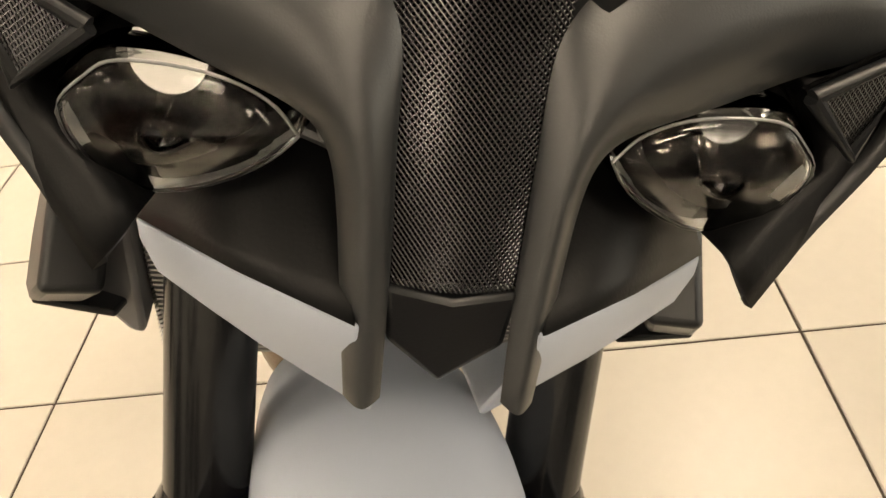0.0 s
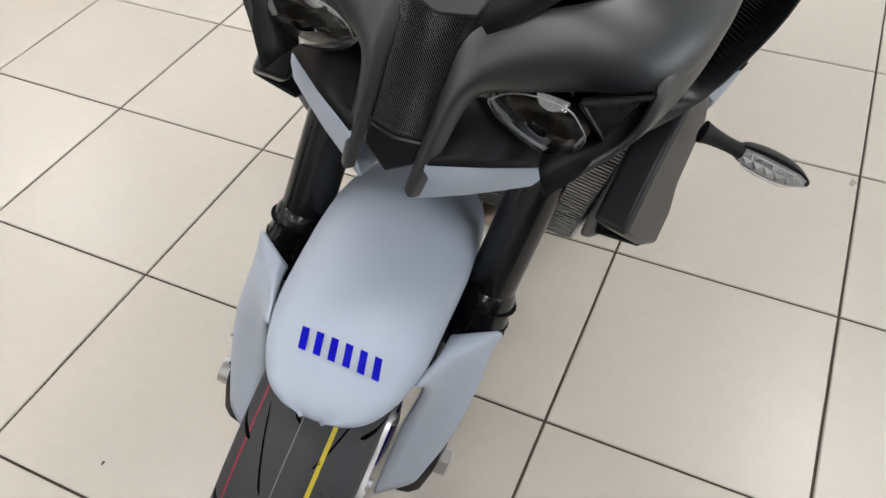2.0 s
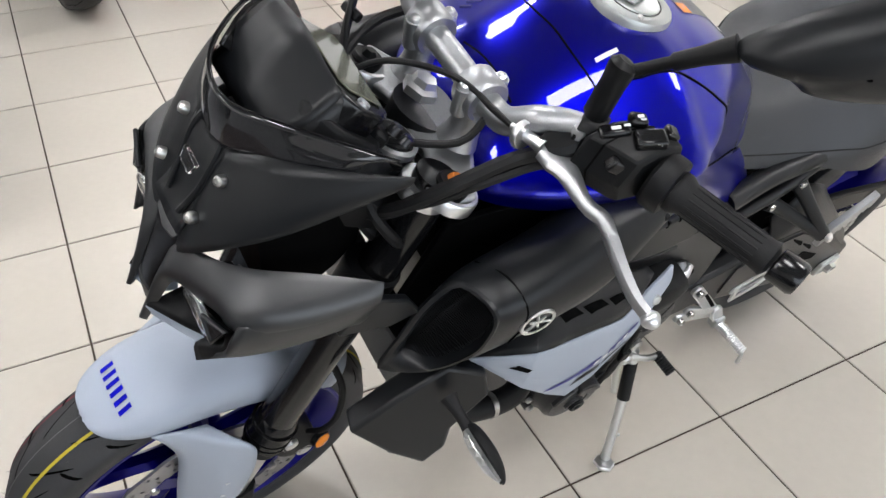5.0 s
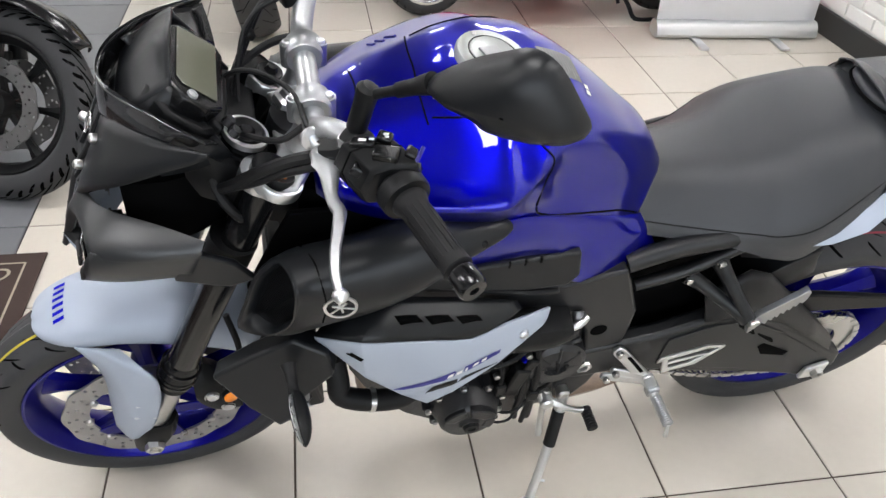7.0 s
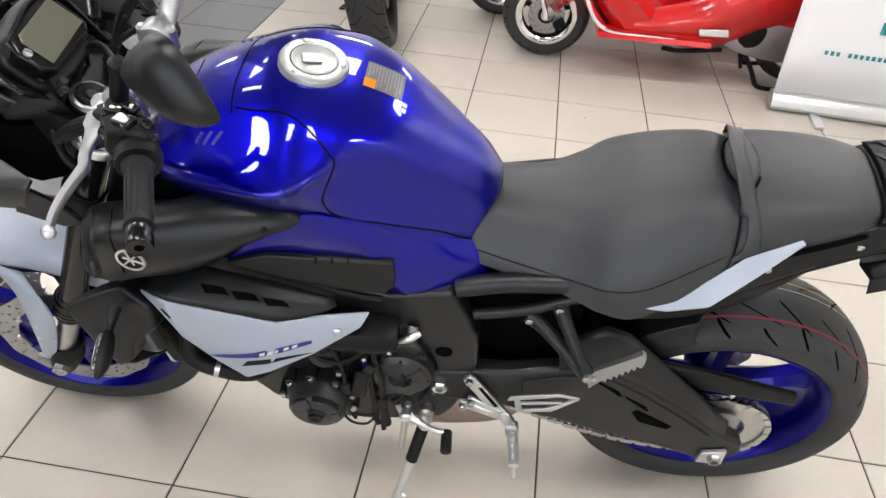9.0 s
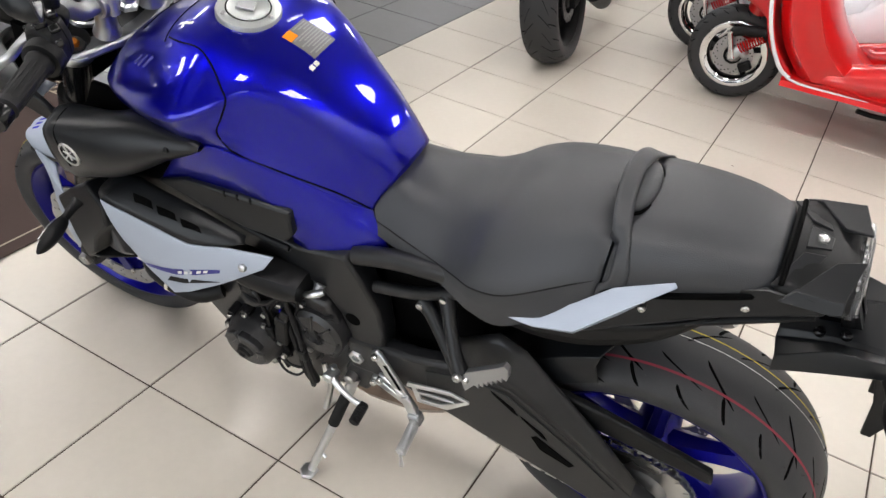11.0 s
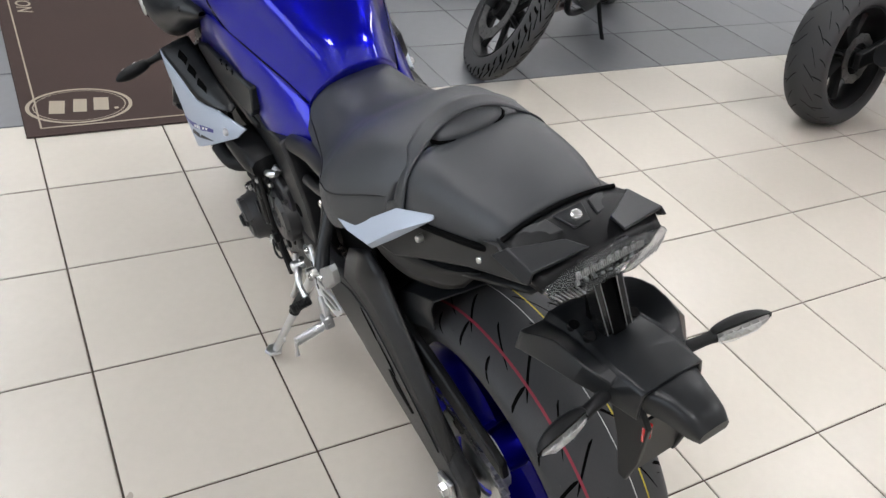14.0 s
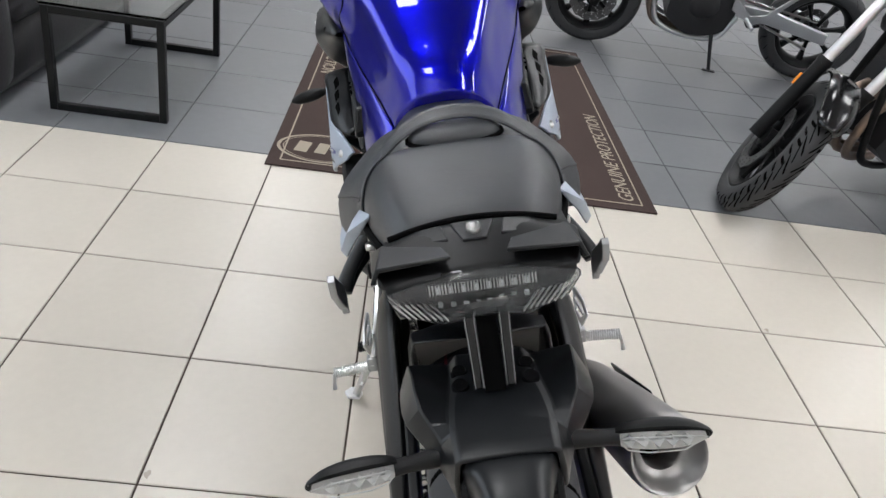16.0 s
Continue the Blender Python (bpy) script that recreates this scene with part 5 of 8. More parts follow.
    cap = part("filler_cap", lathe([(0.0, 0.007), (0.03, 0.007), (0.034, 0.009), (0.036, 0.007), (0.045, 0.008), (0.052, 0.006), (0.054, 0.002), (0.054, -0.012)], c, ax, 48), M_CAP, t, "round brushed aluminium filler cap")
    part("cap_flap", box(c + ax * 0.0095 + V(0.004, 0, 0), (0.03, 0.022, 0.003), turn(0, -9.8, 20)), M_CAST, cap, bevel=0.001)
    part("cap_groove", lathe([(0.034, 0.0078), (0.0375, 0.0078), (0.0375, 0.0068), (0.034, 0.0068)], c, ax, 48, closed=True), M_LAMPBACK, cap)
    u = V(1, 0, 0.17).normalized()
    for k in range(3):
        a = radians(60 + k * 120)
        bolt("bolt", c + u * (0.044 * math.cos(a)) + V(0, 0.044 * math.sin(a), 0) + ax * 0.007, ax, cap, 0.0045)
    # warning label with unreadable print, laid on the tank
    down = V(0.45, 0, -1)

    def laid(x0, x1, y0, y1, lift, k=6, bm=None):
        rows = [[onto(tree, V(x0 + (x1 - x0) * i / k - 0.09, y0 + (y1 - y0) * j / k, 1.24), down, lift) for j in range(k + 1)] for i in range(k + 1)]
        return grid(rows, bm=bm)
    lab = part("warning_label", laid(0.672, 0.742, -0.04, 0.022, 0.0008), M_LABEL, t, "black warning label with an orange symbol patch")
    part("label_patch", laid(0.722, 0.742, 0.002, 0.022, 0.0014, 3), M_ORANGE, lab)
    for k in range(11):
        x = 0.738 - k * 0.0058
        part("print_bar", laid(x, x - 0.0026, -0.036, (-0.002 if k < 3 else 0.018) - 0.007 * (k % 3), 0.0014, 4), M_GREYPAINT, lab)
    for y in (0.022, 0.034):
        part("label_dot", laid(0.66, 0.669, y, y + 0.009, 0.0012, 3), M_WHITE, lab)
    # seams between the front lobes and the knee panels, and the vents
    for s in (1, -1):
        line = [(0.923, 0.096, 1.047), (0.886, 0.105, 1.0515), (0.836, 0.109, 1.0513), (0.80, 0.126, 1.0385), (0.773, 0.146, 1.0223), (0.754, 0.1615, 1.0095), (0.768, 0.1674, 0.9756), (0.7754, 0.1768, 0.952), (0.771, 0.1701, 0.9212), (0.7556, 0.1651, 0.9044), (0.70, 0.1498, 0.881), (0.6457, 0.1301, 0.8563), (0.597, 0.1135, 0.8347), (0.5537, 0.0954, 0.8043)]
        part("tank_seam", tube([tree.find_nearest(V(x, s * y, z))[0] for x, y, z in line], 0.0017, 6), M_DARK, t)
        for p, q in (((0.9665, 0.1427, 1.0126), (0.9574, 0.125, 1.0246)), ((0.9515, 0.1447, 1.0152), (0.9394, 0.1277, 1.0279)), ((0.9794, 0.138, 1.0115), (0.9724, 0.1239, 1.0209))):
            part("tank_vent", tube([tree.find_nearest(V(p[0], s * p[1], p[2]))[0], tree.find_nearest(V(q[0], s * q[1], q[2]))[0]], 0.0028, 6, 1), M_STRIPE, t)
    for pts in ([(0.923, 0.096), (0.9265, 0.073), (0.9287, 0.038), (0.928, 0.0), (0.9287, -0.038), (0.9265, -0.073), (0.923, -0.096)], [(1.012, 0.055), (1.008, 0.02), (1.008, -0.02), (1.012, -0.055)]):
        part("tank_seam", tube([onto(tree, V(x, y, 1.3), V(0, 0, -1), -0.0003) for x, y in pts], 0.0015, 6), M_DARK, t)
    # a ceiling light's glint by the cap, painted as a plain white shape
    part("white_mark", laid(0.89, 0.915, 0.06, 0.066, 0.0008, 3), M_WHITE, t)


tank()


def side_covers():
    up = [(0.548, 0.097, 0.806), (0.59, 0.1125, 0.822), (0.64, 0.1295, 0.848), (0.70, 0.15, 0.876), (0.76, 0.168, 0.903), (0.81, 0.179, 0.913), (0.875, 0.182, 0.875), (0.935, 0.179, 0.80)]
    dn = [(0.511, 0.117, 0.747), (0.552, 0.137, 0.729), (0.61, 0.158, 0.712), (0.676, 0.164, 0.728), (0.70, 0.163, 0.79), (0.775, 0.171, 0.815), (0.86, 0.177, 0.805), (0.94, 0.177, 0.785)]
    md = [((a[0] + b[0]) / 2, (a[1] + b[1]) / 2 + 0.004, (a[2] + b[2]) / 2) for a, b in zip(up, dn)]
    both("tank_side_cover", patch([up, md, dn], 4, 2), M_BLUE, bike, "glossy blue lower tank cover", solid=0.008, sharp=50, bevel=0.002)
    ins = [(0.945, 0.192, 0.789), (0.875, 0.19, 0.819), (0.77, 0.181, 0.816), (0.672, 0.168, 0.807), (0.667, 0.178, 0.76), (0.684, 0.18, 0.738), (0.76, 0.186, 0.743), (0.85, 0.191, 0.763)]
    for o in both("tank_insert", plate(ins, 0.03, (0, -1, 0)), M_MATTE, bike, "matte black insert panel", bevel=0.005, seg=3):
        for k in range(3):
            x = 0.795 - k * 0.026
            part("insert_notch", box((x, (0.1815 - k * 0.0022) * (1 if o.name == "tank_insert" else -1), 0.812), (0.003, 0.004, 0.012)), M_DARK, o)
    # main frame spar
    fr = [(1.10, 0.165, 0.70), (1.06, 0.165, 0.745), (0.963, 0.165, 0.768), (0.85, 0.165, 0.756), (0.745, 0.165, 0.726), (0.68, 0.165, 0.715), (0.571, 0.165, 0.738), (0.548, 0.163, 0.687), (0.516, 0.162, 0.606), (0.512, 0.162, 0.53), (0.52, 0.162, 0.446), (0.549, 0.162, 0.35), (0.571, 0.162, 0.309),
          (0.612, 0.162, 0.311), (0.62, 0.162, 0.36), (0.598, 0.162, 0.42), (0.590, 0.162, 0.5), (0.605, 0.162, 0.56), (0.64, 0.162, 0.615), (0.70, 0.163, 0.655), (0.85, 0.164, 0.66), (1.0, 0.165, 0.66)]
    a, b = both("frame_spar", plate(fr, 0.05, (0, -1, 0)), M_FRAME, bike, "satin black aluminium frame spar", bevel=0.007, seg=3)
    for o, s in ((a, 1), (b, -1)):
        part("frame_hole", lathe([(0.0, -0.006), (0.012, -0.005), (0.0155, 0.0006), (0.0165, 0.0)], (0.577, s * 0.1625, 0.558), (0, s, 0), 20), M_DARK, o)
        part("pivot_nut", lathe([(0.0, 0.004), (0.009, 0.004), (0.0095, 0.01), (0.016, 0.01), (0.0175, 0.007), (0.0175, 0)], (0.579, s * 0.163, 0.438), (0, s, 0), 6), M_ALU, o, "bright swingarm pivot nut")
        part("pivot_washer", lathe([(0.0, 0.003), (0.023, 0.003), (0.024, 0)], (0.579, s * 0.1622, 0.438), (0, s, 0), 24), M_BLACK, o)
    rib = [(0.93, 0.178, 0.76), (0.85, 0.18, 0.745), (0.75, 0.177, 0.715), (0.69, 0.175, 0.708)]
    for s in (1, -1):
        part("frame_rib", tube([(x, s * y * 0.955, z) for x, y, z in rib], 0.006, 8), M_FRAME, bike)
    # silver lower panel
    top = [(1.095, 0.212, 0.72), (1.03, 0.2595, 0.761), (0.975, 0.256, 0.746), (0.915, 0.251, 0.73), (0.855, 0.2455, 0.713), (0.79, 0.222, 0.712), (0.708, 0.193, 0.70)]
    low = [(1.088, 0.214, 0.712), (1.02, 0.256, 0.655), (0.965, 0.264, 0.604), (0.918, 0.267, 0.565), (0.875, 0.264, 0.588), (0.80, 0.246, 0.632), (0.722, 0.212, 0.678)]
    mid = [((a[0] + b[0]) / 2, (a[1] + b[1]) / 2 + 0.003, (a[2] + b[2]) / 2) for a, b in zip(top, low)]
    bm = patch([top, mid, low], 3, 1)
    face = bvh_of(bm)
    a, b = both("side_panel", bm, M_SILVER, bike, "matte silver-grey side panel with a dark blue stripe", solid=0.006, sharp=30, bevel=0.0015)

    def on_face(x, z, s, lift):
        p = face.find_nearest(V(x, 0.26, z))[0]
        return V(p.x, s * (p.y + lift), p.z)

    def decal(pts, s, lift=0.0012, k=4):
        """A thin print laid on the panel, between two lines of points."""
        return grid([[on_face(p[0] + (q[0] - p[0]) * i / k, p[1] + (q[1] - p[1]) * i / k, s, lift) for i in range(k + 1)] for p, q in pts])
    for o, s in ((a, 1), (b, -1)):
        part("panel_stripe", decal((((0.978, 0.6205), (0.978, 0.621)), ((0.96, 0.6195), (0.965, 0.6275)), ((0.93, 0.623), (0.93, 0.634)), ((0.895, 0.628), (0.9, 0.641)), ((0.85, 0.643), (0.85, 0.657)), ((0.813, 0.656), (0.805, 0.67)), ((0.797, 0.664), (0.795, 0.672))), s), M_STRIPE, o, "dark blue stripe")
        for k in range(5):
            x = 0.89 - k * 0.0145
            w, z = (0.0045 if k == 2 else 0.0095), 0.6335 + k * 0.0049
            part("white_mark", decal((((x, z), (x - 0.002, z + 0.008)), ((x - w, z + w * 0.36), (x - w - 0.002, z + w * 0.36 + 0.008))), s, 0.002, 2), M_WHITE, o)
        part("panel_hole", decal((((0.924, 0.6), (0.912, 0.617)), ((0.88, 0.611), (0.88, 0.624)), ((0.8, 0.6395), (0.8, 0.6405))), s), M_BLACK, o)
        bolt("bolt", on_face(0.748, 0.692, s, 0.0015), (0, s, 0.35), o, 0.0085, M_ALU)
        part("panel_notch", decal((((1.062, 0.716), (1.05, 0.728)), ((1.03, 0.712), (1.025, 0.722))), s), M_DARK, o)
    # black slotted panel above it, sloping inward to the frame
    rim_out = [(1.095, 0.211, 0.722), (1.03, 0.2575, 0.763), (0.975, 0.254, 0.748), (0.915, 0.249, 0.732), (0.855, 0.2435, 0.716), (0.80, 0.222, 0.713), (0.762, 0.2, 0.717)]
    rim_mid = [(1.078, 0.203, 0.742), (1.012, 0.231, 0.777), (0.96, 0.228, 0.764), (0.905, 0.2265, 0.752), (0.852, 0.222, 0.741), (0.80, 0.208, 0.726), (0.765, 0.195, 0.72)]
    rim_in = [(1.06, 0.19, 0.757), (1.0, 0.194, 0.784), (0.945, 0.194, 0.774), (0.895, 0.193, 0.763), (0.85, 0.191, 0.752), (0.80, 0.188, 0.733), (0.768, 0.186, 0.722)]
    bm = patch([rim_out, rim_mid, rim_in], 3, 2)
    shelf = bvh_of(bm)
    a, b = both("slotted_panel", bm, M_MATTE, bike, "matte black panel with three slots", solid=0.005, sharp=40)
    for o, s in ((a, 1), (b, -1)):
        for k in range(3):
            x, z = 0.975 - k * 0.05, 0.762 - k * 0.009
            rows = []
            for dx, dy in ((0.0, 0.0), (-0.013, -0.001), (-0.026, -0.001), (-0.039, 0.0)):
                pts = []
                for e in (-0.0065, 0.0, 0.0065):
                    n = shelf.find_nearest(V(x + dx + e * 0.9, 0.227 + dy - e, z + e * 0.3))
                    p = n[0] + V(0, 0.5, 0.85) * 0.0012
                    pts.append(V(p.x, s * p.y, p.z))
                rows.append(pts)
            part("slot", grid(rows), M_DARK, o)
        part("hose_cover", skin([[V(x, s * (y + dy), z) for dy, z in ((-0.035, z0), (0.02, z0 + 0.004), (0.034, (z0 + z1) / 2), (0.024, z1), (-0.035, z1))] for x, y, z0, z1 in ((0.79, 0.19, 0.622, 0.65), (0.775, 0.195, 0.61, 0.66), (0.70, 0.19, 0.6, 0.658), (0.66, 0.18, 0.605, 0.65))], 3, 2), M_BLACK, bike)


side_covers()


def air_scoops():
    rim = [(1.205, 0.172, 0.708), (1.188, 0.174, 0.78), (1.168, 0.177, 0.845), (1.138, 0.184, 0.888), (1.12, 0.215, 0.896), (1.113, 0.246, 0.889), (1.116, 0.25, 0.85), (1.125, 0.242, 0.802), (1.158, 0.216, 0.744)]
    st = [rim,
          [(1.165, 0.165, 0.712), (1.145, 0.162, 0.785), (1.13, 0.166, 0.85), (1.108, 0.174, 0.893), (1.094, 0.213, 0.909), (1.085, 0.25, 0.899), (1.08, 0.2555, 0.86), (1.093, 0.243, 0.797), (1.125, 0.212, 0.738)],
          [(1.04, 0.15, 0.785), (1.03, 0.14, 0.82), (1.02, 0.148, 0.86), (1.015, 0.162, 0.9), (1.012, 0.2, 0.924), (1.01, 0.238, 0.914), (1.012, 0.2575, 0.868), (1.02, 0.238, 0.805), (1.03, 0.2, 0.782)],
          [(0.95, 0.15, 0.825), (0.95, 0.14, 0.85), (0.95, 0.142, 0.885), (0.95, 0.155, 0.922), (0.95, 0.19, 0.936), (0.95, 0.226, 0.926), (0.95, 0.25, 0.882), (0.95, 0.235, 0.84), (0.95, 0.2, 0.822)],
          [(0.88, 0.16, 0.872), (0.88, 0.15, 0.885), (0.88, 0.15, 0.905), (0.88, 0.162, 0.93), (0.88, 0.185, 0.937), (0.88, 0.21, 0.932), (0.88, 0.229, 0.905), (0.88, 0.216, 0.88), (0.88, 0.19, 0.868)],
          [(0.83, 0.175, 0.897), (0.83, 0.168, 0.903), (0.83, 0.168, 0.914), (0.83, 0.174, 0.926), (0.828, 0.186, 0.929), (0.828, 0.198, 0.926), (0.828, 0.208, 0.912), (0.83, 0.2, 0.9), (0.83, 0.188, 0.896)],
          [(0.812, 0.182, 0.908), (0.812, 0.18, 0.91), (0.812, 0.18, 0.914), (0.812, 0.182, 0.917), (0.811, 0.187, 0.918), (0.811, 0.192, 0.917), (0.811, 0.195, 0.912), (0.812, 0.192, 0.909), (0.812, 0.188, 0.908)]]
    secs = [crom(r, 3, closed=True) for r in st]
    cols = [crom(c, 4) for c in zip(*secs)]
    a, b = both("air_scoop", grid([list(r) for r in zip(*cols)], closed=True), M_MATTE, bike, "matte black air scoop with a round silver badge", sharp=45)
    for o, s in ((a, 1), (b, -1)):
        # rolled lip and a dark duct behind it
        mouth = crom([V(x, s * y, z) for x, y, z in rim], 3, closed=True)
        cc = sum(mouth, V(0, 0, 0)) / len(mouth)
        out = V(0.75, s * 0.66, 0.05)
        wide = [0.3 if i in (0, 1, 26) else 0.2 if i == 25 else 0.28 if i < 9 else 0.2 if i == 9 else 0.11 for i in range(len(mouth))]
        rows = [[cc + (p - cc) * (1 - w * k) + out * d for p, w in zip(mouth, wide)] for k, d in ((0.0, 0.0), (0.2, 0.004), (0.7, 0.004), (1.0, -0.001), (1.15, -0.012), (1.2, -0.02))]
        part("scoop_mouth", grid(rows, closed=True), M_MATTE, o, sharp=50)
        deep = [[cc + (p - cc) * k + V(-0.9, -s * 0.35, 0.1) * d for p in mouth] for k, d in ((0.88, 0.02), (0.8, 0.05), (0.62, 0.1), (0.3, 0.125), (0.02, 0.128))]
        part("mouth_duct", grid(deep, closed=True), M_BLACK, o, sharp=60)
        # fine upright wires across the mouth
        inner = [cc + (p - cc) * (1 - w * 1.1) + out * -0.013 for p, w in zip(mouth, wide)]
        bm = bmesh.new()
        for k in range(42):
            f = 0.4 + k * 9.8 / 41
            a0, b0 = inner[int(f)].lerp(inner[int(f) + 1], f % 1), inner[(27 - int(f)) % 27].lerp(inner[26 - int(f)], f % 1)
            rod(a0, b0, 0.0004, 4, bm)
        tagged(part("mouth_mesh", bm, M_BLACK, o), kind="stuff")
        # round badge with plain spokes
        bc, bn = V(1.059, s * 0.2545, 0.858), V(0.05, s * 0.99, 0.02).normalized()
        bd = part("badge", lathe([(0.0, 0.002), (0.019, 0.002), (0.0195, 0.0042), (0.023, 0.0042), (0.0235, 0.0)], bc, bn, 36), M_BLACK, o, "round silver badge")
        part("badge_ring", lathe([(0.0192, 0.0045), (0.0232, 0.0045), (0.0236, 0.001), (0.0192, 0.001)], bc, bn, 36, closed=True), M_ALU, bd)
        bm = bmesh.new()
        u = bn.orthogonal().normalized()
        w = bn.cross(u)
        for k in range(3):
            an = radians(90 + 120 * k)
            d = u * math.cos(an) + w * math.sin(an)
            rod(bc + bn * 0.0032 - d * 0.012, bc + bn * 0.0032 + d * 0.019, 0.0017, 6, bm)
        part("badge_spoke", bm, M_ALU, bd)
        part("scoop_seam", tube([V(1.083, s * 0.25, 0.815), V(1.078, s * 0.256, 0.86), V(1.082, s * 0.251, 0.897), V(1.09, s * 0.215, 0.91), V(1.105, s * 0.175, 0.895)], 0.0013, 6), M_DARK, o)
        # near-black sheet added as the shade between the scoop and the frame
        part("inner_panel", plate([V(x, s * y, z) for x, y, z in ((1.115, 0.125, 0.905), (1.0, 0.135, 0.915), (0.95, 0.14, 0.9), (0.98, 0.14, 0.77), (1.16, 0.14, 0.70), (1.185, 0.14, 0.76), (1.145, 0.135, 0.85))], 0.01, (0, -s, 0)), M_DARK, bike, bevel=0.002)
        bolt("bolt", (0.858, s * 0.2165, 0.914), (0, s, 0.2), o, 0.006, M_BLACK)
        # blade from the nose cowl to the scoop
        part("link_cowl", plate([V(x, s * y, z) for x, y, z in ((1.25, 0.187, 0.914), (1.192, 0.185, 0.878), (1.168, 0.18, 0.834), (1.205, 0.179, 0.822), (1.275, 0.182, 0.85))], 0.012, (0, -s, 0)), M_MATTE, bike, bevel=0.003)
        # radiator flank with slot and winker
    hc = [(1.255, 0.209, 0.630), (1.194, 0.211, 0.679), (1.127, 0.216, 0.725), (1.076, 0.236, 0.705), (1.068, 0.250, 0.663), (1.118, 0.253, 0.606), (1.126, 0.262, 0.570), (1.157, 0.262, 0.541), (1.203, 0.240, 0.574)]
    a, b = both("radiator_cover", plate(hc, 0.038, (-0.25, -1, -0.15)), M_MATTE, bike, "matte black angular radiator side cover", bevel=0.006, seg=3)
    for o, s in ((a, 1), (b, -1)):
        part("cover_flange", plate([V(x, s * y, z) for x, y, z in ((1.205, 0.236, 0.574), (1.185, 0.190, 0.545), (1.10, 0.193, 0.50), (1.128, 0.255, 0.548), (1.156, 0.256, 0.543))], 0.007, (0, 0, 1)), M_MATTE, o, bevel=0.002)
        indicator(V(1.135, s * 0.24, 0.695), V(1.122, s * 0.364, 0.677), V(1, s * 0.25, -0.1), "front_indicator")


def indicator(a, b, face, name):
    """A winker: stem, pod and clear lens. face: the way in which the lens looks."""
    d = (b - a).normalized()
    f = (face - d * face.dot(d)).normalized()
    u = d.cross(f).normalized()
    p0 = b - d * 0.085
    pod_rows, lens_rows = [], []
    for t, w, h in ((0.0, 0.004, 0.006), (0.006, 0.010, 0.011), (0.025, 0.014, 0.0145), (0.05, 0.0145, 0.015), (0.07, 0.011, 0.012), (0.083, 0.005, 0.006), (0.087, 0.001, 0.002)):
        c = p0 + d * t
        pod_rows.append([c + u * h, c + u * h * 0.75 - f * w * 0.8, c - f * w * 1.1, c - u * h * 0.75 - f * w * 0.8, c - u * h, c + f * w * 0.2 - u * h * 0.9, c + f * w * 0.25, c + f * w * 0.2 + u * h * 0.9])
        lens_rows.append([c + u * h * 0.82 + f * w * 0.2, c + f * w * 0.75 + u * h * 0.4, c + f * w * 0.85, c + f * w * 0.75 - u * h * 0.4, c - u * h * 0.82 + f * w * 0.2, c + f * w * 0.15])
    st = part(name, tube([a, a.lerp(p0, 0.3), p0.lerp(a, 0.15), p0 + d * 0.006], [0.0125, 0.0095, 0.0078, 0.009], 14, 3), M_RUBBER, bike, "black stalk indicator with a clear lens")
    part("pod", skin(pod_rows, 3, 2), M_BLACK, st, sharp=60)
    part("lens", skin(lens_rows, 3, 2), M_LENS, st, "clear indicator lens", sharp=70)
    part("lens_back", grid([[c0 + u * h * 0.78 + f * w * 0.28, c0 + f * w * 0.32, c0 - u * h * 0.78 + f * w * 0.28] for c0, w, h in [(p0 + d * t, w, h) for t, w, h in ((0.006, 0.010, 0.011), (0.025, 0.014, 0.0145), (0.05, 0.0145, 0.015), (0.07, 0.011, 0.012), (0.081, 0.005, 0.006))]]), M_CHIN, st)
    rim = [p0 + d * t + u * h + f * w for t, h, w in ((0.004, 0.0, 0.006), (0.012, 0.0095, 0.0085), (0.03, 0.0115, 0.0105), (0.062, 0.0105, 0.0095), (0.083, 0.0, 0.004), (0.062, -0.0105, 0.0095), (0.03, -0.0115, 0.0105), (0.012, -0.0095, 0.0085))]
    part("lens_rim", tube(rim + [rim[0]], 0.0007, 6, 1), M_CHIN, st, "bright edge round the lens")
    bm = bmesh.new()
    for k in range(5):
        q = p0 + d * (0.014 + k * 0.0125) + f * 0.0045
        for e in (1, -1):
            v = [bm.verts.new(q + a) for a in (d * -0.006, d * 0.006, u * e * 0.0085, d * 0.001 + u * e * 0.004 + f * 0.0035)]
            for i, j, m in ((0, 1, 3), (1, 2, 3), (2, 0, 3)):
                bm.faces.new((v[i], v[j], v[m]))
    part("lamp_reflector", bm, M_CHIN, st, "faceted bright reflectors", flat=True)
    return st


air_scoops()


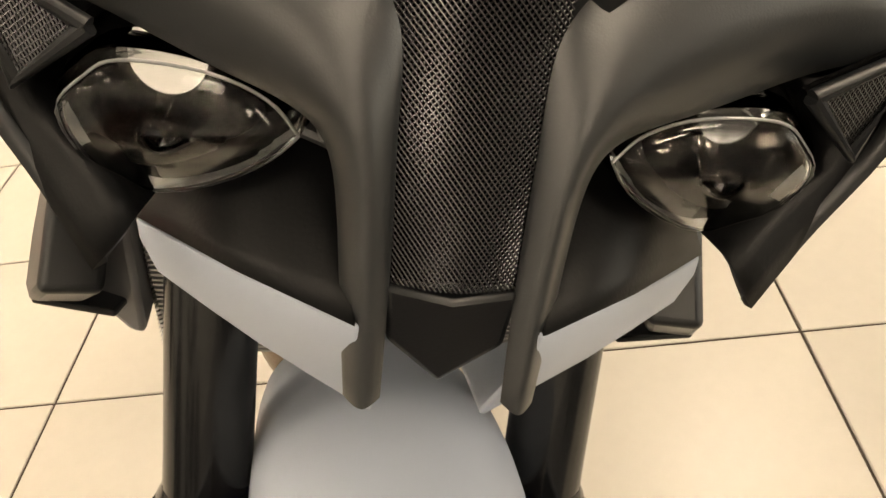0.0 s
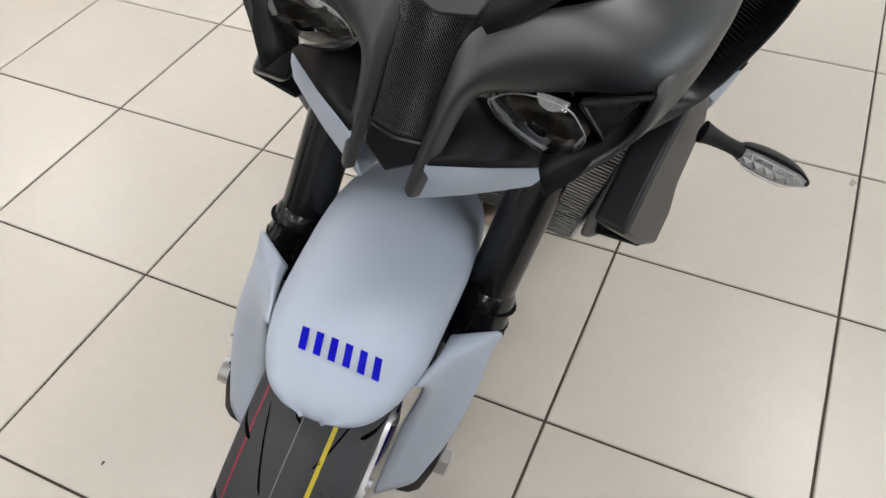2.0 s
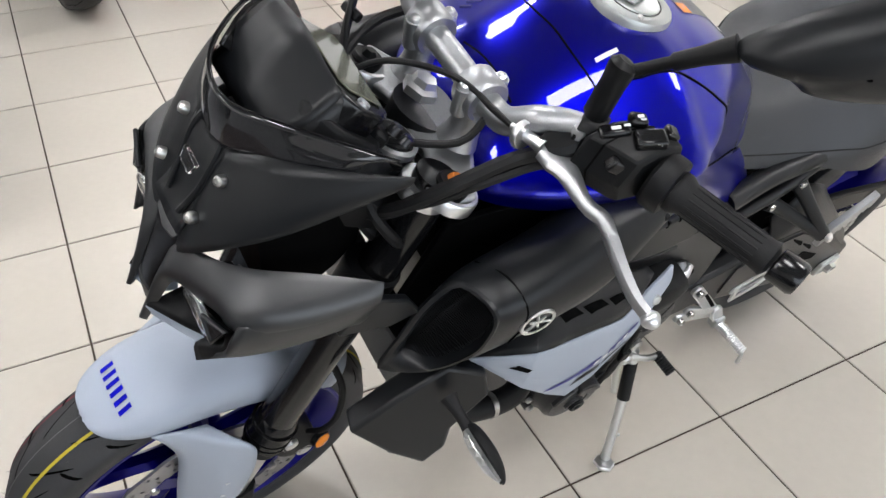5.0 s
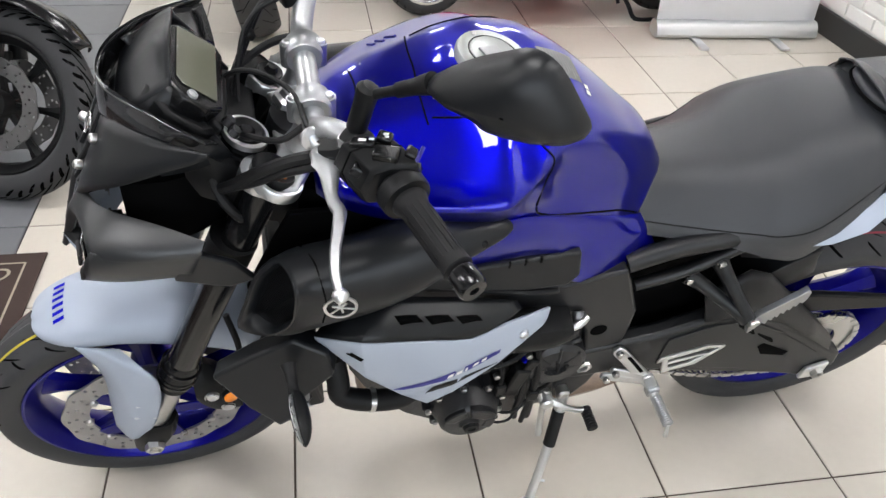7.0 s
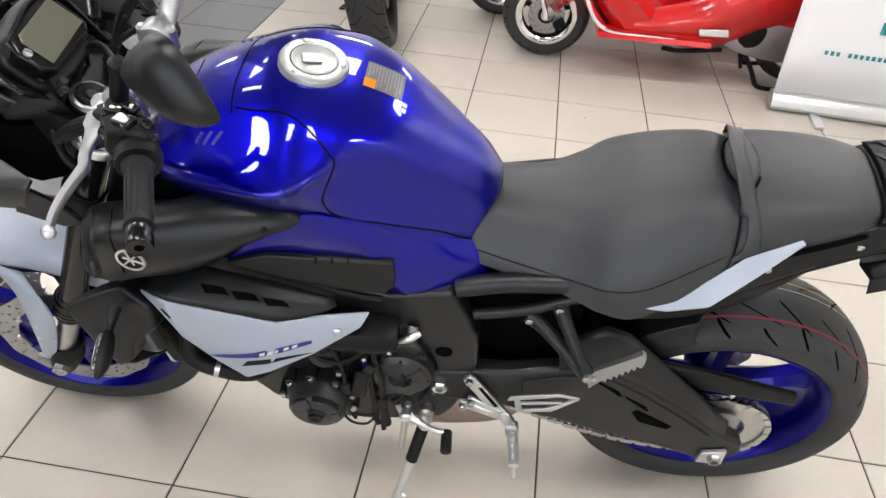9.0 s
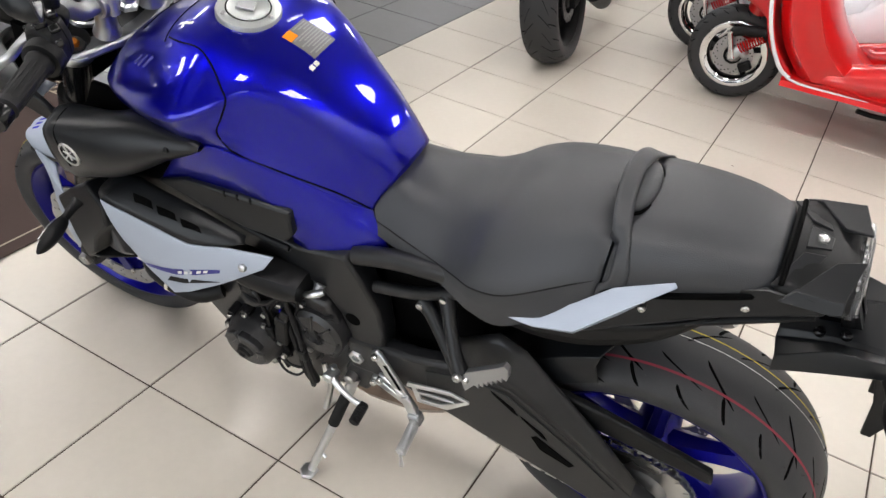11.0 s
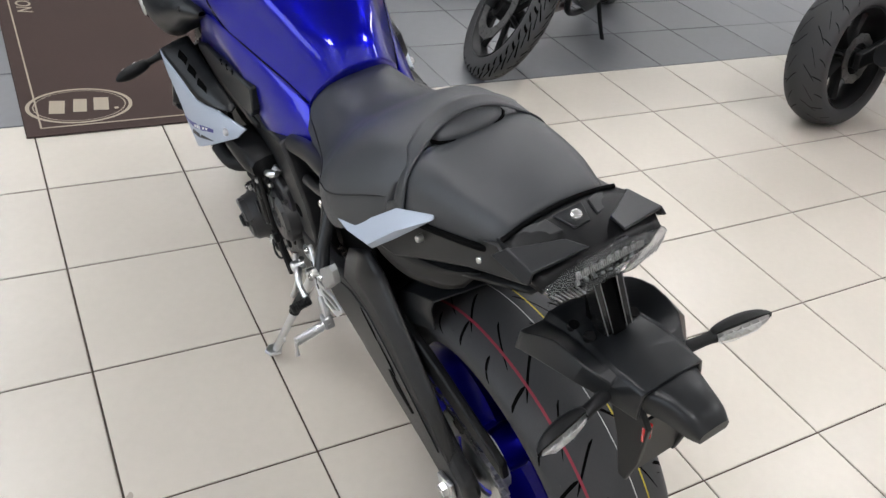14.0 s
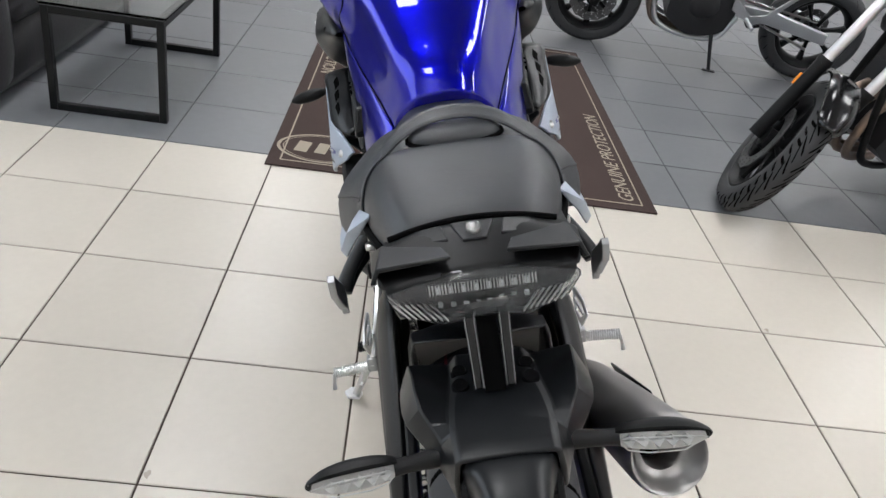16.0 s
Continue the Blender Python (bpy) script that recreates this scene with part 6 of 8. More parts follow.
def seats():
    S9 = [[(0.548, 0.0, 0.855), (0.548, 0.05, 0.848), (0.548, 0.08, 0.82), (0.548, 0.102, 0.79), (0.548, 0.112, 0.77)],
          [(0.48, 0.0, 0.852), (0.48, 0.055, 0.845), (0.48, 0.09, 0.817), (0.48, 0.118, 0.787), (0.48, 0.128, 0.765)],
          [(0.41, 0.0, 0.857), (0.41, 0.06, 0.852), (0.41, 0.102, 0.82), (0.41, 0.138, 0.788), (0.41, 0.15, 0.765)],
          [(0.36, 0.0, 0.872), (0.36, 0.07, 0.868), (0.36, 0.12, 0.836), (0.36, 0.16, 0.798), (0.36, 0.17, 0.76)],
          [(0.324, 0.0, 0.893), (0.324, 0.08, 0.888), (0.324, 0.135, 0.857), (0.324, 0.176, 0.808), (0.324, 0.182, 0.755)],
          [(0.267, 0.0, 0.925), (0.267, 0.085, 0.918), (0.267, 0.14, 0.876), (0.267, 0.178, 0.826), (0.267, 0.185, 0.755)],
          [(0.184, 0.0, 0.948), (0.184, 0.08, 0.94), (0.184, 0.122, 0.906), (0.184, 0.15, 0.866), (0.184, 0.162, 0.81)],
          [(0.142, 0.0, 0.945), (0.142, 0.078, 0.936), (0.142, 0.116, 0.904), (0.142, 0.134, 0.878), (0.142, 0.142, 0.845)]]
    bm = halves(S9, 5, 4)
    beds = [bvh_of(bm)]
    r = part("rider_seat", bm, M_SEAT, bike, "dark grey grained vinyl rider seat", sharp=80)
    for s in (1, -1):
        part("seat_seam", tube([(0.54, s * 0.103, 0.79), (0.48, s * 0.1185, 0.787), (0.41, s * 0.1385, 0.788), (0.36, s * 0.1605, 0.798), (0.324, s * 0.1765, 0.807), (0.267, s * 0.179, 0.824), (0.184, s * 0.151, 0.864), (0.15, s * 0.1355, 0.877)], 0.0013, 6), M_BLACK, r)
    P = [[(0.138, 0, 0.944), (0.138, 0.072, 0.937), (0.138, 0.108, 0.916), (0.138, 0.126, 0.888), (0.138, 0.132, 0.862)],
         [(0.12, 0, 0.956), (0.12, 0.076, 0.949), (0.12, 0.110, 0.928), (0.12, 0.126, 0.895), (0.12, 0.13, 0.866)],
         [(0.06, 0, 0.963), (0.06, 0.074, 0.957), (0.06, 0.104, 0.938), (0.06, 0.118, 0.908), (0.06, 0.12, 0.88)],
         [(0.0, 0, 0.966), (0.0, 0.07, 0.960), (0.0, 0.096, 0.943), (0.0, 0.106, 0.92), (0.0, 0.108, 0.898)],
         [(-0.045, 0, 0.964), (-0.045, 0.063, 0.958), (-0.045, 0.084, 0.944), (-0.045, 0.094, 0.926), (-0.045, 0.096, 0.91)],
         [(-0.072, 0, 0.957), (-0.072, 0.056, 0.952), (-0.072, 0.074, 0.941), (-0.072, 0.082, 0.928), (-0.072, 0.083, 0.916)],
         [(-0.08, 0, 0.94), (-0.08, 0.05, 0.938), (-0.08, 0.066, 0.932), (-0.08, 0.072, 0.926), (-0.08, 0.073, 0.92)]]
    bm = halves(P, 5, 4)
    beds.append(bvh_of(bm))
    part("pillion_seat", bm, M_SEAT, bike, "dark grey grained vinyl pillion seat", sharp=80)
    line = crom([(0.128, -0.143, 0.84), (0.122, -0.141, 0.865), (0.118, -0.133, 0.9), (0.128, -0.108, 0.935), (0.142, -0.058, 0.963), (0.149, 0.0, 0.9705), (0.142, 0.058, 0.963), (0.128, 0.108, 0.935), (0.118, 0.133, 0.9), (0.122, 0.141, 0.865), (0.128, 0.143, 0.84)], 6)
    st = []
    for p in line:
        row = []
        for dx in (-0.014, -0.007, 0.007, 0.014):
            near = min((b.find_nearest(p + V(dx, 0, 0)) for b in beds), key=lambda h: h[3])
            if abs(p.y) > 0.1:
                row.append(near[0] + V(0, p.y, max(0.0, p.z - 0.86)).normalized() * 0.0035)
            else:
                row.append(V(p.x + dx, p.y, max(p.z + 0.012 * (1 - (p.y / 0.1) ** 2) + dx * 0.25, near[0].z + 0.003)))
        st.append(row)
    part("seat_strap", grid(st), M_SEAT, bike, "black vinyl grab strap across the seat", solid=0.0025)
    pad = [[V(0.135 + r * 0.027 * math.cos(a), 0.058 * r * math.sin(a), 0.946 + z) for a in [2 * math.pi * k / 18 for k in range(18)]] for r, z in ((1.0, 0.0), (1.02, 0.01), (0.94, 0.018), (0.7, 0.023), (0.35, 0.0255), (0.02, 0.026))]
    part("seat_pad", skin(pad, 2, 1), M_SEAT, bike, "raised vinyl pad under the strap")
    # near-black tube paints the shade round the pad
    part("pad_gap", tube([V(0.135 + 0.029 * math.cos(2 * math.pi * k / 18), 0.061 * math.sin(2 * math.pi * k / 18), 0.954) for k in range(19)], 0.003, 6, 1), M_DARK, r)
    # near-black tubes paint the shade in the gap below and behind the pillion
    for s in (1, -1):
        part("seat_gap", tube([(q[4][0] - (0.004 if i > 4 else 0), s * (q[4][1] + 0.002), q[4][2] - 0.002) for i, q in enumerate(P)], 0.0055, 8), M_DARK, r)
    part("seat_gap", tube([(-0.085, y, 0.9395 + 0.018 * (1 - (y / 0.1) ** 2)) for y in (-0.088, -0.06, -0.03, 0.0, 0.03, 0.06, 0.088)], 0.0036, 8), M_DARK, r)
    # silver fins below the seat
    fin = [[(0.322, 0.178, 0.782), (0.22, 0.169, 0.793), (0.165, 0.153, 0.837), (0.12, 0.135, 0.876), (0.042, 0.115, 0.909)],
           [(0.322, 0.181, 0.777), (0.22, 0.183, 0.782), (0.157, 0.176, 0.797), (0.10, 0.155, 0.855), (0.036, 0.121, 0.906)],
           [(0.322, 0.178, 0.774), (0.22, 0.177, 0.772), (0.157, 0.17, 0.785), (0.10, 0.148, 0.84), (0.04, 0.117, 0.902)]]
    both("tail_fin", patch(fin, 1, 1), M_SILVER, bike, "matte silver-grey fin under the seat edge", solid=0.004, sharp=25, bevel=0.0012)
    und = [(0.30, 0.145, 0.765), (0.21, 0.14, 0.80), (0.13, 0.125, 0.87), (0.04, 0.108, 0.9), (-0.075, 0.086, 0.928), (-0.135, 0.104, 0.944), (-0.15, 0.1, 0.925), (-0.1, 0.1, 0.895), (-0.03, 0.108, 0.86), (0.06, 0.125, 0.81), (0.15, 0.14, 0.755), (0.24, 0.148, 0.735)]
    a, b = both("tail_side_panel", plate(und, 0.03, (0, -1, 0)), M_MATTE, bike, "matte black tail side panel", bevel=0.005)
    for o, s in ((a, 1), (b, -1)):
        bolt("bolt", (-0.056, s * 0.1035, 0.893), (-0.1, s, 0.1), o, 0.0075)
        bolt("bolt", (0.075, s * 0.1275, 0.845), (-0.1, s, 0.1), o, 0.006)


seats()


def tail():
    top = [[(-0.078, y, 0.935 + 0.018 * (1 - (y / 0.1) ** 2)) for y in (-0.09, -0.045, 0, 0.045, 0.09)],
           [(-0.105, y, 0.943 + 0.017 * (1 - (y / 0.1) ** 2)) for y in (-0.096, -0.048, 0, 0.048, 0.096)],
           [(-0.14, y, 0.945 + 0.012 * (1 - (y / 0.1) ** 2)) for y in (-0.1, -0.05, 0, 0.05, 0.1)],
           [(-0.174, y, 0.934 + 0.014 * (1 - (y / 0.1) ** 2)) for y in (-0.09, -0.05, 0, 0.05, 0.09)]]
    tc = part("tail_cowl", patch(top, 3, 3), M_BLACK, bike, "matte black tail cowl with a centre bolt", solid=0.02)
    bolt("bolt", (-0.118, 0.0, 0.964), (-0.15, 0, 1), tc, 0.0085)
    part("bolt_seat", plate([(-0.1, 0.022, 0.9625), (-0.1, -0.022, 0.9625), (-0.132, -0.012, 0.9605), (-0.132, 0.012, 0.9605)], 0.004, (0, 0, -1)), M_MATTE, tc, bevel=0.001)
    for s in (1, -1):
        # folded winglet: a sloping top and a steep outer face
        top_face = [(-0.104, 0.094, 0.949), (-0.142, 0.034, 0.962), (-0.177, 0.026, 0.972), (-0.163, 0.098, 0.959)]
        w = part("tail_winglet", plate([(x, s * y, z) for x, y, z in top_face], 0.005, (0, 0, -1)), M_MATTE, tc, "matte black folded tail winglet", bevel=0.0015)
        part("winglet_side", plate([(x, s * y, z) for x, y, z in ((-0.088, 0.108, 0.932), (-0.104, 0.0945, 0.9492), (-0.163, 0.0985, 0.9592), (-0.166, 0.106, 0.944), (-0.155, 0.105, 0.936))], 0.005, (0, -s, 0)), M_MATTE, w, bevel=0.0015)
        part("tail_step", plate([(x, s * y, z) for x, y, z in ((-0.072, 0.088, 0.935), (-0.1, 0.032, 0.958), (-0.128, 0.026, 0.957), (-0.108, 0.09, 0.94))], 0.004, (0, 0, 1)), M_MATTE, tc, bevel=0.0015)
    lo = [[(-0.18, y, z) for y, z in ((0.092, 0.936), (0.06, 0.945), (0.03, 0.95), (-0.03, 0.95), (-0.06, 0.945), (-0.094, 0.936), (-0.082, 0.916), (-0.045, 0.9), (0.0, 0.906), (0.045, 0.9), (0.082, 0.916))]]
    base = [Vector(p) for p in lo[0]]
    cc = sum(base, V(0, 0, 0)) / len(base)
    rows = [[cc + (p - cc) * k + V(dx, 0, dz) for p in base] for k, dx, dz in ((0.97, 0.022, -0.004), (1.0, 0.004, 0.0), (0.99, -0.002, -0.001), (0.92, -0.005, -0.002), (0.6, -0.007, -0.003), (0.04, -0.008, -0.003))]
    tl = part("tail_light", grid(rows, closed=True), M_TAILLENS, bike, "clear-lens LED tail light with ribbed edges", solid=0.002, sharp=35)
    part("light_back", grid([[cc + (p - cc) * k + V(dx, 0, 0) for p in base] for k, dx in ((0.96, 0.012), (0.9, 0.006), (0.02, 0.004))], closed=True), M_LAMPBACK, tl)
    bm = bmesh.new()
    for k in range(8):
        for z in (0.935, 0.92):
            box((-0.1775, -0.042 + k * 0.012, z), (0.003, 0.0045, 0.006), bm=bm)
    part("led", bm, M_CHIN, tl)
    bm = bmesh.new()
    for k in range(34):
        y = -0.05 + k * 0.1 / 33
        rod((-0.184, y, 0.946), (-0.187, y, 0.937), 0.0009, 4, bm)
    for s in (1, -1):
        for k in range(7):
            t = k / 6
            rod((-0.185, s * (0.086 - 0.035 * t), 0.931 - 0.004 * t), (-0.187, s * (0.072 - 0.036 * t), 0.914 - 0.008 * t), 0.001, 4, bm)
    part("lens_rib", bm, M_FINS, tl)
    # plate carrier
    ca = [[(-0.112, 0.0, 0.803), (-0.112, 0.036, 0.804), (-0.112, 0.045, 0.792), (-0.116, 0.085, 0.800), (-0.118, 0.097, 0.775)],
          [(-0.138, 0.0, 0.813), (-0.138, 0.036, 0.814), (-0.138, 0.045, 0.803), (-0.135, 0.088, 0.816), (-0.135, 0.099, 0.788)],
          [(-0.185, 0.0, 0.827), (-0.185, 0.038, 0.828), (-0.185, 0.046, 0.821), (-0.185, 0.081, 0.846), (-0.185, 0.098, 0.812)],
          [(-0.235, 0.0, 0.838), (-0.235, 0.042, 0.838), (-0.235, 0.05, 0.834), (-0.235, 0.075, 0.845), (-0.235, 0.091, 0.825)],
          [(-0.268, 0.0, 0.843), (-0.268, 0.043, 0.843), (-0.268, 0.049, 0.839), (-0.268, 0.058, 0.83), (-0.268, 0.066, 0.805)],
          [(-0.309, 0.0, 0.849), (-0.309, 0.041, 0.848), (-0.309, 0.047, 0.843), (-0.309, 0.05, 0.82), (-0.309, 0.05, 0.797)]]
    pc = part("plate_carrier", halves(ca, 2, 1, floor=False), M_MATTE, bike, "matte black rear mudguard and number plate carrier", solid=0.006, sharp=18, bevel=0.0025)
    for x, z in ((-0.165, 0.822), (-0.198, 0.8325)):
        for y in (0.034, -0.036):
            part("plug", lathe([(0, 0.003), (0.007, 0.003), (0.009, 0.0), (0.009, -0.004)], (x, y, z + 0.001), (-0.25, 0, 1), 16), M_GLOSSBLACK, pc)
    hood = [[(-0.306, 0, 0.844), (-0.306, 0.032, 0.841), (-0.305, 0.042, 0.830), (-0.304, 0.042, 0.807)],
            [(-0.335, 0, 0.848), (-0.335, 0.024, 0.846), (-0.335, 0.032, 0.834), (-0.335, 0.032, 0.812)],
            [(-0.365, 0, 0.844), (-0.365, 0.02, 0.842), (-0.365, 0.027, 0.830), (-0.365, 0.026, 0.812)],
            [(-0.38, 0, 0.832), (-0.38, 0.016, 0.831), (-0.38, 0.022, 0.824), (-0.38, 0.02, 0.814)]]
    part("plate_lamp", halves(hood, 3, 3), M_MATTE, pc, "black number plate lamp hood", sharp=45)
    for s in (1, -1):
        part("carrier_side", plate([V(x, s * 0.046, z) for x, z in ((-0.25, 0.80), (-0.304, 0.818), (-0.325, 0.79), (-0.315, 0.70), (-0.30, 0.64), (-0.285, 0.64), (-0.275, 0.72))], 0.008, (0, -s, 0)), M_BLACK, pc, bevel=0.002)
        part("small_reflector", box((-0.318, s * 0.04, 0.775), (0.006, 0.014, 0.03)), M_REDLENS, pc, "small red reflector", bevel=0.002)
        indicator(V(-0.262, s * 0.05, 0.808), V(-0.292, s * 0.182, 0.822), V(-1, -s * 0.05, -0.15), "rear_indicator")
        part("carrier_strut", plate([V(x, s * 0.0125, z) for x, z in ((-0.16, 0.908), (-0.184, 0.908), (-0.214, 0.84), (-0.188, 0.832))], 0.009, (0, s, 0)), M_GLOSSBLACK, pc, bevel=0.001)
        for y in (0.0125, 0.0215):
            part("strut_edge", tube([(-0.1845, s * y, 0.907), (-0.2145, s * y * 0.9, 0.841)], 0.0007, 6, 1), M_CLAMP, pc)
    # near-black block stands in for the shadow between the struts
    part("strut_core", plate([V(x, 0.01, z) for x, z in ((-0.15, 0.905), (-0.176, 0.905), (-0.215, 0.836), (-0.16, 0.82))], 0.02, (0, -1, 0)), M_DARK, pc)
    part("plate_back", plate([(-0.318, 0.04, 0.80), (-0.318, -0.04, 0.80), (-0.30, -0.045, 0.65), (-0.30, 0.045, 0.65)], 0.004), M_BLACK, pc)


tail()


# ---- engine, swing arm, stand, pegs, exhaust ----
def engine():
    blk = skin([[(x, y, z) for y, z in ((-w, z0 + 0.03), (-w * 0.6, z0), (w * 0.6, z0), (w, z0 + 0.03), (w, z1 - 0.03), (w * 0.8, z1), (-w * 0.8, z1), (-w, z1 - 0.03))] for x, w, z0, z1 in ((0.56, 0.11, 0.33, 0.56), (0.60, 0.15, 0.27, 0.62), (0.72, 0.16, 0.24, 0.66), (0.86, 0.165, 0.26, 0.66), (0.97, 0.16, 0.36, 0.68), (1.03, 0.14, 0.46, 0.66))], 2, 1)
    en = part("engine", blk, M_ENGINE, bike, "black four-cylinder engine with bolted covers", sharp=30)
    for s in (1, -1):
        cov = part("engine_cover", lathe([(0.0, 0.05), (0.018, 0.05), (0.02, 0.044), (0.048, 0.042), (0.056, 0.034), (0.058, 0.02), (0.064, 0.012), (0.067, 0.0), (0.067, -0.04)], (0.815, s * 0.19, 0.395), (0, s, 0.0), 40), M_ENGINE, en, "ribbed black engine cover")
        part("cover_plug", lathe([(0.0, 0.003), (0.007, 0.003), (0.008, 0.006), (0.014, 0.006), (0.016, 0)], (0.814, s * 0.2405, 0.396), (0, s, 0.0), 24), M_BLACK, cov)
        for k in range(9):
            a = 2 * math.pi * k / 9
            bolt("bolt", (0.815 + 0.072 * math.cos(a), s * 0.2, 0.395 + 0.072 * math.sin(a)), (0, s, 0), cov, 0.0065, M_STEEL)
            part("bolt_boss", lathe([(0.0105, 0.0), (0.0105, -0.03)], (0.815 + 0.072 * math.cos(a), s * 0.197, 0.395 + 0.072 * math.sin(a)), (0, s, 0), 14), M_ENGINE, cov)
        for a0, a1, r0, r1, dy in ((20, 75, 0.03, 0.054, 0.046), (85, 150, 0.03, 0.056, 0.05), (165, 215, 0.028, 0.05, 0.045)):
            rows = [[V(0.815 + r * math.cos(radians(a)), s * (0.19 + dy), 0.395 + r * math.sin(radians(a))) for a in (a0, (a0 * 2 + a1) / 3, (a0 + a1 * 2) / 3, a1)] for r in (r0, r1)]
            part("cover_step", plate(rows[0] + rows[1][::-1], 0.02, (0, -s, 0)), M_ENGINE, cov, bevel=0.003)
        sp = part("sprocket_cover", plate([V(x, s * 0.175, z) for x, z in ((0.70, 0.60), (0.625, 0.585), (0.605, 0.53), (0.61, 0.45), (0.63, 0.40), (0.70, 0.40), (0.735, 0.47), (0.735, 0.55))], 0.04, (0, -s, 0)), M_ENGINE, en, bevel=0.008)
        bm = bmesh.new()
        for p, q in (((0.665, 0.41), (0.67, 0.52)), ((0.67, 0.52), (0.615, 0.56)), ((0.67, 0.52), (0.725, 0.56)), ((0.64, 0.42), (0.62, 0.5)), ((0.7, 0.42), (0.725, 0.48))):
            tube([(p[0], s * 0.176, p[1]), (q[0], s * 0.176, q[1])], 0.005, 8, 1, bm)
        part("cover_rib", bm, M_ENGINE, sp)
        for x, z in ((0.745, 0.60), (0.73, 0.42), (0.76, 0.5), (0.91, 0.56), (0.93, 0.46), (0.76, 0.57), (0.88, 0.58), (0.70, 0.385)):
            bolt("bolt", (x, s * 0.168, z), (0, s, 0), en, 0.007, M_STEEL)
    # actuator arm, hoses and cables on the left
    part("clutch_arm", tube([(0.622, 0.176, 0.631), (0.638, 0.185, 0.626), (0.656, 0.188, 0.618), (0.676, 0.185, 0.611)], [0.0065, 0.0085, 0.006, 0.004], 10), M_ALU, bike, "bright clutch actuator arm")
    part("clutch_boss", tube([(0.636, 0.165, 0.634), (0.638, 0.184, 0.618)], [0.011, 0.009], 12, 1), M_CLAMP, bike)
    part("clutch_end", tube([(0.676, 0.185, 0.611), (0.68, 0.186, 0.585), (0.69, 0.186, 0.55), (0.715, 0.188, 0.5)], [0.006, 0.005, 0.0035, 0.0035], 8), M_RUBBER, bike)
    # harness, connectors and covers between the frame and the engine
    for path, r in (([(0.80, 0.178, 0.6), (0.775, 0.195, 0.56), (0.76, 0.2, 0.5), (0.76, 0.2, 0.4), (0.745, 0.196, 0.33)], 0.0045),
                    ([(0.774, 0.195, 0.345), (0.75, 0.204, 0.325), (0.72, 0.202, 0.322), (0.702, 0.19, 0.34)], 0.0028),
                    ([(0.70, 0.18, 0.64), (0.705, 0.195, 0.58), (0.69, 0.2, 0.49), (0.688, 0.2, 0.4), (0.687, 0.195, 0.295)], 0.0055),
                    ([(0.84, 0.175, 0.56), (0.80, 0.195, 0.535), (0.75, 0.198, 0.55), (0.71, 0.19, 0.6)], 0.006),
                    ([(0.68, 0.18, 0.55), (0.65, 0.19, 0.5), (0.65, 0.188, 0.43), (0.67, 0.182, 0.39)], 0.004)):
        part("harness", tube(path, r, 8), M_RUBBER, bike)
    for x, y, z, ry in ((0.758, 0.203, 0.46, 5), (0.712, 0.2, 0.535, -20), (0.80, 0.19, 0.57, 35), (0.688, 0.203, 0.42, 0)):
        part("connector", box((x, y, z), (0.02, 0.014, 0.03), turn(0, ry, 0)), M_BLACK, bike, bevel=0.003)
    part("starter_cover", lathe([(0.0, 0.03), (0.022, 0.03), (0.028, 0.024), (0.03, 0.0)], (0.8, 0.165, 0.53), (0, 1, 0.1), 28), M_ENGINE, en)
    part("clutch_housing", lathe([(0.0, 0.012), (0.02, 0.012), (0.024, 0.02), (0.05, 0.018), (0.06, 0.01), (0.064, -0.02)], (0.655, 0.176, 0.495), (0, 1, 0.05), 36), M_ENGINE, en, "ribbed black sprocket housing", sharp=25)
    for k in range(8):
        a = 2 * math.pi * k / 8
        part("housing_rib", tube([(0.655 + 0.02 * math.cos(a), 0.195, 0.495 + 0.02 * math.sin(a)), (0.655 + 0.056 * math.cos(a), 0.19, 0.495 + 0.056 * math.sin(a))], 0.003, 6, 1), M_ENGINE, en)
    for p in ((0.677, 0.185, 0.569), (0.72, 0.2, 0.56), (0.735, 0.19, 0.62), (0.70, 0.182, 0.36), (0.695, 0.17, 0.63), (0.77, 0.2, 0.5)):
        bolt("bolt", p, (0, 1, 0.1), bike, 0.0065, M_STEEL)
    part("sensor_box", box((0.74, 0.185, 0.6), (0.07, 0.03, 0.035), turn(0, 15, 0)), M_BLACK, bike, bevel=0.005)
    part("sensor_box", box((0.73, 0.195, 0.475), (0.03, 0.025, 0.09), turn(0, -10, 0)), M_BLACK, bike, bevel=0.005)
    part("clutch_pull", tube([(0.708, 0.177, 0.593), (0.75, 0.185, 0.53), (0.76, 0.19, 0.5), (0.75, 0.19, 0.42), (0.74, 0.185, 0.36)], 0.0045, 8), M_RUBBER, bike)
    part("breather_hose", tube([(0.72, 0.17, 0.55), (0.715, 0.19, 0.5), (0.705, 0.195, 0.42), (0.705, 0.19, 0.34), (0.70, 0.185, 0.30)], 0.007, 8), M_RUBBER, bike)
    part("breather_hose", tube([(0.69, 0.17, 0.52), (0.69, 0.195, 0.46), (0.685, 0.198, 0.38), (0.68, 0.192, 0.315)], [0.006, 0.007, 0.008, 0.0095], 8), M_RUBBER, bike)
    part("hose_tag", tube([(0.724, 0.193, 0.54), (0.712, 0.197, 0.528)], 0.0065, 8, 1), M_PRINT, bike)
    part("wire_loop", tube([(0.76, 0.185, 0.40), (0.745, 0.2, 0.36), (0.71, 0.2, 0.355), (0.69, 0.19, 0.375)], 0.003, 8), M_RUBBER, bike)
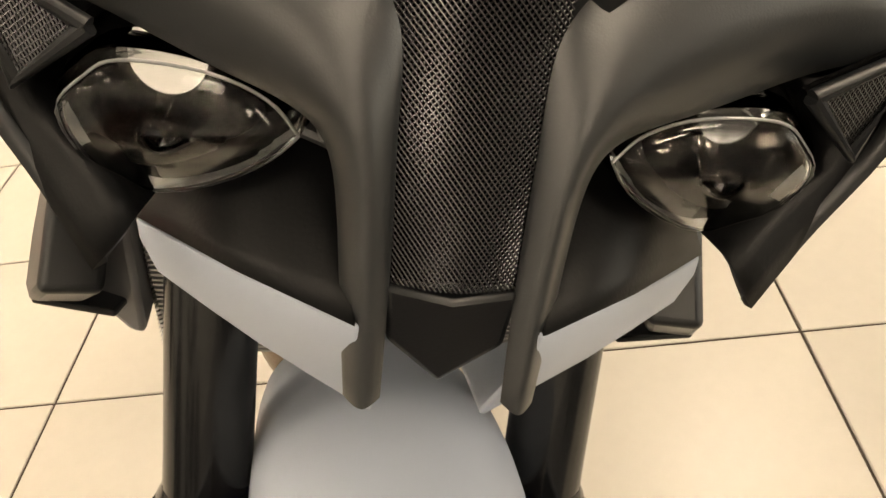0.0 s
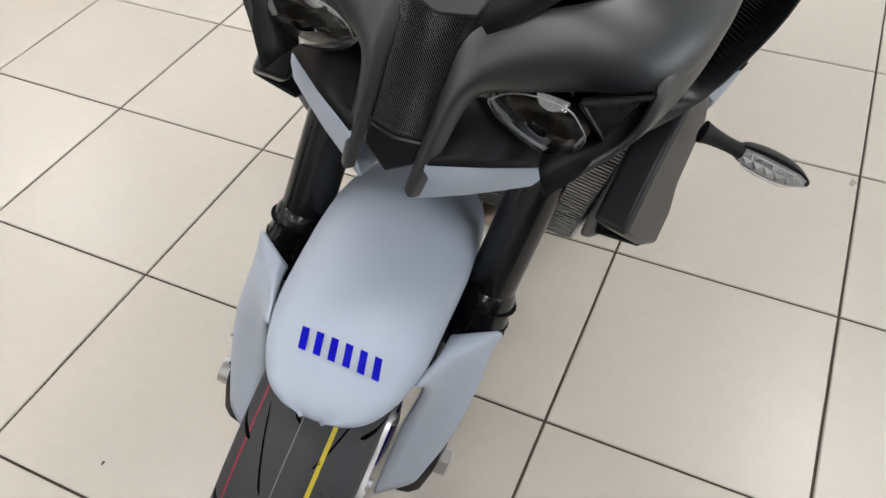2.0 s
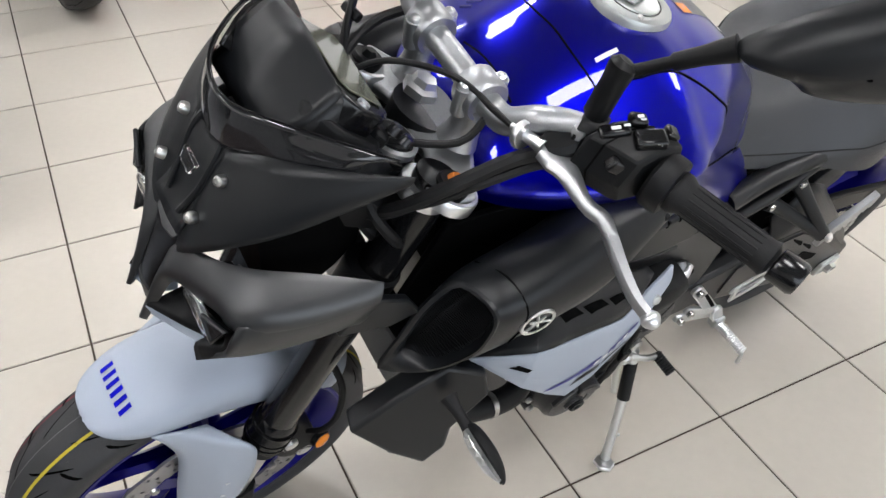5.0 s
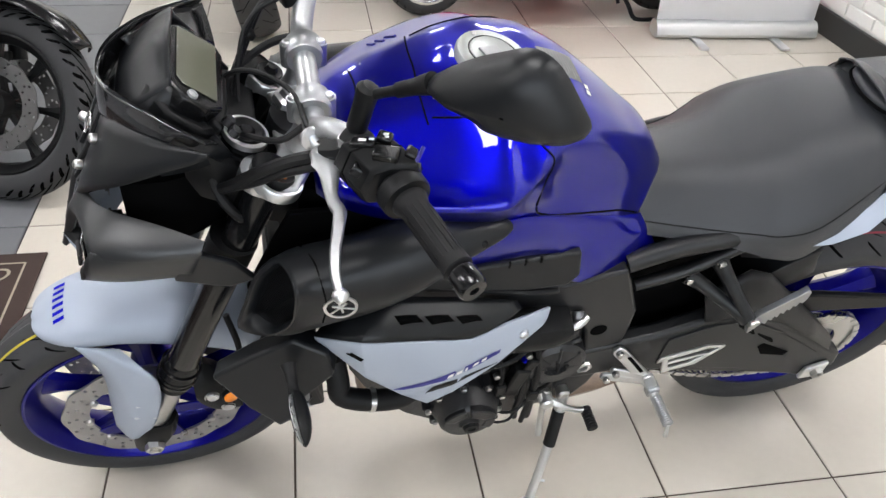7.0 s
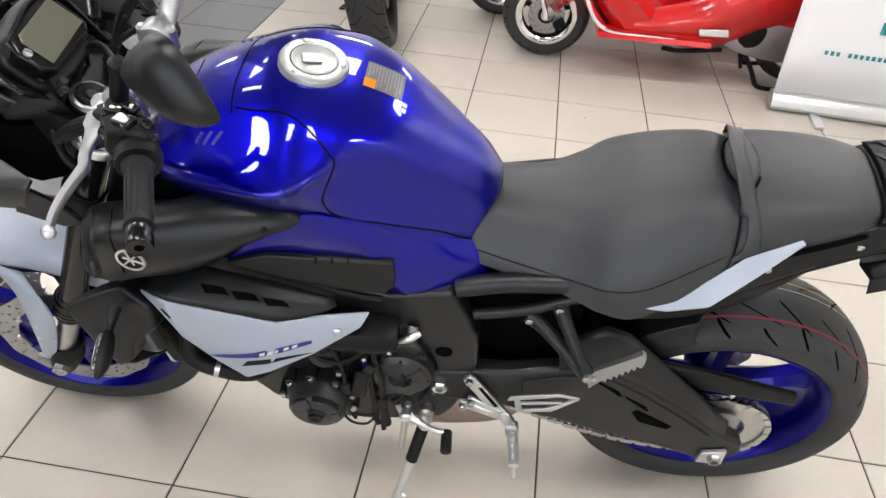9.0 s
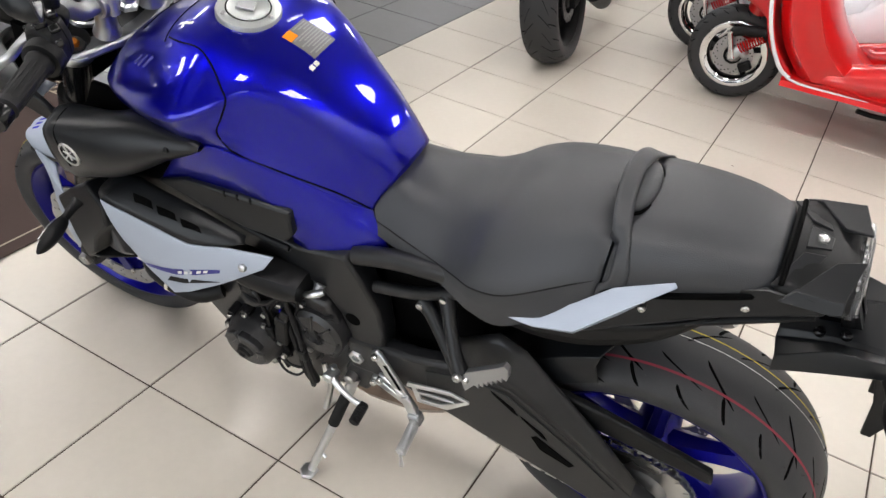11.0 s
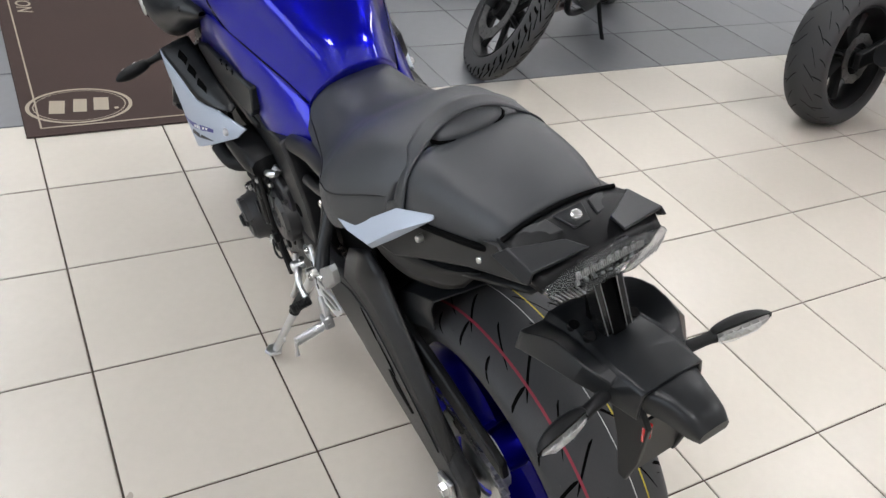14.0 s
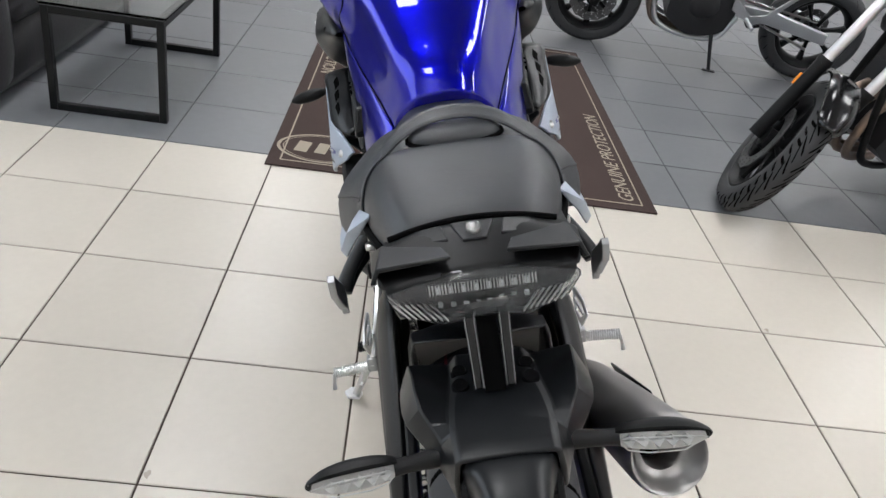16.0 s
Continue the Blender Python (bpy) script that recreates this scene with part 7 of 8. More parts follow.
    for s in (1, -1):
        part("coolant_hose", tube([(1.06, s * 0.16, 0.56), (1.055, s * 0.185, 0.53), (1.05, s * 0.2, 0.505), (1.0, s * 0.208, 0.49), (0.94, s * 0.2, 0.475), (0.9, s * 0.17, 0.48)], 0.02, 16), M_RUBBER, bike, "thick black coolant hose")
        part("hose_clamp", tube([(1.004, s * 0.2075, 0.491), (0.995, s * 0.2075, 0.489)], 0.0218, 18, 1), M_STEEL, bike)
    for k in range(4):
        y = -0.105 + 0.07 * k
        part("header_pipe", tube([(0.94, y, 0.52), (0.99, y, 0.45), (0.99, y * 0.9, 0.34), (0.95, y * 0.7, 0.25), (0.88, y * 0.45, 0.2), (0.7, y * 0.35, 0.2)], 0.0185, 14), M_HEAT, bike, "heat-tinted exhaust header pipe")
    part("collector", skin([[(x, y * w, z + dz * h) for y, dz in ((-1, 0), (-0.7, 0.8), (0, 1), (0.7, 0.8), (1, 0), (0.7, -0.8), (0, -1), (-0.7, -0.8))] for x, z, w, h in ((0.72, 0.21, 0.06, 0.04), (0.64, 0.22, 0.12, 0.06), (0.52, 0.25, 0.13, 0.075), (0.42, 0.28, 0.12, 0.06), (0.36, 0.31, 0.07, 0.04))], 3, 2), M_HEAT, bike, "heat-tinted exhaust collector box")
    # radiator
    rad = part("radiator", plate([(1.154, 0.195, 0.69), (1.154, -0.195, 0.69), (1.107, -0.18, 0.44), (1.107, 0.18, 0.44)], 0.03, (-1, 0, 0.2)), M_BLACK, bike, "black finned radiator", bevel=0.006)
    for k in range(40):
        t = (k + 1) / 41
        part("radiator_fin", box((1.158 - 0.047 * t, 0, 0.69 - 0.25 * t), (0.006, 0.365 - 0.02 * t, 0.0028), turn(0, 10, 0)), M_FINS, rad)
    for s in (1, -1):
        part("radiator_tank", plate([(1.170, s * 0.181, 0.69), (1.166, s * 0.218, 0.675), (1.150, s * 0.218, 0.53), (1.148, s * 0.193, 0.494), (1.148, s * 0.181, 0.492)], 0.045, (-1, 0, 0.1)), M_LABEL, rad, "grey plastic radiator end tank", bevel=0.005)
    zig = bmesh.new()
    for k in range(40):
        rows = []
        for i in range(73):
            y = -0.18 + i * 0.005
            t = (k + (0.15 if i % 2 else 0.85)) / 41 + 0.015
            rows.append([V(1.158 - 0.047 * t, y, 0.69 - 0.25 * t), V(1.146 - 0.047 * t, y, 0.688 - 0.25 * t)])
        grid(rows, bm=zig)
    tagged(part("fin_zigzag", zig, M_FINS, rad, flat=True), kind="stuff")
    # near-black block added as the shade behind the lamps
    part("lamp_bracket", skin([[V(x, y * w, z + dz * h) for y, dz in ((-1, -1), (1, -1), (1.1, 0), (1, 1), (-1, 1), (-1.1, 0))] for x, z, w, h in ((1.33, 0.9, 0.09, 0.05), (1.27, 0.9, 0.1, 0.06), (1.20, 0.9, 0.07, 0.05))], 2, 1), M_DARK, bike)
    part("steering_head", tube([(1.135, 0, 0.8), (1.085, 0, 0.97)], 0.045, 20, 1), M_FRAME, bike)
    # air box space filled with a near-black block, painted as shade
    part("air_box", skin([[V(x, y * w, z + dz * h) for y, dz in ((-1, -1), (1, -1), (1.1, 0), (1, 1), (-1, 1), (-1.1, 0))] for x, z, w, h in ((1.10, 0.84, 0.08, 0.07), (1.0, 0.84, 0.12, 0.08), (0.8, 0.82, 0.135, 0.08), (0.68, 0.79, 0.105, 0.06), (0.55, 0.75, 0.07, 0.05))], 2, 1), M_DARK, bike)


engine()


def rear():
    sw = [(0.60, 0.49), (0.45, 0.515), (0.34, 0.555), (0.25, 0.555), (0.17, 0.505), (0.09, 0.445), (-0.01, 0.368), (-0.045, 0.345), (-0.055, 0.30), (-0.03, 0.272), (0.02, 0.262), (0.12, 0.298), (0.26, 0.335), (0.36, 0.365), (0.48, 0.40), (0.60, 0.39)]
    for s in (1, -1):
        arm = part("swing_arm", plate([(x, s * 0.167, z) for x, z in sw], 0.036, (0, -s, 0)), M_FRAME, bike, "satin black boxed swing arm", bevel=0.01, seg=3)
        part("arm_panel", plate([V(x, s * 0.1675, z) for x, z in ((0.42, 0.5), (0.33, 0.535), (0.26, 0.535), (0.18, 0.487), (0.1, 0.427), (0.03, 0.37), (0.05, 0.345), (0.15, 0.335), (0.3, 0.37), (0.42, 0.415))], 0.0025, (0, s, 0)), M_FRAME, arm, bevel=0.002)
        part("arm_slot", plate([V(x, s * 0.1702, z) for x, z in ((0.2, 0.432), (0.19, 0.442), (0.112, 0.395), (0.12, 0.382), (0.18, 0.4))], 0.0012, (0, s, 0)), M_DARK, arm)
        rows = [[(0.37, 0.14, 0.6), (0.29, 0.131, 0.652), (0.24, 0.131, 0.632), (0.16, 0.135, 0.555), (0.08, 0.14, 0.48), (0.0, 0.15, 0.4)],
                [(0.365, 0.155, 0.575), (0.29, 0.152, 0.612), (0.245, 0.152, 0.597), (0.165, 0.155, 0.533), (0.085, 0.158, 0.463), (0.0, 0.16, 0.387)],
                [(0.36, 0.166, 0.545), (0.29, 0.168, 0.556), (0.25, 0.168, 0.552), (0.17, 0.168, 0.502), (0.09, 0.168, 0.442), (0.0, 0.167, 0.37)]]
        part("arm_shoulder", patch([[(x, s * y, z) for x, y, z in r] for r in rows], 2, 1), M_FRAME, arm, solid=0.006, sharp=60)
        for x, z in ((0.19, 0.468), (0.25, 0.51)):
            part("arm_rib", plate([V(x + a, s * 0.1702, z + b) for a, b in ((0.03, 0.012), (0.035, 0.02), (-0.01, -0.008), (-0.02, -0.024), (-0.012, -0.022))], 0.0015, (0, s, 0)), M_DARK, arm)
        part("chain_adjuster", plate([V(x, s * 0.1685, z) for x, z in ((0.032, 0.272), (0.03, 0.312), (-0.018, 0.33), (-0.022, 0.275))], 0.01, (0, s, 0)), M_ALU, arm, "bright chain adjuster block", bevel=0.002)
        part("axle_nut", lathe([(0, 0.004), (0.007, 0.004), (0.0075, 0.0), (0.009, 0.012), (0.014, 0.012), (0.016, 0)], (0.0, s * 0.177, 0.298), (0, s, 0), 6), M_STEEL, arm)
        part("arm_brace", plate([V(x, s * 0.128, z) for x, z in ((0.33, 0.55), (0.20, 0.545), (0.08, 0.53), (-0.112, 0.485), (-0.119, 0.45), (0.06, 0.47), (0.2, 0.48))], 0.016, (0, -s, 0)), M_BLACK, bike, bevel=0.004)
        # heel plates and pegs
        def bar(name, a, b, w0, w1, th, parent, label=""):
            a, b = V(a[0], s * a[1], a[2]), V(b[0], s * b[1], b[2])
            d = (b - a).normalized()
            u = d.cross(V(0, 1, 0)).normalized()
            out = [a - d * w0 * 0.7 + u * w0 * 0.6, a + u * w0, b + u * w1, b + d * w1 * 0.7 + u * w1 * 0.6, b + d * w1 * 0.7 - u * w1 * 0.6, b - u * w1, a - u * w0, a - d * w0 * 0.7 - u * w0 * 0.6]
            return part(name, plate(out, th, (0, s, 0)), M_ALU, parent, label, bevel=0.002)
        hp = bar("foot_bracket", (0.523, 0.17, 0.494), (0.436, 0.194, 0.392), 0.0125, 0.0135, 0.009, bike, "forged aluminium footrest bracket")
        bar("bracket_arm", (0.53, 0.176, 0.41), (0.447, 0.193, 0.402), 0.012, 0.009, 0.008, hp)
        bar("bracket_arm", (0.515, 0.176, 0.428), (0.462, 0.19, 0.42), 0.01, 0.008, 0.008, hp)
        bar("bracket_arm", (0.449, 0.194, 0.418), (0.425, 0.2, 0.372), 0.012, 0.0115, 0.01, hp)
        part("bracket_slot", plate([V(x, s * y, z) for x, y, z in ((0.505, 0.1842, 0.48), (0.498, 0.1842, 0.483), (0.462, 0.1942, 0.437), (0.468, 0.1942, 0.433))], 0.001, (0, s, 0)), M_DARK, hp)
        for p in ((0.523, 0.174, 0.494), (0.53, 0.18, 0.41), (0.515, 0.18, 0.428)):
            bolt("bolt", (p[0], s * (p[1] + 0.011), p[2]), (0, s, 0.1), hp, 0.0075)
        hg = part("heel_guard", plate([V(x, s * 0.195, z) for x, z in ((0.447, 0.47), (0.443, 0.486), (0.353, 0.514), (0.315, 0.507), (0.317, 0.5), (0.352, 0.504), (0.435, 0.474))], 0.0045, (0, s, 0)), M_ALU, hp, "slotted aluminium heel guard", bevel=0.001)
        part("guard_bar", plate([V(x, s * 0.195, z) for x, z in ((0.435, 0.474), (0.425, 0.43), (0.36, 0.448), (0.345, 0.466), (0.315, 0.502), (0.318, 0.507), (0.358, 0.47), (0.375, 0.456), (0.415, 0.444), (0.425, 0.478))], 0.0045, (0, s, 0)), M_ALU, hg, bevel=0.001)
        part("guard_bar", plate([V(x, s * 0.195, z) for x, z in ((0.43, 0.466), (0.346, 0.487), (0.343, 0.481), (0.428, 0.458))], 0.0045, (0, s, 0)), M_ALU, hg, bevel=0.001)
        peg = part("foot_peg", tube([(0.43, s * 0.2, 0.372), (0.425, s * 0.22, 0.37), (0.42, s * 0.282, 0.368)], [0.0105, 0.0098, 0.009], 12, 2), M_ALU, bike, "ribbed aluminium rider foot peg")
        part("peg_clevis", box((0.428, s * 0.204, 0.376), (0.026, 0.022, 0.03), turn(0, 10, 0)), M_CAST, peg, bevel=0.004)
        bm = bmesh.new()
        for k in range(14):
            a = V(0.4245, s * 0.222, 0.37).lerp(V(0.42, s * 0.28, 0.368), k / 13)
            lathe([(0.0085, -0.0012), (0.0118, 0.0), (0.0085, 0.0012)], a, V(-0.0045, s * 0.058, -0.002).normalized(), 12, bm=bm)
        part("peg_rib", bm, M_ALU, peg)
        part("peg_feeler", tube([(0.42, s * 0.281, 0.366), (0.418, s * 0.285, 0.35), (0.416, s * 0.287, 0.332)], [0.004, 0.0035, 0.005], 8), M_ALU, peg)
        # pillion bracket
        pb = part("pillion_bracket", tube([(0.433, s * 0.138, 0.672), (0.405, s * 0.155, 0.66), (0.36, s * 0.19, 0.638), (0.326, s * 0.212, 0.62)], [0.0165, 0.0135, 0.012, 0.0155], 12), M_MATTE, bike, "black pillion footrest bracket")
        part("bracket_arm", tube([(0.386, s * 0.138, 0.712), (0.372, s * 0.16, 0.69), (0.345, s * 0.195, 0.65), (0.326, s * 0.212, 0.62)], [0.0165, 0.0135, 0.012, 0.0155], 12), M_MATTE, pb)
        for p in ((0.433, 0.146, 0.672), (0.386, 0.146, 0.712), (0.325, 0.221, 0.624)):
            bolt("bolt", (p[0], s * (p[1] + 0.008), p[2]), (0, s, 0.1), pb, 0.008)
        a, b = V(0.322, s * 0.216, 0.618), V(0.244, s * 0.213, 0.688)
        out = [(0.313, 0.58), (0.322, 0.61), (0.312, 0.638), (0.256, 0.69), (0.245, 0.703), (0.237, 0.695), (0.236, 0.676)]
        for k in range(7):
            q = V(0.243, 0, 0.668).lerp(V(0.292, 0, 0.612), k / 6)
            out += [(q.x - 0.004, q.z - 0.006), (q.x + 0.004, q.z - 0.001)]
        pp = part("pillion_peg", plate([V(x, s * 0.22, z) for x, z in out], 0.012, (0, -s, 0)), M_CAST, bike, "folded aluminium pillion foot peg with a serrated edge", bevel=0.0012)
        bolt("bolt", (0.311, s * 0.2225, 0.618), (0, s, 0), pp, 0.006)
        # sub frame rails
        part("subframe_rail", tube([(0.565, s * 0.14, 0.728), (0.48, s * 0.136, 0.752), (0.384, s * 0.14, 0.772), (0.30, s * 0.135, 0.78), (0.1, s * 0.1, 0.85), (-0.06, s * 0.08, 0.9)], 0.0185, 12), M_FRAME, bike, "black tubular subframe rail")
        part("subframe_rail", tube([(0.53, s * 0.14, 0.66), (0.45, s * 0.14, 0.685), (0.39, s * 0.138, 0.715), (0.30, s * 0.13, 0.76)], 0.012, 12), M_FRAME, bike)
    # tyre hugger
    st = []
    for a, hw, lag in ((8, 0.112, 0), (24, 0.116, 0), (42, 0.113, 0), (56, 0.108, 2), (68, 0.104, 5), (76, 0.1, 9)):
        row = []
        for y, r, k in ((0, 0.36, 0), (hw * 0.6, 0.358, 0.3), (hw * 0.97, 0.35, 0.7), (hw * 1.03, 0.33, 0.9), (hw * 1.05, 0.29, 1.0)):
            c, s = math.cos(radians(a - lag * k)), math.sin(radians(a - lag * k))
            row.append(RA + V(r * c, y, r * s))
        st.append(row)
    part("hugger", halves(st, 3, 1, floor=False), M_MATTE, bike, "black plastic rear tyre hugger", solid=0.004, sharp=30, bevel=0.002)
    un = [[(0.32, 0.115, 0.68), (0.25, 0.12, 0.675), (0.16, 0.115, 0.69), (0.07, 0.1, 0.73), (0.02, 0.088, 0.77)],
          [(0.33, 0.118, 0.74), (0.25, 0.122, 0.735), (0.16, 0.117, 0.75), (0.05, 0.1, 0.79), (-0.03, 0.086, 0.84)]]
    both("undertray_side", patch(un, 3, 3), M_BLACK, bike, solid=0.004)
    part("undertray", patch([[(0.4, y, 0.72) for y in (-0.12, 0, 0.12)], [(0.2, y, 0.74) for y in (-0.12, 0, 0.12)], [(0.05, y, 0.79) for y in (-0.1, 0, 0.1)], [(-0.14, y, 0.9) for y in (-0.085, 0, 0.085)]], 3, 3), M_BLACK, bike, solid=0.006)
    part("shock", tube([(0.47, 0.0, 0.42), (0.44, 0.0, 0.66)], 0.04, 16, 1), M_BLACK, bike)
    # near-black block under the seat, shade painted into the hollow
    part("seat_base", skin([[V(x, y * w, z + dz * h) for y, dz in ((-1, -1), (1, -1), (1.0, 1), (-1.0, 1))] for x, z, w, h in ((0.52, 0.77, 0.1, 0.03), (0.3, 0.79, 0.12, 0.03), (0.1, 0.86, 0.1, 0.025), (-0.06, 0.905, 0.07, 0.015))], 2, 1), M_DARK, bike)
    # near-black block added to fill the frame's inside with shade
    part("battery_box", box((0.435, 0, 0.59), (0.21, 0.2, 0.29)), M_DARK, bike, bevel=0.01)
    # gear pedal
    gp = part("gear_pedal", tube([(0.64, 0.185, 0.352), (0.61, 0.2, 0.345), (0.58, 0.204, 0.328), (0.557, 0.203, 0.322)], [0.011, 0.007, 0.0065, 0.007], 12), M_ALU, bike, "aluminium gear pedal with a rubber tip")
    part("pedal_rubber", tube([(0.556, 0.199, 0.321), (0.555, 0.22, 0.3205), (0.553, 0.246, 0.32)], 0.0105, 14, 1), M_RUBBER, gp)
    bm = bmesh.new()
    for k in range(8):
        lathe([(0.0108, -0.001), (0.0122, 0), (0.0108, 0.001)], V(0.5555, 0.203, 0.321).lerp(V(0.5535, 0.243, 0.32), k / 7), V(-0.002, 0.04, -0.001).normalized(), 14, bm=bm)
    part("rubber_rib", bm, M_RUBBER, gp)
    part("pedal_boss", lathe([(0, 0.01), (0.01, 0.01), (0.014, 0.006), (0.015, -0.02)], (0.642, 0.19, 0.352), (0, 1, 0), 18), M_ALU, gp)
    part("shift_rod", tube([(0.66, 0.178, 0.375), (0.655, 0.183, 0.36), (0.648, 0.19, 0.352)], 0.006, 8), M_STEEL, gp)
    part("brake_pedal", tube([(0.56, -0.19, 0.36), (0.62, -0.205, 0.34), (0.67, -0.215, 0.33)], 0.007, 10), M_ALU, bike)
    # side stand
    ss = part("side_stand", tube([(0.598, 0.165, 0.345), (0.605, 0.19, 0.305), (0.63, 0.24, 0.212), (0.66, 0.292, 0.104)], [0.014, 0.0115, 0.0095, 0.0095], 12), M_ALU, bike, "bright metal side stand, folded down")
    part("stand_sleeve", tube([(0.606, 0.19, 0.307), (0.6235, 0.229, 0.236)], 0.013, 14, 1), M_RUBBER, ss, "black rubber sleeve on the stand")
    part("stand_foot", plate([V(0.646, 0.287, 0.092), V(0.648, 0.314, 0.0985), V(0.668, 0.322, 0.1005), V(0.685, 0.308, 0.0965), V(0.684, 0.286, 0.0912), V(0.665, 0.279, 0.09)], 0.009, (0, -0.26, 0.96)), M_ALU, ss, bevel=0.003)
    part("stand_peg", tube([(0.65, 0.265, 0.155), (0.628, 0.272, 0.15)], 0.0035, 8, 1), M_ALU, ss)
    part("stand_pivot", lathe([(0, 0.012), (0.008, 0.012), (0.013, 0.008), (0.014, -0.03)], (0.602, 0.17, 0.35), (0, 1, 0), 16), M_STEEL, ss)
    part("stand_spring", tube([(0.64, 0.172, 0.37), (0.645, 0.195, 0.3), (0.648, 0.215, 0.26)], 0.007, 10), M_STEEL, ss)
    # silencer on the right
    ax = V(-0.3, -0.045, 0.13).normalized()
    c0 = V(0.29, -0.175, 0.385)
    u = ax.cross(V(0, 1, 0)).normalized()
    w = V(0, 1, 0)
    rows = []
    for t, r in ((0.0, 0.026), (0.02, 0.04), (0.06, 0.046), (0.14, 0.05), (0.26, 0.054), (0.35, 0.056), (0.374, 0.0555), (0.381, 0.052), (0.379, 0.048), (0.36, 0.042), (0.352, 0.031), (0.351, 0.0285), (0.345, 0.027), (0.3, 0.026)):
        c = c0 + ax * t
        k = 1.04
        rows.append([c + u * (r * k * math.cos(2 * math.pi * i / 28)) + w * (r * math.sin(2 * math.pi * i / 28)) for i in range(28)])
    ex = part("silencer", grid(rows, closed=True), M_SILENCER, bike, "short brushed-metal exhaust silencer", sharp=50)
    # near-black disc stands in for the shade deep in the outlet
    part("silencer_core", lathe([(0.0, 0.305), (0.0265, 0.307)], c0, ax, 20), M_DARK, ex)
    part("heat_shield", grid([[c0 + ax * t + u * (0.061 * math.cos(a)) + w * (0.059 * math.sin(a)) for a in [radians(d) for d in range(-120, 121, 12)]] for t in (0.03, 0.2)]), M_BLACK, ex, "black heat shield band", solid=0.003)
    part("link_pipe", tube([(0.38, -0.05, 0.30), (0.36, -0.13, 0.35), (0.32, -0.17, 0.375), c0 + ax * 0.02], 0.026, 16), M_HEAT, ex)


rear()


# ---- other vehicles and furniture ----
def simple_motorcycle(name, m, label, base=1.4, front=0.31, rear=0.31, fw=0.12, rw=0.17, body=None, frame_mat=None, knobby=False, rim_mat=None, stan=None, plate_on=False, steer=0.0):
    """A parked motorcycle, as far as it comes into view: wheels, fork, engine, frame, tank, seat, stand."""
    b = empty(name, m, label, "motorcycle", "other parked motorcycles")
    body, fm, rim_mat = body or M_GLOSSBLACK, frame_mat or M_BLACK, rim_mat or M_BLACK
    fa, ra = V(base, 0, front), V(0, 0, rear)
    sip = 22 if knobby else 12
    w1 = wheel("front_wheel", fa, front, fw, front - 0.085, 7, (), sip, b, "black front wheel with a treaded tyre", None, rim_mat, 0.0075 if knobby else 0.0028, 0.016)
    w2 = wheel("rear_wheel", ra, rear, rw, rear - 0.09, 7, (), sip, b, "black rear wheel with a treaded tyre", None, rim_mat, 0.0075 if knobby else 0.0028, 0.016)
    for s in (1, -1):
        disc(fa, 0.145, 0.095, s * 0.062, w1, 36, 3, M_DULLDISC)
        lo, hi = V(base - 0.01, s * 0.1, front), V(base - 0.3, s * 0.1, front + 0.68)
        leg = part("fork_leg", rod(lo.lerp(hi, -0.03), lo.lerp(hi, 0.45), 0.028, 18), M_BLACK, b, "black fork slider with a chrome stanchion")
        part("stanchion", rod(lo.lerp(hi, 0.44), hi, 0.0215, 16), stan or M_ALU, leg)
        part("slider_cap", rod(lo.lerp(hi, 0.43), lo.lerp(hi, 0.46), 0.031, 18), M_RUBBER, leg)
        part("reflector", box(lo.lerp(hi, 0.3) + V(-0.01, s * 0.03, 0), (0.022, 0.008, 0.05), turn(0, -24, 0)), M_ORANGE, leg, "amber reflector", bevel=0.003)
        part("caliper", box(lo + V(-0.07, -s * 0.02, 0.1), (0.05, 0.05, 0.1), turn(0, -20, 0)), M_BLACK, leg, bevel=0.008)
    disc(ra, 0.11, 0.07, -0.075, w2, 30, 3, M_DULLDISC)
    st = []
    for a, hw in ((52, 0.03), (58, 0.055), (75, 0.07), (100, 0.072), (125, 0.07)):
        c, s = math.cos(radians(a)), math.sin(radians(a))
        st.append([fa + V(r * c, y, r * s) for y, r in ((0, front + 0.04), (hw * 0.6, front + 0.036), (hw, front + 0.012))])
    part("front_mudguard", halves(st, 3, 4, floor=False), M_GLOSSBLACK, b, "gloss black front mudguard", solid=0.004)
    e = part("engine", skin([[(x, y, z) for y, z in ((-w, z0), (w, z0), (w * 1.15, (z0 + z1) / 2), (w, z1), (-w, z1), (-w * 1.15, (z0 + z1) / 2))] for x, w, z0, z1 in ((0.5, 0.1, 0.3, 0.55), (0.6, 0.15, 0.24, 0.62), (0.78, 0.16, 0.22, 0.64), (0.92, 0.13, 0.3, 0.6))], 2, 1), M_ENGINE, b, "black engine with a round side cover", sharp=30)
    for s in (1, -1):
        part("engine_cover", lathe([(0, 0.045), (0.03, 0.045), (0.06, 0.035), (0.085, 0.02), (0.095, 0.0), (0.095, -0.03)], (0.72, s * 0.16, 0.42), (0, s, 0), 28), M_ENGINE, e)
        for k in range(7):
            bolt("bolt", (0.72 + 0.1 * math.cos(k * 0.9), s * 0.165, 0.42 + 0.1 * math.sin(k * 0.9)), (0, s, 0), e, 0.008)
        part("frame_rail", tube([(base - 0.33, s * 0.03, front + 0.6), (0.95, s * 0.13, 0.72), (0.6, s * 0.16, 0.62), (0.5, s * 0.14, 0.42)], 0.024, 12), fm, b)
        part("cradle", tube([(base - 0.36, s * 0.03, front + 0.5), (1.0, s * 0.1, 0.36), (0.9, s * 0.12, 0.22), (0.6, s * 0.12, 0.2), (0.5, s * 0.12, 0.36)], 0.016, 10), fm, b)
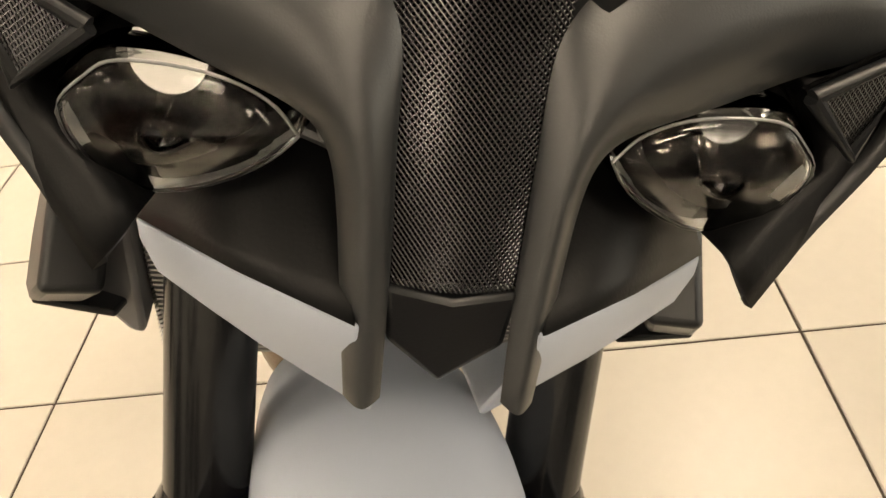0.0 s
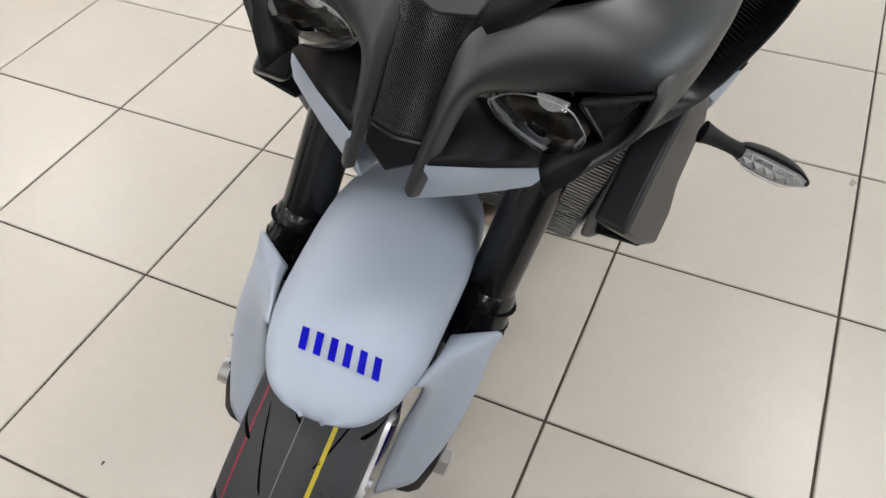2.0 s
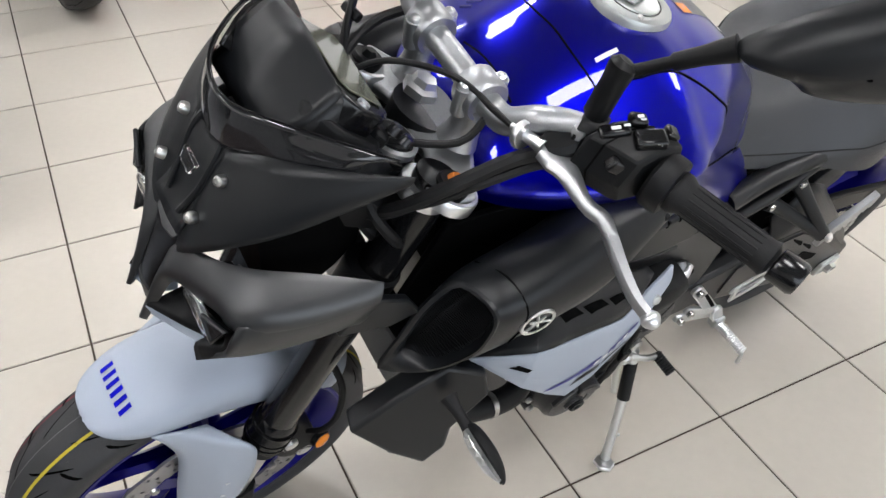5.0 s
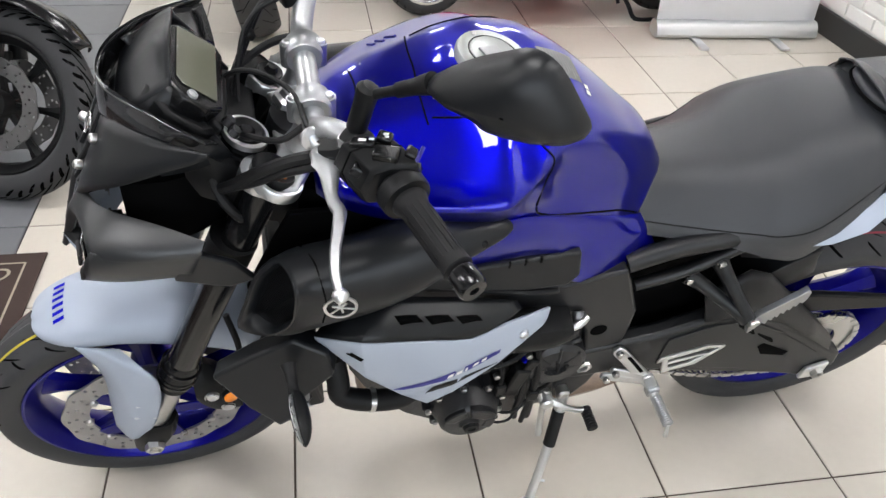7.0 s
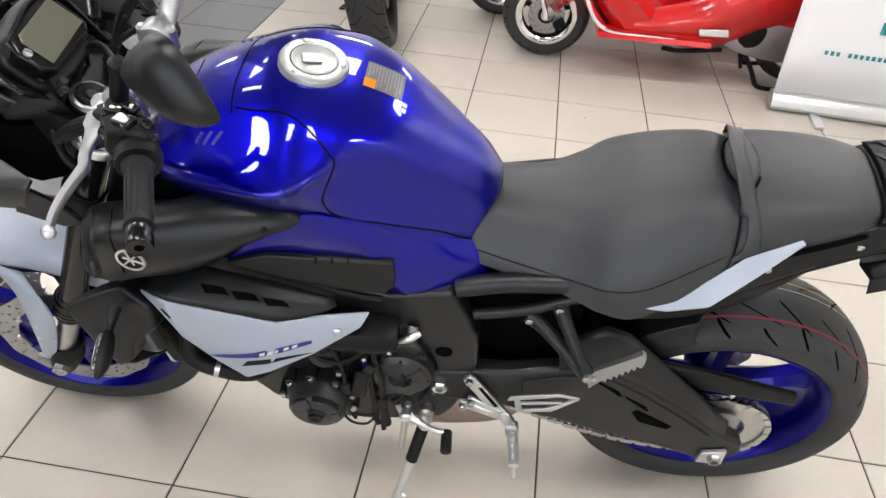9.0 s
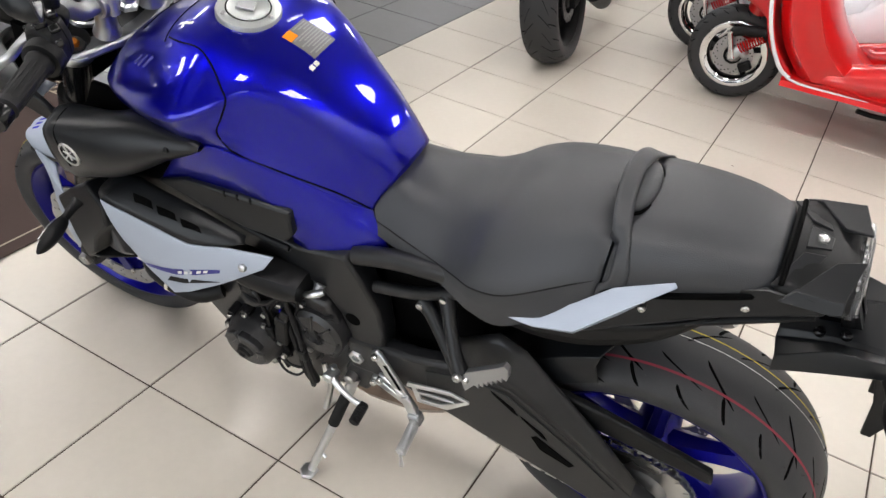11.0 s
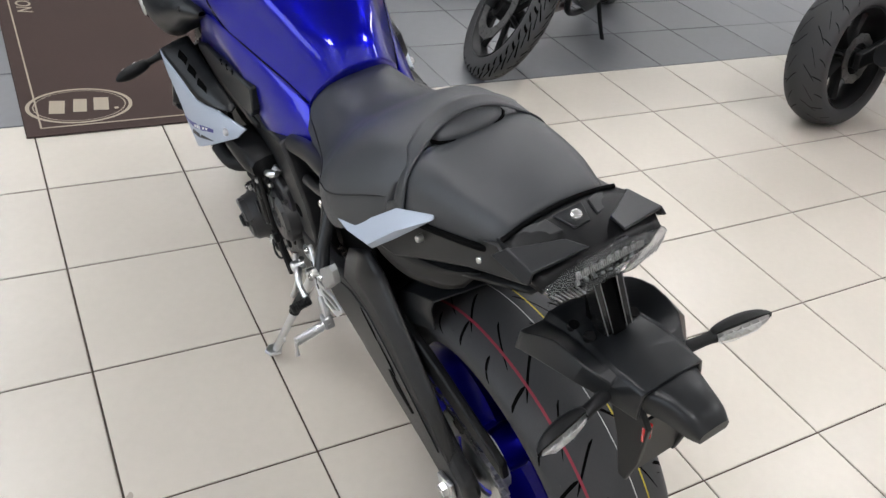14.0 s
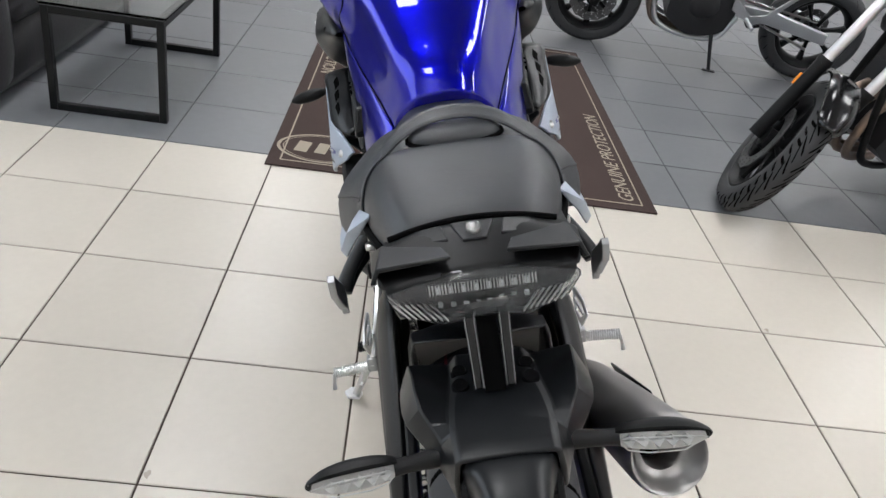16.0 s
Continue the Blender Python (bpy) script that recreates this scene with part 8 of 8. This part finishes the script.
        part("swing_arm", plate([(x, s * 0.12, z) for x, z in ((0.53, 0.44), (0.3, 0.43), (-0.06, rear + 0.035), (-0.06, rear - 0.035), (0.3, 0.34), (0.53, 0.36))], 0.03, (0, -s, 0)), fm, b, bevel=0.006)
        part("subframe", tube([(0.58, s * 0.12, 0.64), (0.3, s * 0.12, 0.74), (-0.1, s * 0.09, 0.82)], 0.012, 8), M_BLACK, b)
        part("foot_peg", rod((0.46, s * 0.16, 0.38), (0.44, s * 0.29, 0.37), 0.012, 10), M_ALU, b)
        part("foot_bracket", plate([(x, s * 0.165, z) for x, z in ((0.56, 0.5), (0.44, 0.4), (0.36, 0.42), (0.24, 0.55), (0.2, 0.56), (0.34, 0.39), (0.42, 0.34), (0.56, 0.42))], 0.01, (0, s, 0)), M_ALU, b, bevel=0.003)
    for k in range(3):
        y = (k - 1) * 0.07
        part("header_pipe", tube([(0.9, y, 0.5), (1.0, y, 0.45), (1.02, y, 0.34), (0.95, y * 0.8, 0.22), (0.7, y * 0.5, 0.17)], 0.019, 12), M_HEAT, b)
    part("silencer", tube([(0.35, -0.15, 0.22), (0.28, -0.17, 0.25), (0.15, -0.19, 0.3), (-0.02, -0.2, 0.36)], [0.03, 0.05, 0.056, 0.05], 18), M_BLACK, b, "dark exhaust silencer")
    part("fuel_tank", halves([[(x, 0, zt), (x, w * 0.7, zt - 0.02), (x, w, zt - 0.1), (x, w * 0.9, zt - 0.18)] for x, zt, w in ((1.0, 0.9, 0.09), (0.9, 1.0, 0.15), (0.75, 1.02, 0.16), (0.6, 0.95, 0.13), (0.48, 0.86, 0.1))], 4, 4), body, b, "painted fuel tank")
    part("seat", halves([[(x, 0, zt), (x, w * 0.7, zt - 0.01), (x, w, zt - 0.06)] for x, zt, w in ((0.5, 0.85, 0.1), (0.35, 0.82, 0.14), (0.15, 0.86, 0.13), (0.0, 0.92, 0.11), (-0.2, 0.94, 0.08))], 4, 4), M_SEAT, b)
    part("headlamp", lathe([(0.0, 0.02), (0.05, 0.015), (0.08, 0.0), (0.07, -0.06), (0.03, -0.09), (0, -0.09)], (base - 0.19, 0, front + 0.62), (1, 0, 0.1), 28), M_GLOSSBLACK, b)
    part("handlebar", tube([(base - 0.45, -0.38, 1.05), (base - 0.36, -0.2, 1.08), (base - 0.33, 0, 1.04), (base - 0.36, 0.2, 1.08), (base - 0.45, 0.38, 1.05)], 0.013, 12), M_ALU, b)
    ss = part("side_stand", tube([(0.62, 0.13, 0.26), (0.6, 0.2, 0.14), (0.585, 0.256, 0.056)], [0.013, 0.011, 0.011], 10), M_BLACK, b, "black side stand, folded down")
    part("stand_foot", plate([(0.55, 0.25, 0.053), (0.62, 0.245, 0.052), (0.63, 0.275, 0.058), (0.55, 0.285, 0.06)], 0.008, (0, -0.2, 1)), M_BLACK, ss, bevel=0.002)
    part("chain", tube([(0.5, 0.085, 0.46), (0.02, 0.085, rear + 0.09)], 0.008, 6, 1), M_STEEL, b)
    part("chain", tube([(0.5, 0.085, 0.38), (0.02, 0.085, rear - 0.09)], 0.008, 6, 1), M_STEEL, b)
    if steer:
        m4 = Matrix.Translation((base - 0.07, 0, front)) @ Matrix.Rotation(radians(steer), 4, V(-0.29, 0, 0.68).normalized()) @ Matrix.Translation((0.07 - base, 0, -front))
        for ob in list(b.children):
            if ob.name.split(".")[0] in ("front_wheel", "fork_leg", "front_mudguard", "headlamp", "handlebar"):
                ob.matrix_basis = m4
    if plate_on:
        p = part("plate_holder", plate([(-0.24, 0.02, 0.92), (-0.24, -0.02, 0.92), (-0.34, -0.02, 0.78), (-0.34, 0.02, 0.78)], 0.02), M_BLACK, b)
        npl = part("number_plate", plate([(-0.35, 0.115, 0.81), (-0.35, -0.115, 0.81), (-0.39, -0.115, 0.65), (-0.39, 0.115, 0.65)], 0.004), M_PLATE, b, "yellow number plate with dark bars", bevel=0.001)
        for k in range(4):
            for r in (0, 1):
                t = 0.2 + 0.42 * r
                x, z = -0.352 - 0.04 * t, 0.81 - 0.16 * t
                part("plate_bar", plate([(x - 0.0035, 0.09 - k * 0.05, z), (x - 0.0035, 0.06 - k * 0.05, z), (x - 0.0175, 0.06 - k * 0.05, z - 0.055), (x - 0.0175, 0.09 - k * 0.05, z - 0.055)], 0.0015, (-1, 0, 0.2)), M_GLOSSBLACK, npl)
    return b


def stood(x, y, yaw, base, lean=-11):
    """Pose of a motorcycle whose front tyre stands at x, y."""
    c, s = math.cos(radians(yaw)), math.sin(radians(yaw))
    return pose(x - base * c, y - base * s, 0, 0, 0, yaw) @ pose(0, 0, 0, lean)


simple_motorcycle("adventure_motorcycle", stood(1.37, -1.43, 119, 1.45, -14), "black trail motorcycle with knobbly tyres on its side stand", 1.45, 0.305, 0.32, 0.095, 0.15, knobby=True, steer=42)
simple_motorcycle("roadster_motorcycle", stood(0.69, -4.24, -83.4, 1.42), "dark motorcycle with a yellow number plate, tail towards the aisle", 1.42, 0.3, 0.315, 0.12, 0.185, plate_on=True)
simple_motorcycle("silver_frame_motorcycle", stood(3.56, -1.16, 83, 1.36), "black motorcycle with a silver frame on its side stand", 1.36, 0.3, 0.31, 0.12, 0.16, frame_mat=M_ALU)


def scooter(name, m, paint, label):
    """A classic step-through scooter; the front wheel stands at the origin, x forward."""
    b = empty(name, m, label, "scooter", "parked scooters")
    fa, ra = V(0, 0, 0.225), V(-1.29, 0, 0.225)
    for nm, c in (("front_wheel", fa), ("rear_wheel", ra)):
        w = wheel(nm, c, 0.225, 0.11, 0.152, 5, (), 12, b, "black tyre on a polished rim", None, M_BLACK, 0.003, 0.02)
        part("polished_rim", lathe(smooth_profile([(0.155, 0.046), (0.157, 0.052), (0.145, 0.054), (0.125, 0.046), (0.13, 0.04)], 3), c, (0, 1, 0), 48, cap=False), M_REFL, w, "bright polished rim edge")
        part("brake_disc", lathe([(0.045, 0.058), (0.095, 0.058), (0.095, 0.062), (0.045, 0.062)], c, (0, 1, 0), 40, closed=True), M_DISC, w)
        part("hub_cap", lathe([(0, 0.085), (0.018, 0.084), (0.028, 0.075), (0.03, 0.05)], c, (0, 1, 0), 20), M_ALU, w)
    part("suspension_arm", tube([(0, 0.088, 0.22), (0.012, 0.092, 0.26), (0.036, 0.092, 0.325), (0.038, 0.09, 0.335)], [0.022, 0.014, 0.014, 0.019], 12), M_REFL, b, "chrome suspension link")
    part("fork_arm", tube([(0.03, 0.075, 0.335), (-0.03, 0.08, 0.355), (-0.12, 0.08, 0.36)], [0.022, 0.024, 0.03], 12), M_BLACK, b)
    part("brake_caliper", box((-0.07, 0.078, 0.19), (0.06, 0.03, 0.045), turn(0, 35, 0)), M_BLACK, b, bevel=0.008)
    part("wheel_hub", tube([(0.0, 0.07, 0.225), (-0.03, 0.075, 0.255), (-0.06, 0.078, 0.24)], [0.034, 0.028, 0.02], 14), M_CAST, b)
    d = V(-0.095, -0.005, 0.077).normalized()
    u = d.orthogonal().normalized()
    w = d.cross(u)
    coil = [V(-0.02, 0.09, 0.268).lerp(V(-0.115, 0.085, 0.345), k / 140) + (u * math.cos(k * math.pi / 7) + w * math.sin(k * math.pi / 7)) * 0.0225 for k in range(141)]
    bm = tube(coil, 0.0036, 6, 1)
    part("spring", bm, M_REDLENS, b, "red suspension spring")
    bm = bmesh.new()
    for k in range(36):
        an, r = radians(10 * k), (0.072, 0.08, 0.088)[k % 3]
        lathe([(0.0, 0.0), (0.0034, 0.0)], (r * math.cos(an), 0.0625, 0.225 + r * math.sin(an)), (0, 1, 0), 6, bm=bm)
    part("disc_hole", bm, M_DARK, b)
    # inner side of the leg shield
    part("inner_shield", skin([[(x0, -w, z), (x0, w, z), ((x0 + x1) / 2, w, z), (x1, w * 0.8, z), (x1, -w * 0.8, z)] for x0, x1, z, w in ((-0.115, -0.25, 0.94, 0.27), (-0.125, -0.29, 0.75, 0.28), (-0.155, -0.36, 0.55, 0.285), (-0.215, -0.46, 0.39, 0.265), (-0.31, -0.62, 0.262, 0.24))], 3, 2), paint, b, "gloss painted inner leg shield", sharp=50)
    bm = bmesh.new()
    for k in range(5):
        box((-0.185 - 0.014 * k, 0.262 - 0.004 * k, 0.8), (0.007, 0.03, 0.12), turn(0, 8, 0), bm)
    part("air_vent", bm, M_BLACK, b, "black slotted air vent")
    # front fender
    st = []
    for a, hw, r1, r0 in ((67, 0.012, 0.305, 0.295), (70, 0.045, 0.315, 0.288), (78, 0.082, 0.335, 0.28), (95, 0.103, 0.365, 0.262), (115, 0.112, 0.39, 0.236), (135, 0.117, 0.4, 0.213), (156, 0.12, 0.4, 0.222), (178, 0.125, 0.38, 0.242)):
        c, s = math.cos(radians(a)), math.sin(radians(a))
        st.append([fa + V(r * c, y, r * s) for y, r in ((0, r1), (hw * 0.6, r1 - 0.008), (hw, r0 + (r1 - r0) * 0.6), (hw * 1.03, r0))])
    part("front_fender", halves(st, 4, 4, floor=False), paint, b, "gloss painted front fender", solid=0.004)
    # leg shield, floor and body
    sh = [[(-0.09, y, 0.95), (-0.1, y, 0.75), (-0.13, y * 1.05, 0.55), (-0.19, y * 0.95, 0.38), (-0.3, y * 0.8, 0.25)] for y in (-0.3, -0.27, -0.15, 0, 0.15, 0.27, 0.3)]
    part("leg_shield", patch(sh, 3, 4), paint, b, "gloss painted leg shield", solid=0.03)
    part("shield_trim", tube([(-0.075, 0.305, 0.95), (-0.085, 0.305, 0.75), (-0.115, 0.318, 0.55), (-0.18, 0.29, 0.37), (-0.28, 0.26, 0.25), (-0.5, 0.255, 0.235), (-0.78, 0.25, 0.25)], 0.009, 10), M_BANNER, b, "pale edge trim")
    part("floor_board", skin([[(x, y, z) for y, z in ((-0.24, 0.2), (0.24, 0.2), (0.26, 0.235), (0.22, 0.27), (-0.22, 0.27), (-0.26, 0.235))] for x in (-0.25, -0.5, -0.8)], 2, 2), paint, b)
    for s in (1, -1):
        part("side_skirt", skin([[V(x, s * (y0 + dy), z) for dy, z in ((0, z0), (0.05 * k, (z0 * 2 + z1) / 3), (0.055 * k, (z0 + z1 * 2) / 3), (0.0, z1), (-0.06, z1), (-0.06, z0))] for x, y0, z0, z1, k in ((-0.3, 0.2, 0.23, 0.3, 0.6), (-0.5, 0.21, 0.21, 0.34, 1), (-0.75, 0.2, 0.2, 0.42, 1), (-0.9, 0.19, 0.24, 0.6, 1.3), (-1.1, 0.17, 0.33, 0.72, 1.6), (-1.35, 0.15, 0.42, 0.72, 1.5), (-1.55, 0.1, 0.5, 0.68, 0.8))], 3, 2), paint, b, "gloss painted side panel", sharp=60)
        part("foot_rest", plate([(x, s * 0.262, z) for x, z in ((-0.72, 0.3), (-0.86, 0.31), (-0.87, 0.275), (-0.73, 0.265))], 0.012, (0, s, 0)), M_ALU, b, "bright fold-out footrest", bevel=0.004)
    part("floor_tunnel", skin([[(x, y, z) for y, z in ((-0.15, 0.2), (0.15, 0.2), (0.16, h * 0.8), (0.08, h), (-0.08, h), (-0.16, h * 0.8))] for x, h in ((-0.7, 0.28), (-0.8, 0.5), (-0.9, 0.68), (-1.2, 0.72), (-1.6, 0.7))], 3, 1), paint, b)
    part("engine", skin([[(x, y, z) for y, z in ((0.02, z0), (0.15, z0), (0.17, (z0 + z1) / 2), (0.14, z1), (0.02, z1))] for x, z0, z1 in ((-0.88, 0.2, 0.32), (-1.0, 0.16, 0.36), (-1.2, 0.14, 0.34), (-1.4, 0.17, 0.32))], 3, 2), M_CAST, b, "cast grey scooter engine case")
    part("fan_cover", lathe([(0, 0.03), (0.05, 0.03), (0.075, 0.015), (0.08, 0)], (-1.0, 0.15, 0.27), (0, 1, 0), 24), M_BLACK, b)
    part("seat", halves([[(x, 0, z), (x, w * 0.8, z - 0.01), (x, w, z - 0.08)] for x, z, w in ((-0.72, 0.74, 0.08), (-0.85, 0.79, 0.13), (-1.1, 0.79, 0.15), (-1.4, 0.82, 0.13), (-1.55, 0.8, 0.08))], 3, 3), M_SEAT, b)
    part("steering_column", rod((-0.02, 0, 0.3), (-0.14, 0, 1.0), 0.05, 16), paint, b)
    part("centre_stand", tube([(-1.0, 0.1, 0.17), (-1.06, 0.14, 0.08), (-1.1, 0.17, 0.012), (-1.2, 0.19, 0.012)], 0.012, 10), M_BLACK, b, "black centre stand")
    part("centre_stand", tube([(-1.0, -0.1, 0.17), (-1.06, -0.14, 0.08), (-1.1, -0.17, 0.012), (-1.2, -0.19, 0.012)], 0.012, 10), M_BLACK, b)
    part("stand_spring", tube([(-0.97, 0.13, 0.2), (-1.0, 0.15, 0.09)], 0.01, 8, 1), M_BLACK, b)
    part("exhaust_pipe", tube([(-0.9, 0.08, 0.15), (-0.7, 0.1, 0.13), (-0.6, 0.12, 0.14)], 0.012, 8), M_BLACK, b)
    return b


scooter("scooter", pose(-0.295, -3.04, 0, 0, 0, 2), M_SCOOTER, "gloss red step-through scooter on its centre stand")
scooter("scooter", pose(-0.02, -3.62, 0, 0, 0, 4), M_BANNER, "white step-through scooter behind the red one")


def banner():
    b = empty("roller_banner", pose(-1.42, -2.69, 0, 0, 0, 176.5), "white fabric roller banner with teal print in an aluminium base", "banner")
    part("base", skin([[(x, y, z) for y, z in ((-0.05, 0.012), (0.05, 0.012), (0.055, 0.05), (0.03, 0.085), (-0.03, 0.085), (-0.055, 0.05))] for x in (-0.005, 0.0, 0.84, 0.845)], 1, 2), M_ALU, b, "aluminium cassette base", sharp=40)
    part("fabric", patch([[(x, -0.005 + 0.006 * math.sin(x * 9), z) for x in (0.0, 0.2, 0.42, 0.64, 0.84)] for z in (0.08, 0.5, 1.0, 1.5, 2.02)], 2, 3), M_BANNER, b, solid=0.0012)
    part("top_rail", rod((0.0, -0.005, 2.02), (0.84, -0.005, 2.02), 0.012, 10), M_ALU, b)
    part("pole", rod((0.42, 0.04, 0.05), (0.42, 0.02, 2.0), 0.01, 10), M_ALU, b)
    for x in (0.2, 0.62):
        part("foot", box((x, -0.08, 0.009), (0.045, 0.24, 0.014)), M_ALU, b, bevel=0.003)
    for k in range(20):
        if k in (3, 16):
            continue
        part("print_bar", box((0.17 + k * 0.026, -0.0125, 0.3), (0.016, 0.001, 0.02)), M_TEAL, b)
    for k in range(7):
        part("print_bar", box((0.38 + k * 0.055, -0.0135, 0.44), (0.034, 0.001, 0.055)), M_TEAL, b)


banner()


def coffee_table():
    t = empty("coffee_table", pose(1.38, 0.85, 0), "low glass-topped coffee table with a black square-tube frame", "table")
    L, W2, H = 0.86, 0.44, 0.4
    q = 0.028
    for x in (0.0, L):
        f = part("leg_frame", box((x, q / 2, H / 2), (q, q, H)), M_BLACK, t, bevel=0.002)
        part("leg", box((x, W2 - q / 2, H / 2), (q, q, H)), M_BLACK, t, bevel=0.002)
        part("foot_rail", box((x, W2 / 2, q / 2), (q - 0.001, W2 - q * 2, q)), M_BLACK, t, bevel=0.002)
        part("top_rail", box((x, W2 / 2, H - q / 2), (q - 0.001, W2 - q * 2, q)), M_BLACK, t, bevel=0.002)
    for y in (q / 2, W2 - q / 2):
        part("long_rail", box((L / 2, y, H - q / 2), (L - q, q - 0.001, q)), M_BLACK, t, bevel=0.002)
    part("glass_top", box((L / 2, W2 / 2, H + 0.006), (L + 0.02, W2 + 0.02, 0.01)), M_GLASS, t, "clear glass top", bevel=0.002)
    mg = tagged(part("magazine", box((0.46, 0.25, 0.0), (0.3, 0.21, 0.008)), M_BANNER, None, bevel=0.001), "pale printed magazine lying on the glass table", "magazine")
    mg.matrix_basis = pose(1.38, 0.85, H + 0.0155)
    part("magazine_print", box((0.42, 0.25, 0.0046), (0.12, 0.15, 0.001)), M_LABEL, mg)


coffee_table()


def sofa():
    s = empty("sofa", pose(1.2, 1.42, 0), "black leather sofa with thick cushions", "sofa")

    def cushion(c, size, name):
        bm = box(c, size)
        bmesh.ops.subdivide_edges(bm, edges=bm.edges, cuts=4, use_grid_fill=True)
        for v in bm.verts:
            d = [(v.co[i] - c[i]) / (size[i] / 2) for i in range(3)]
            k = 1 - 0.12 * (d[0] ** 2 + d[1] ** 2 + d[2] ** 2) / 3
            for i in range(3):
                v.co[i] = c[i] + (v.co[i] - c[i]) * k * 1.06
            v.co += noise.noise_vector(v.co * 5) * 0.008
        part(name, bm, M_LEATHER, s, sharp=80)
    cushion((1.0, 0.45, 0.15), (1.9, 0.86, 0.24), "base")
    for k in range(2):
        cushion((0.62 + k * 0.78, 0.4, 0.35), (0.76, 0.76, 0.18), "seat_cushion")
        cushion((0.62 + k * 0.78, 0.78, 0.62), (0.76, 0.22, 0.46), "back_cushion")
    for x in (0.12, 1.88):
        cushion((x, 0.42, 0.33), (0.24, 0.84, 0.52), "arm")


sofa()


# ---- the tiles ----
def tiles():
    beige, grey = tile_mesh("tile", M_TILE), tile_mesh("tile", M_GREYTILE)
    rest_b, rest_g = [], []
    for i in range(-6, 17):
        for j in range(-14, 9):
            x, y = (i + 0.5) * S, (j + 0.5) * S
            if not (ROOM[0] < x < ROOM[1] and ROOM[2] < y < ROOM[3]):
                continue
            me = beige if i < 3 else grey
            near = (i < 3 and -9 <= j <= 4) or (3 <= i < 10 and -8 <= j <= 4)
            if near:
                o = new("tile", me)
                o.parent = floor
                o.location = (x, y, 0)
            else:
                (rest_b if i < 3 else rest_g).append((x, y))
    for pts, m in ((rest_b, M_TILE), (rest_g, M_GREYTILE)):
        bm = bmesh.new()
        for x, y in pts:
            box((x, y, -0.0017), (S - 0.0044, S - 0.0044, 0.0033), bm=bm)
        o = part("distant_tiles", bm, m, floor)
        tagged(o, kind="stuff")


tiles()


# small chips and specks on the tiles
for x, y, r, k in ((0.753, -0.612, 0.004, 0), (0.421, -1.234, 0.01, 1), (-0.378, 0.393, 0.011, 1), (-0.529, -2.279, 0.004, 0), (-0.81, 0.83, 0.008, 1), (0.0, -1.62, 0.003, 0)):
    pts = [V(x + r * (1 + 0.3 * math.sin(i * 2.3 + x * 9)) * math.cos(i * 0.7), y + r * (1 + 0.3 * math.sin(i * 2.3 + x * 9)) * 0.6 * math.sin(i * 0.7), 0.0002) for i in range(9)]
    part("scuff" if k else "speck", plate(pts, 0.0006, (0, 0, 1)), M_SCUFF if k else M_GROUT, floor)
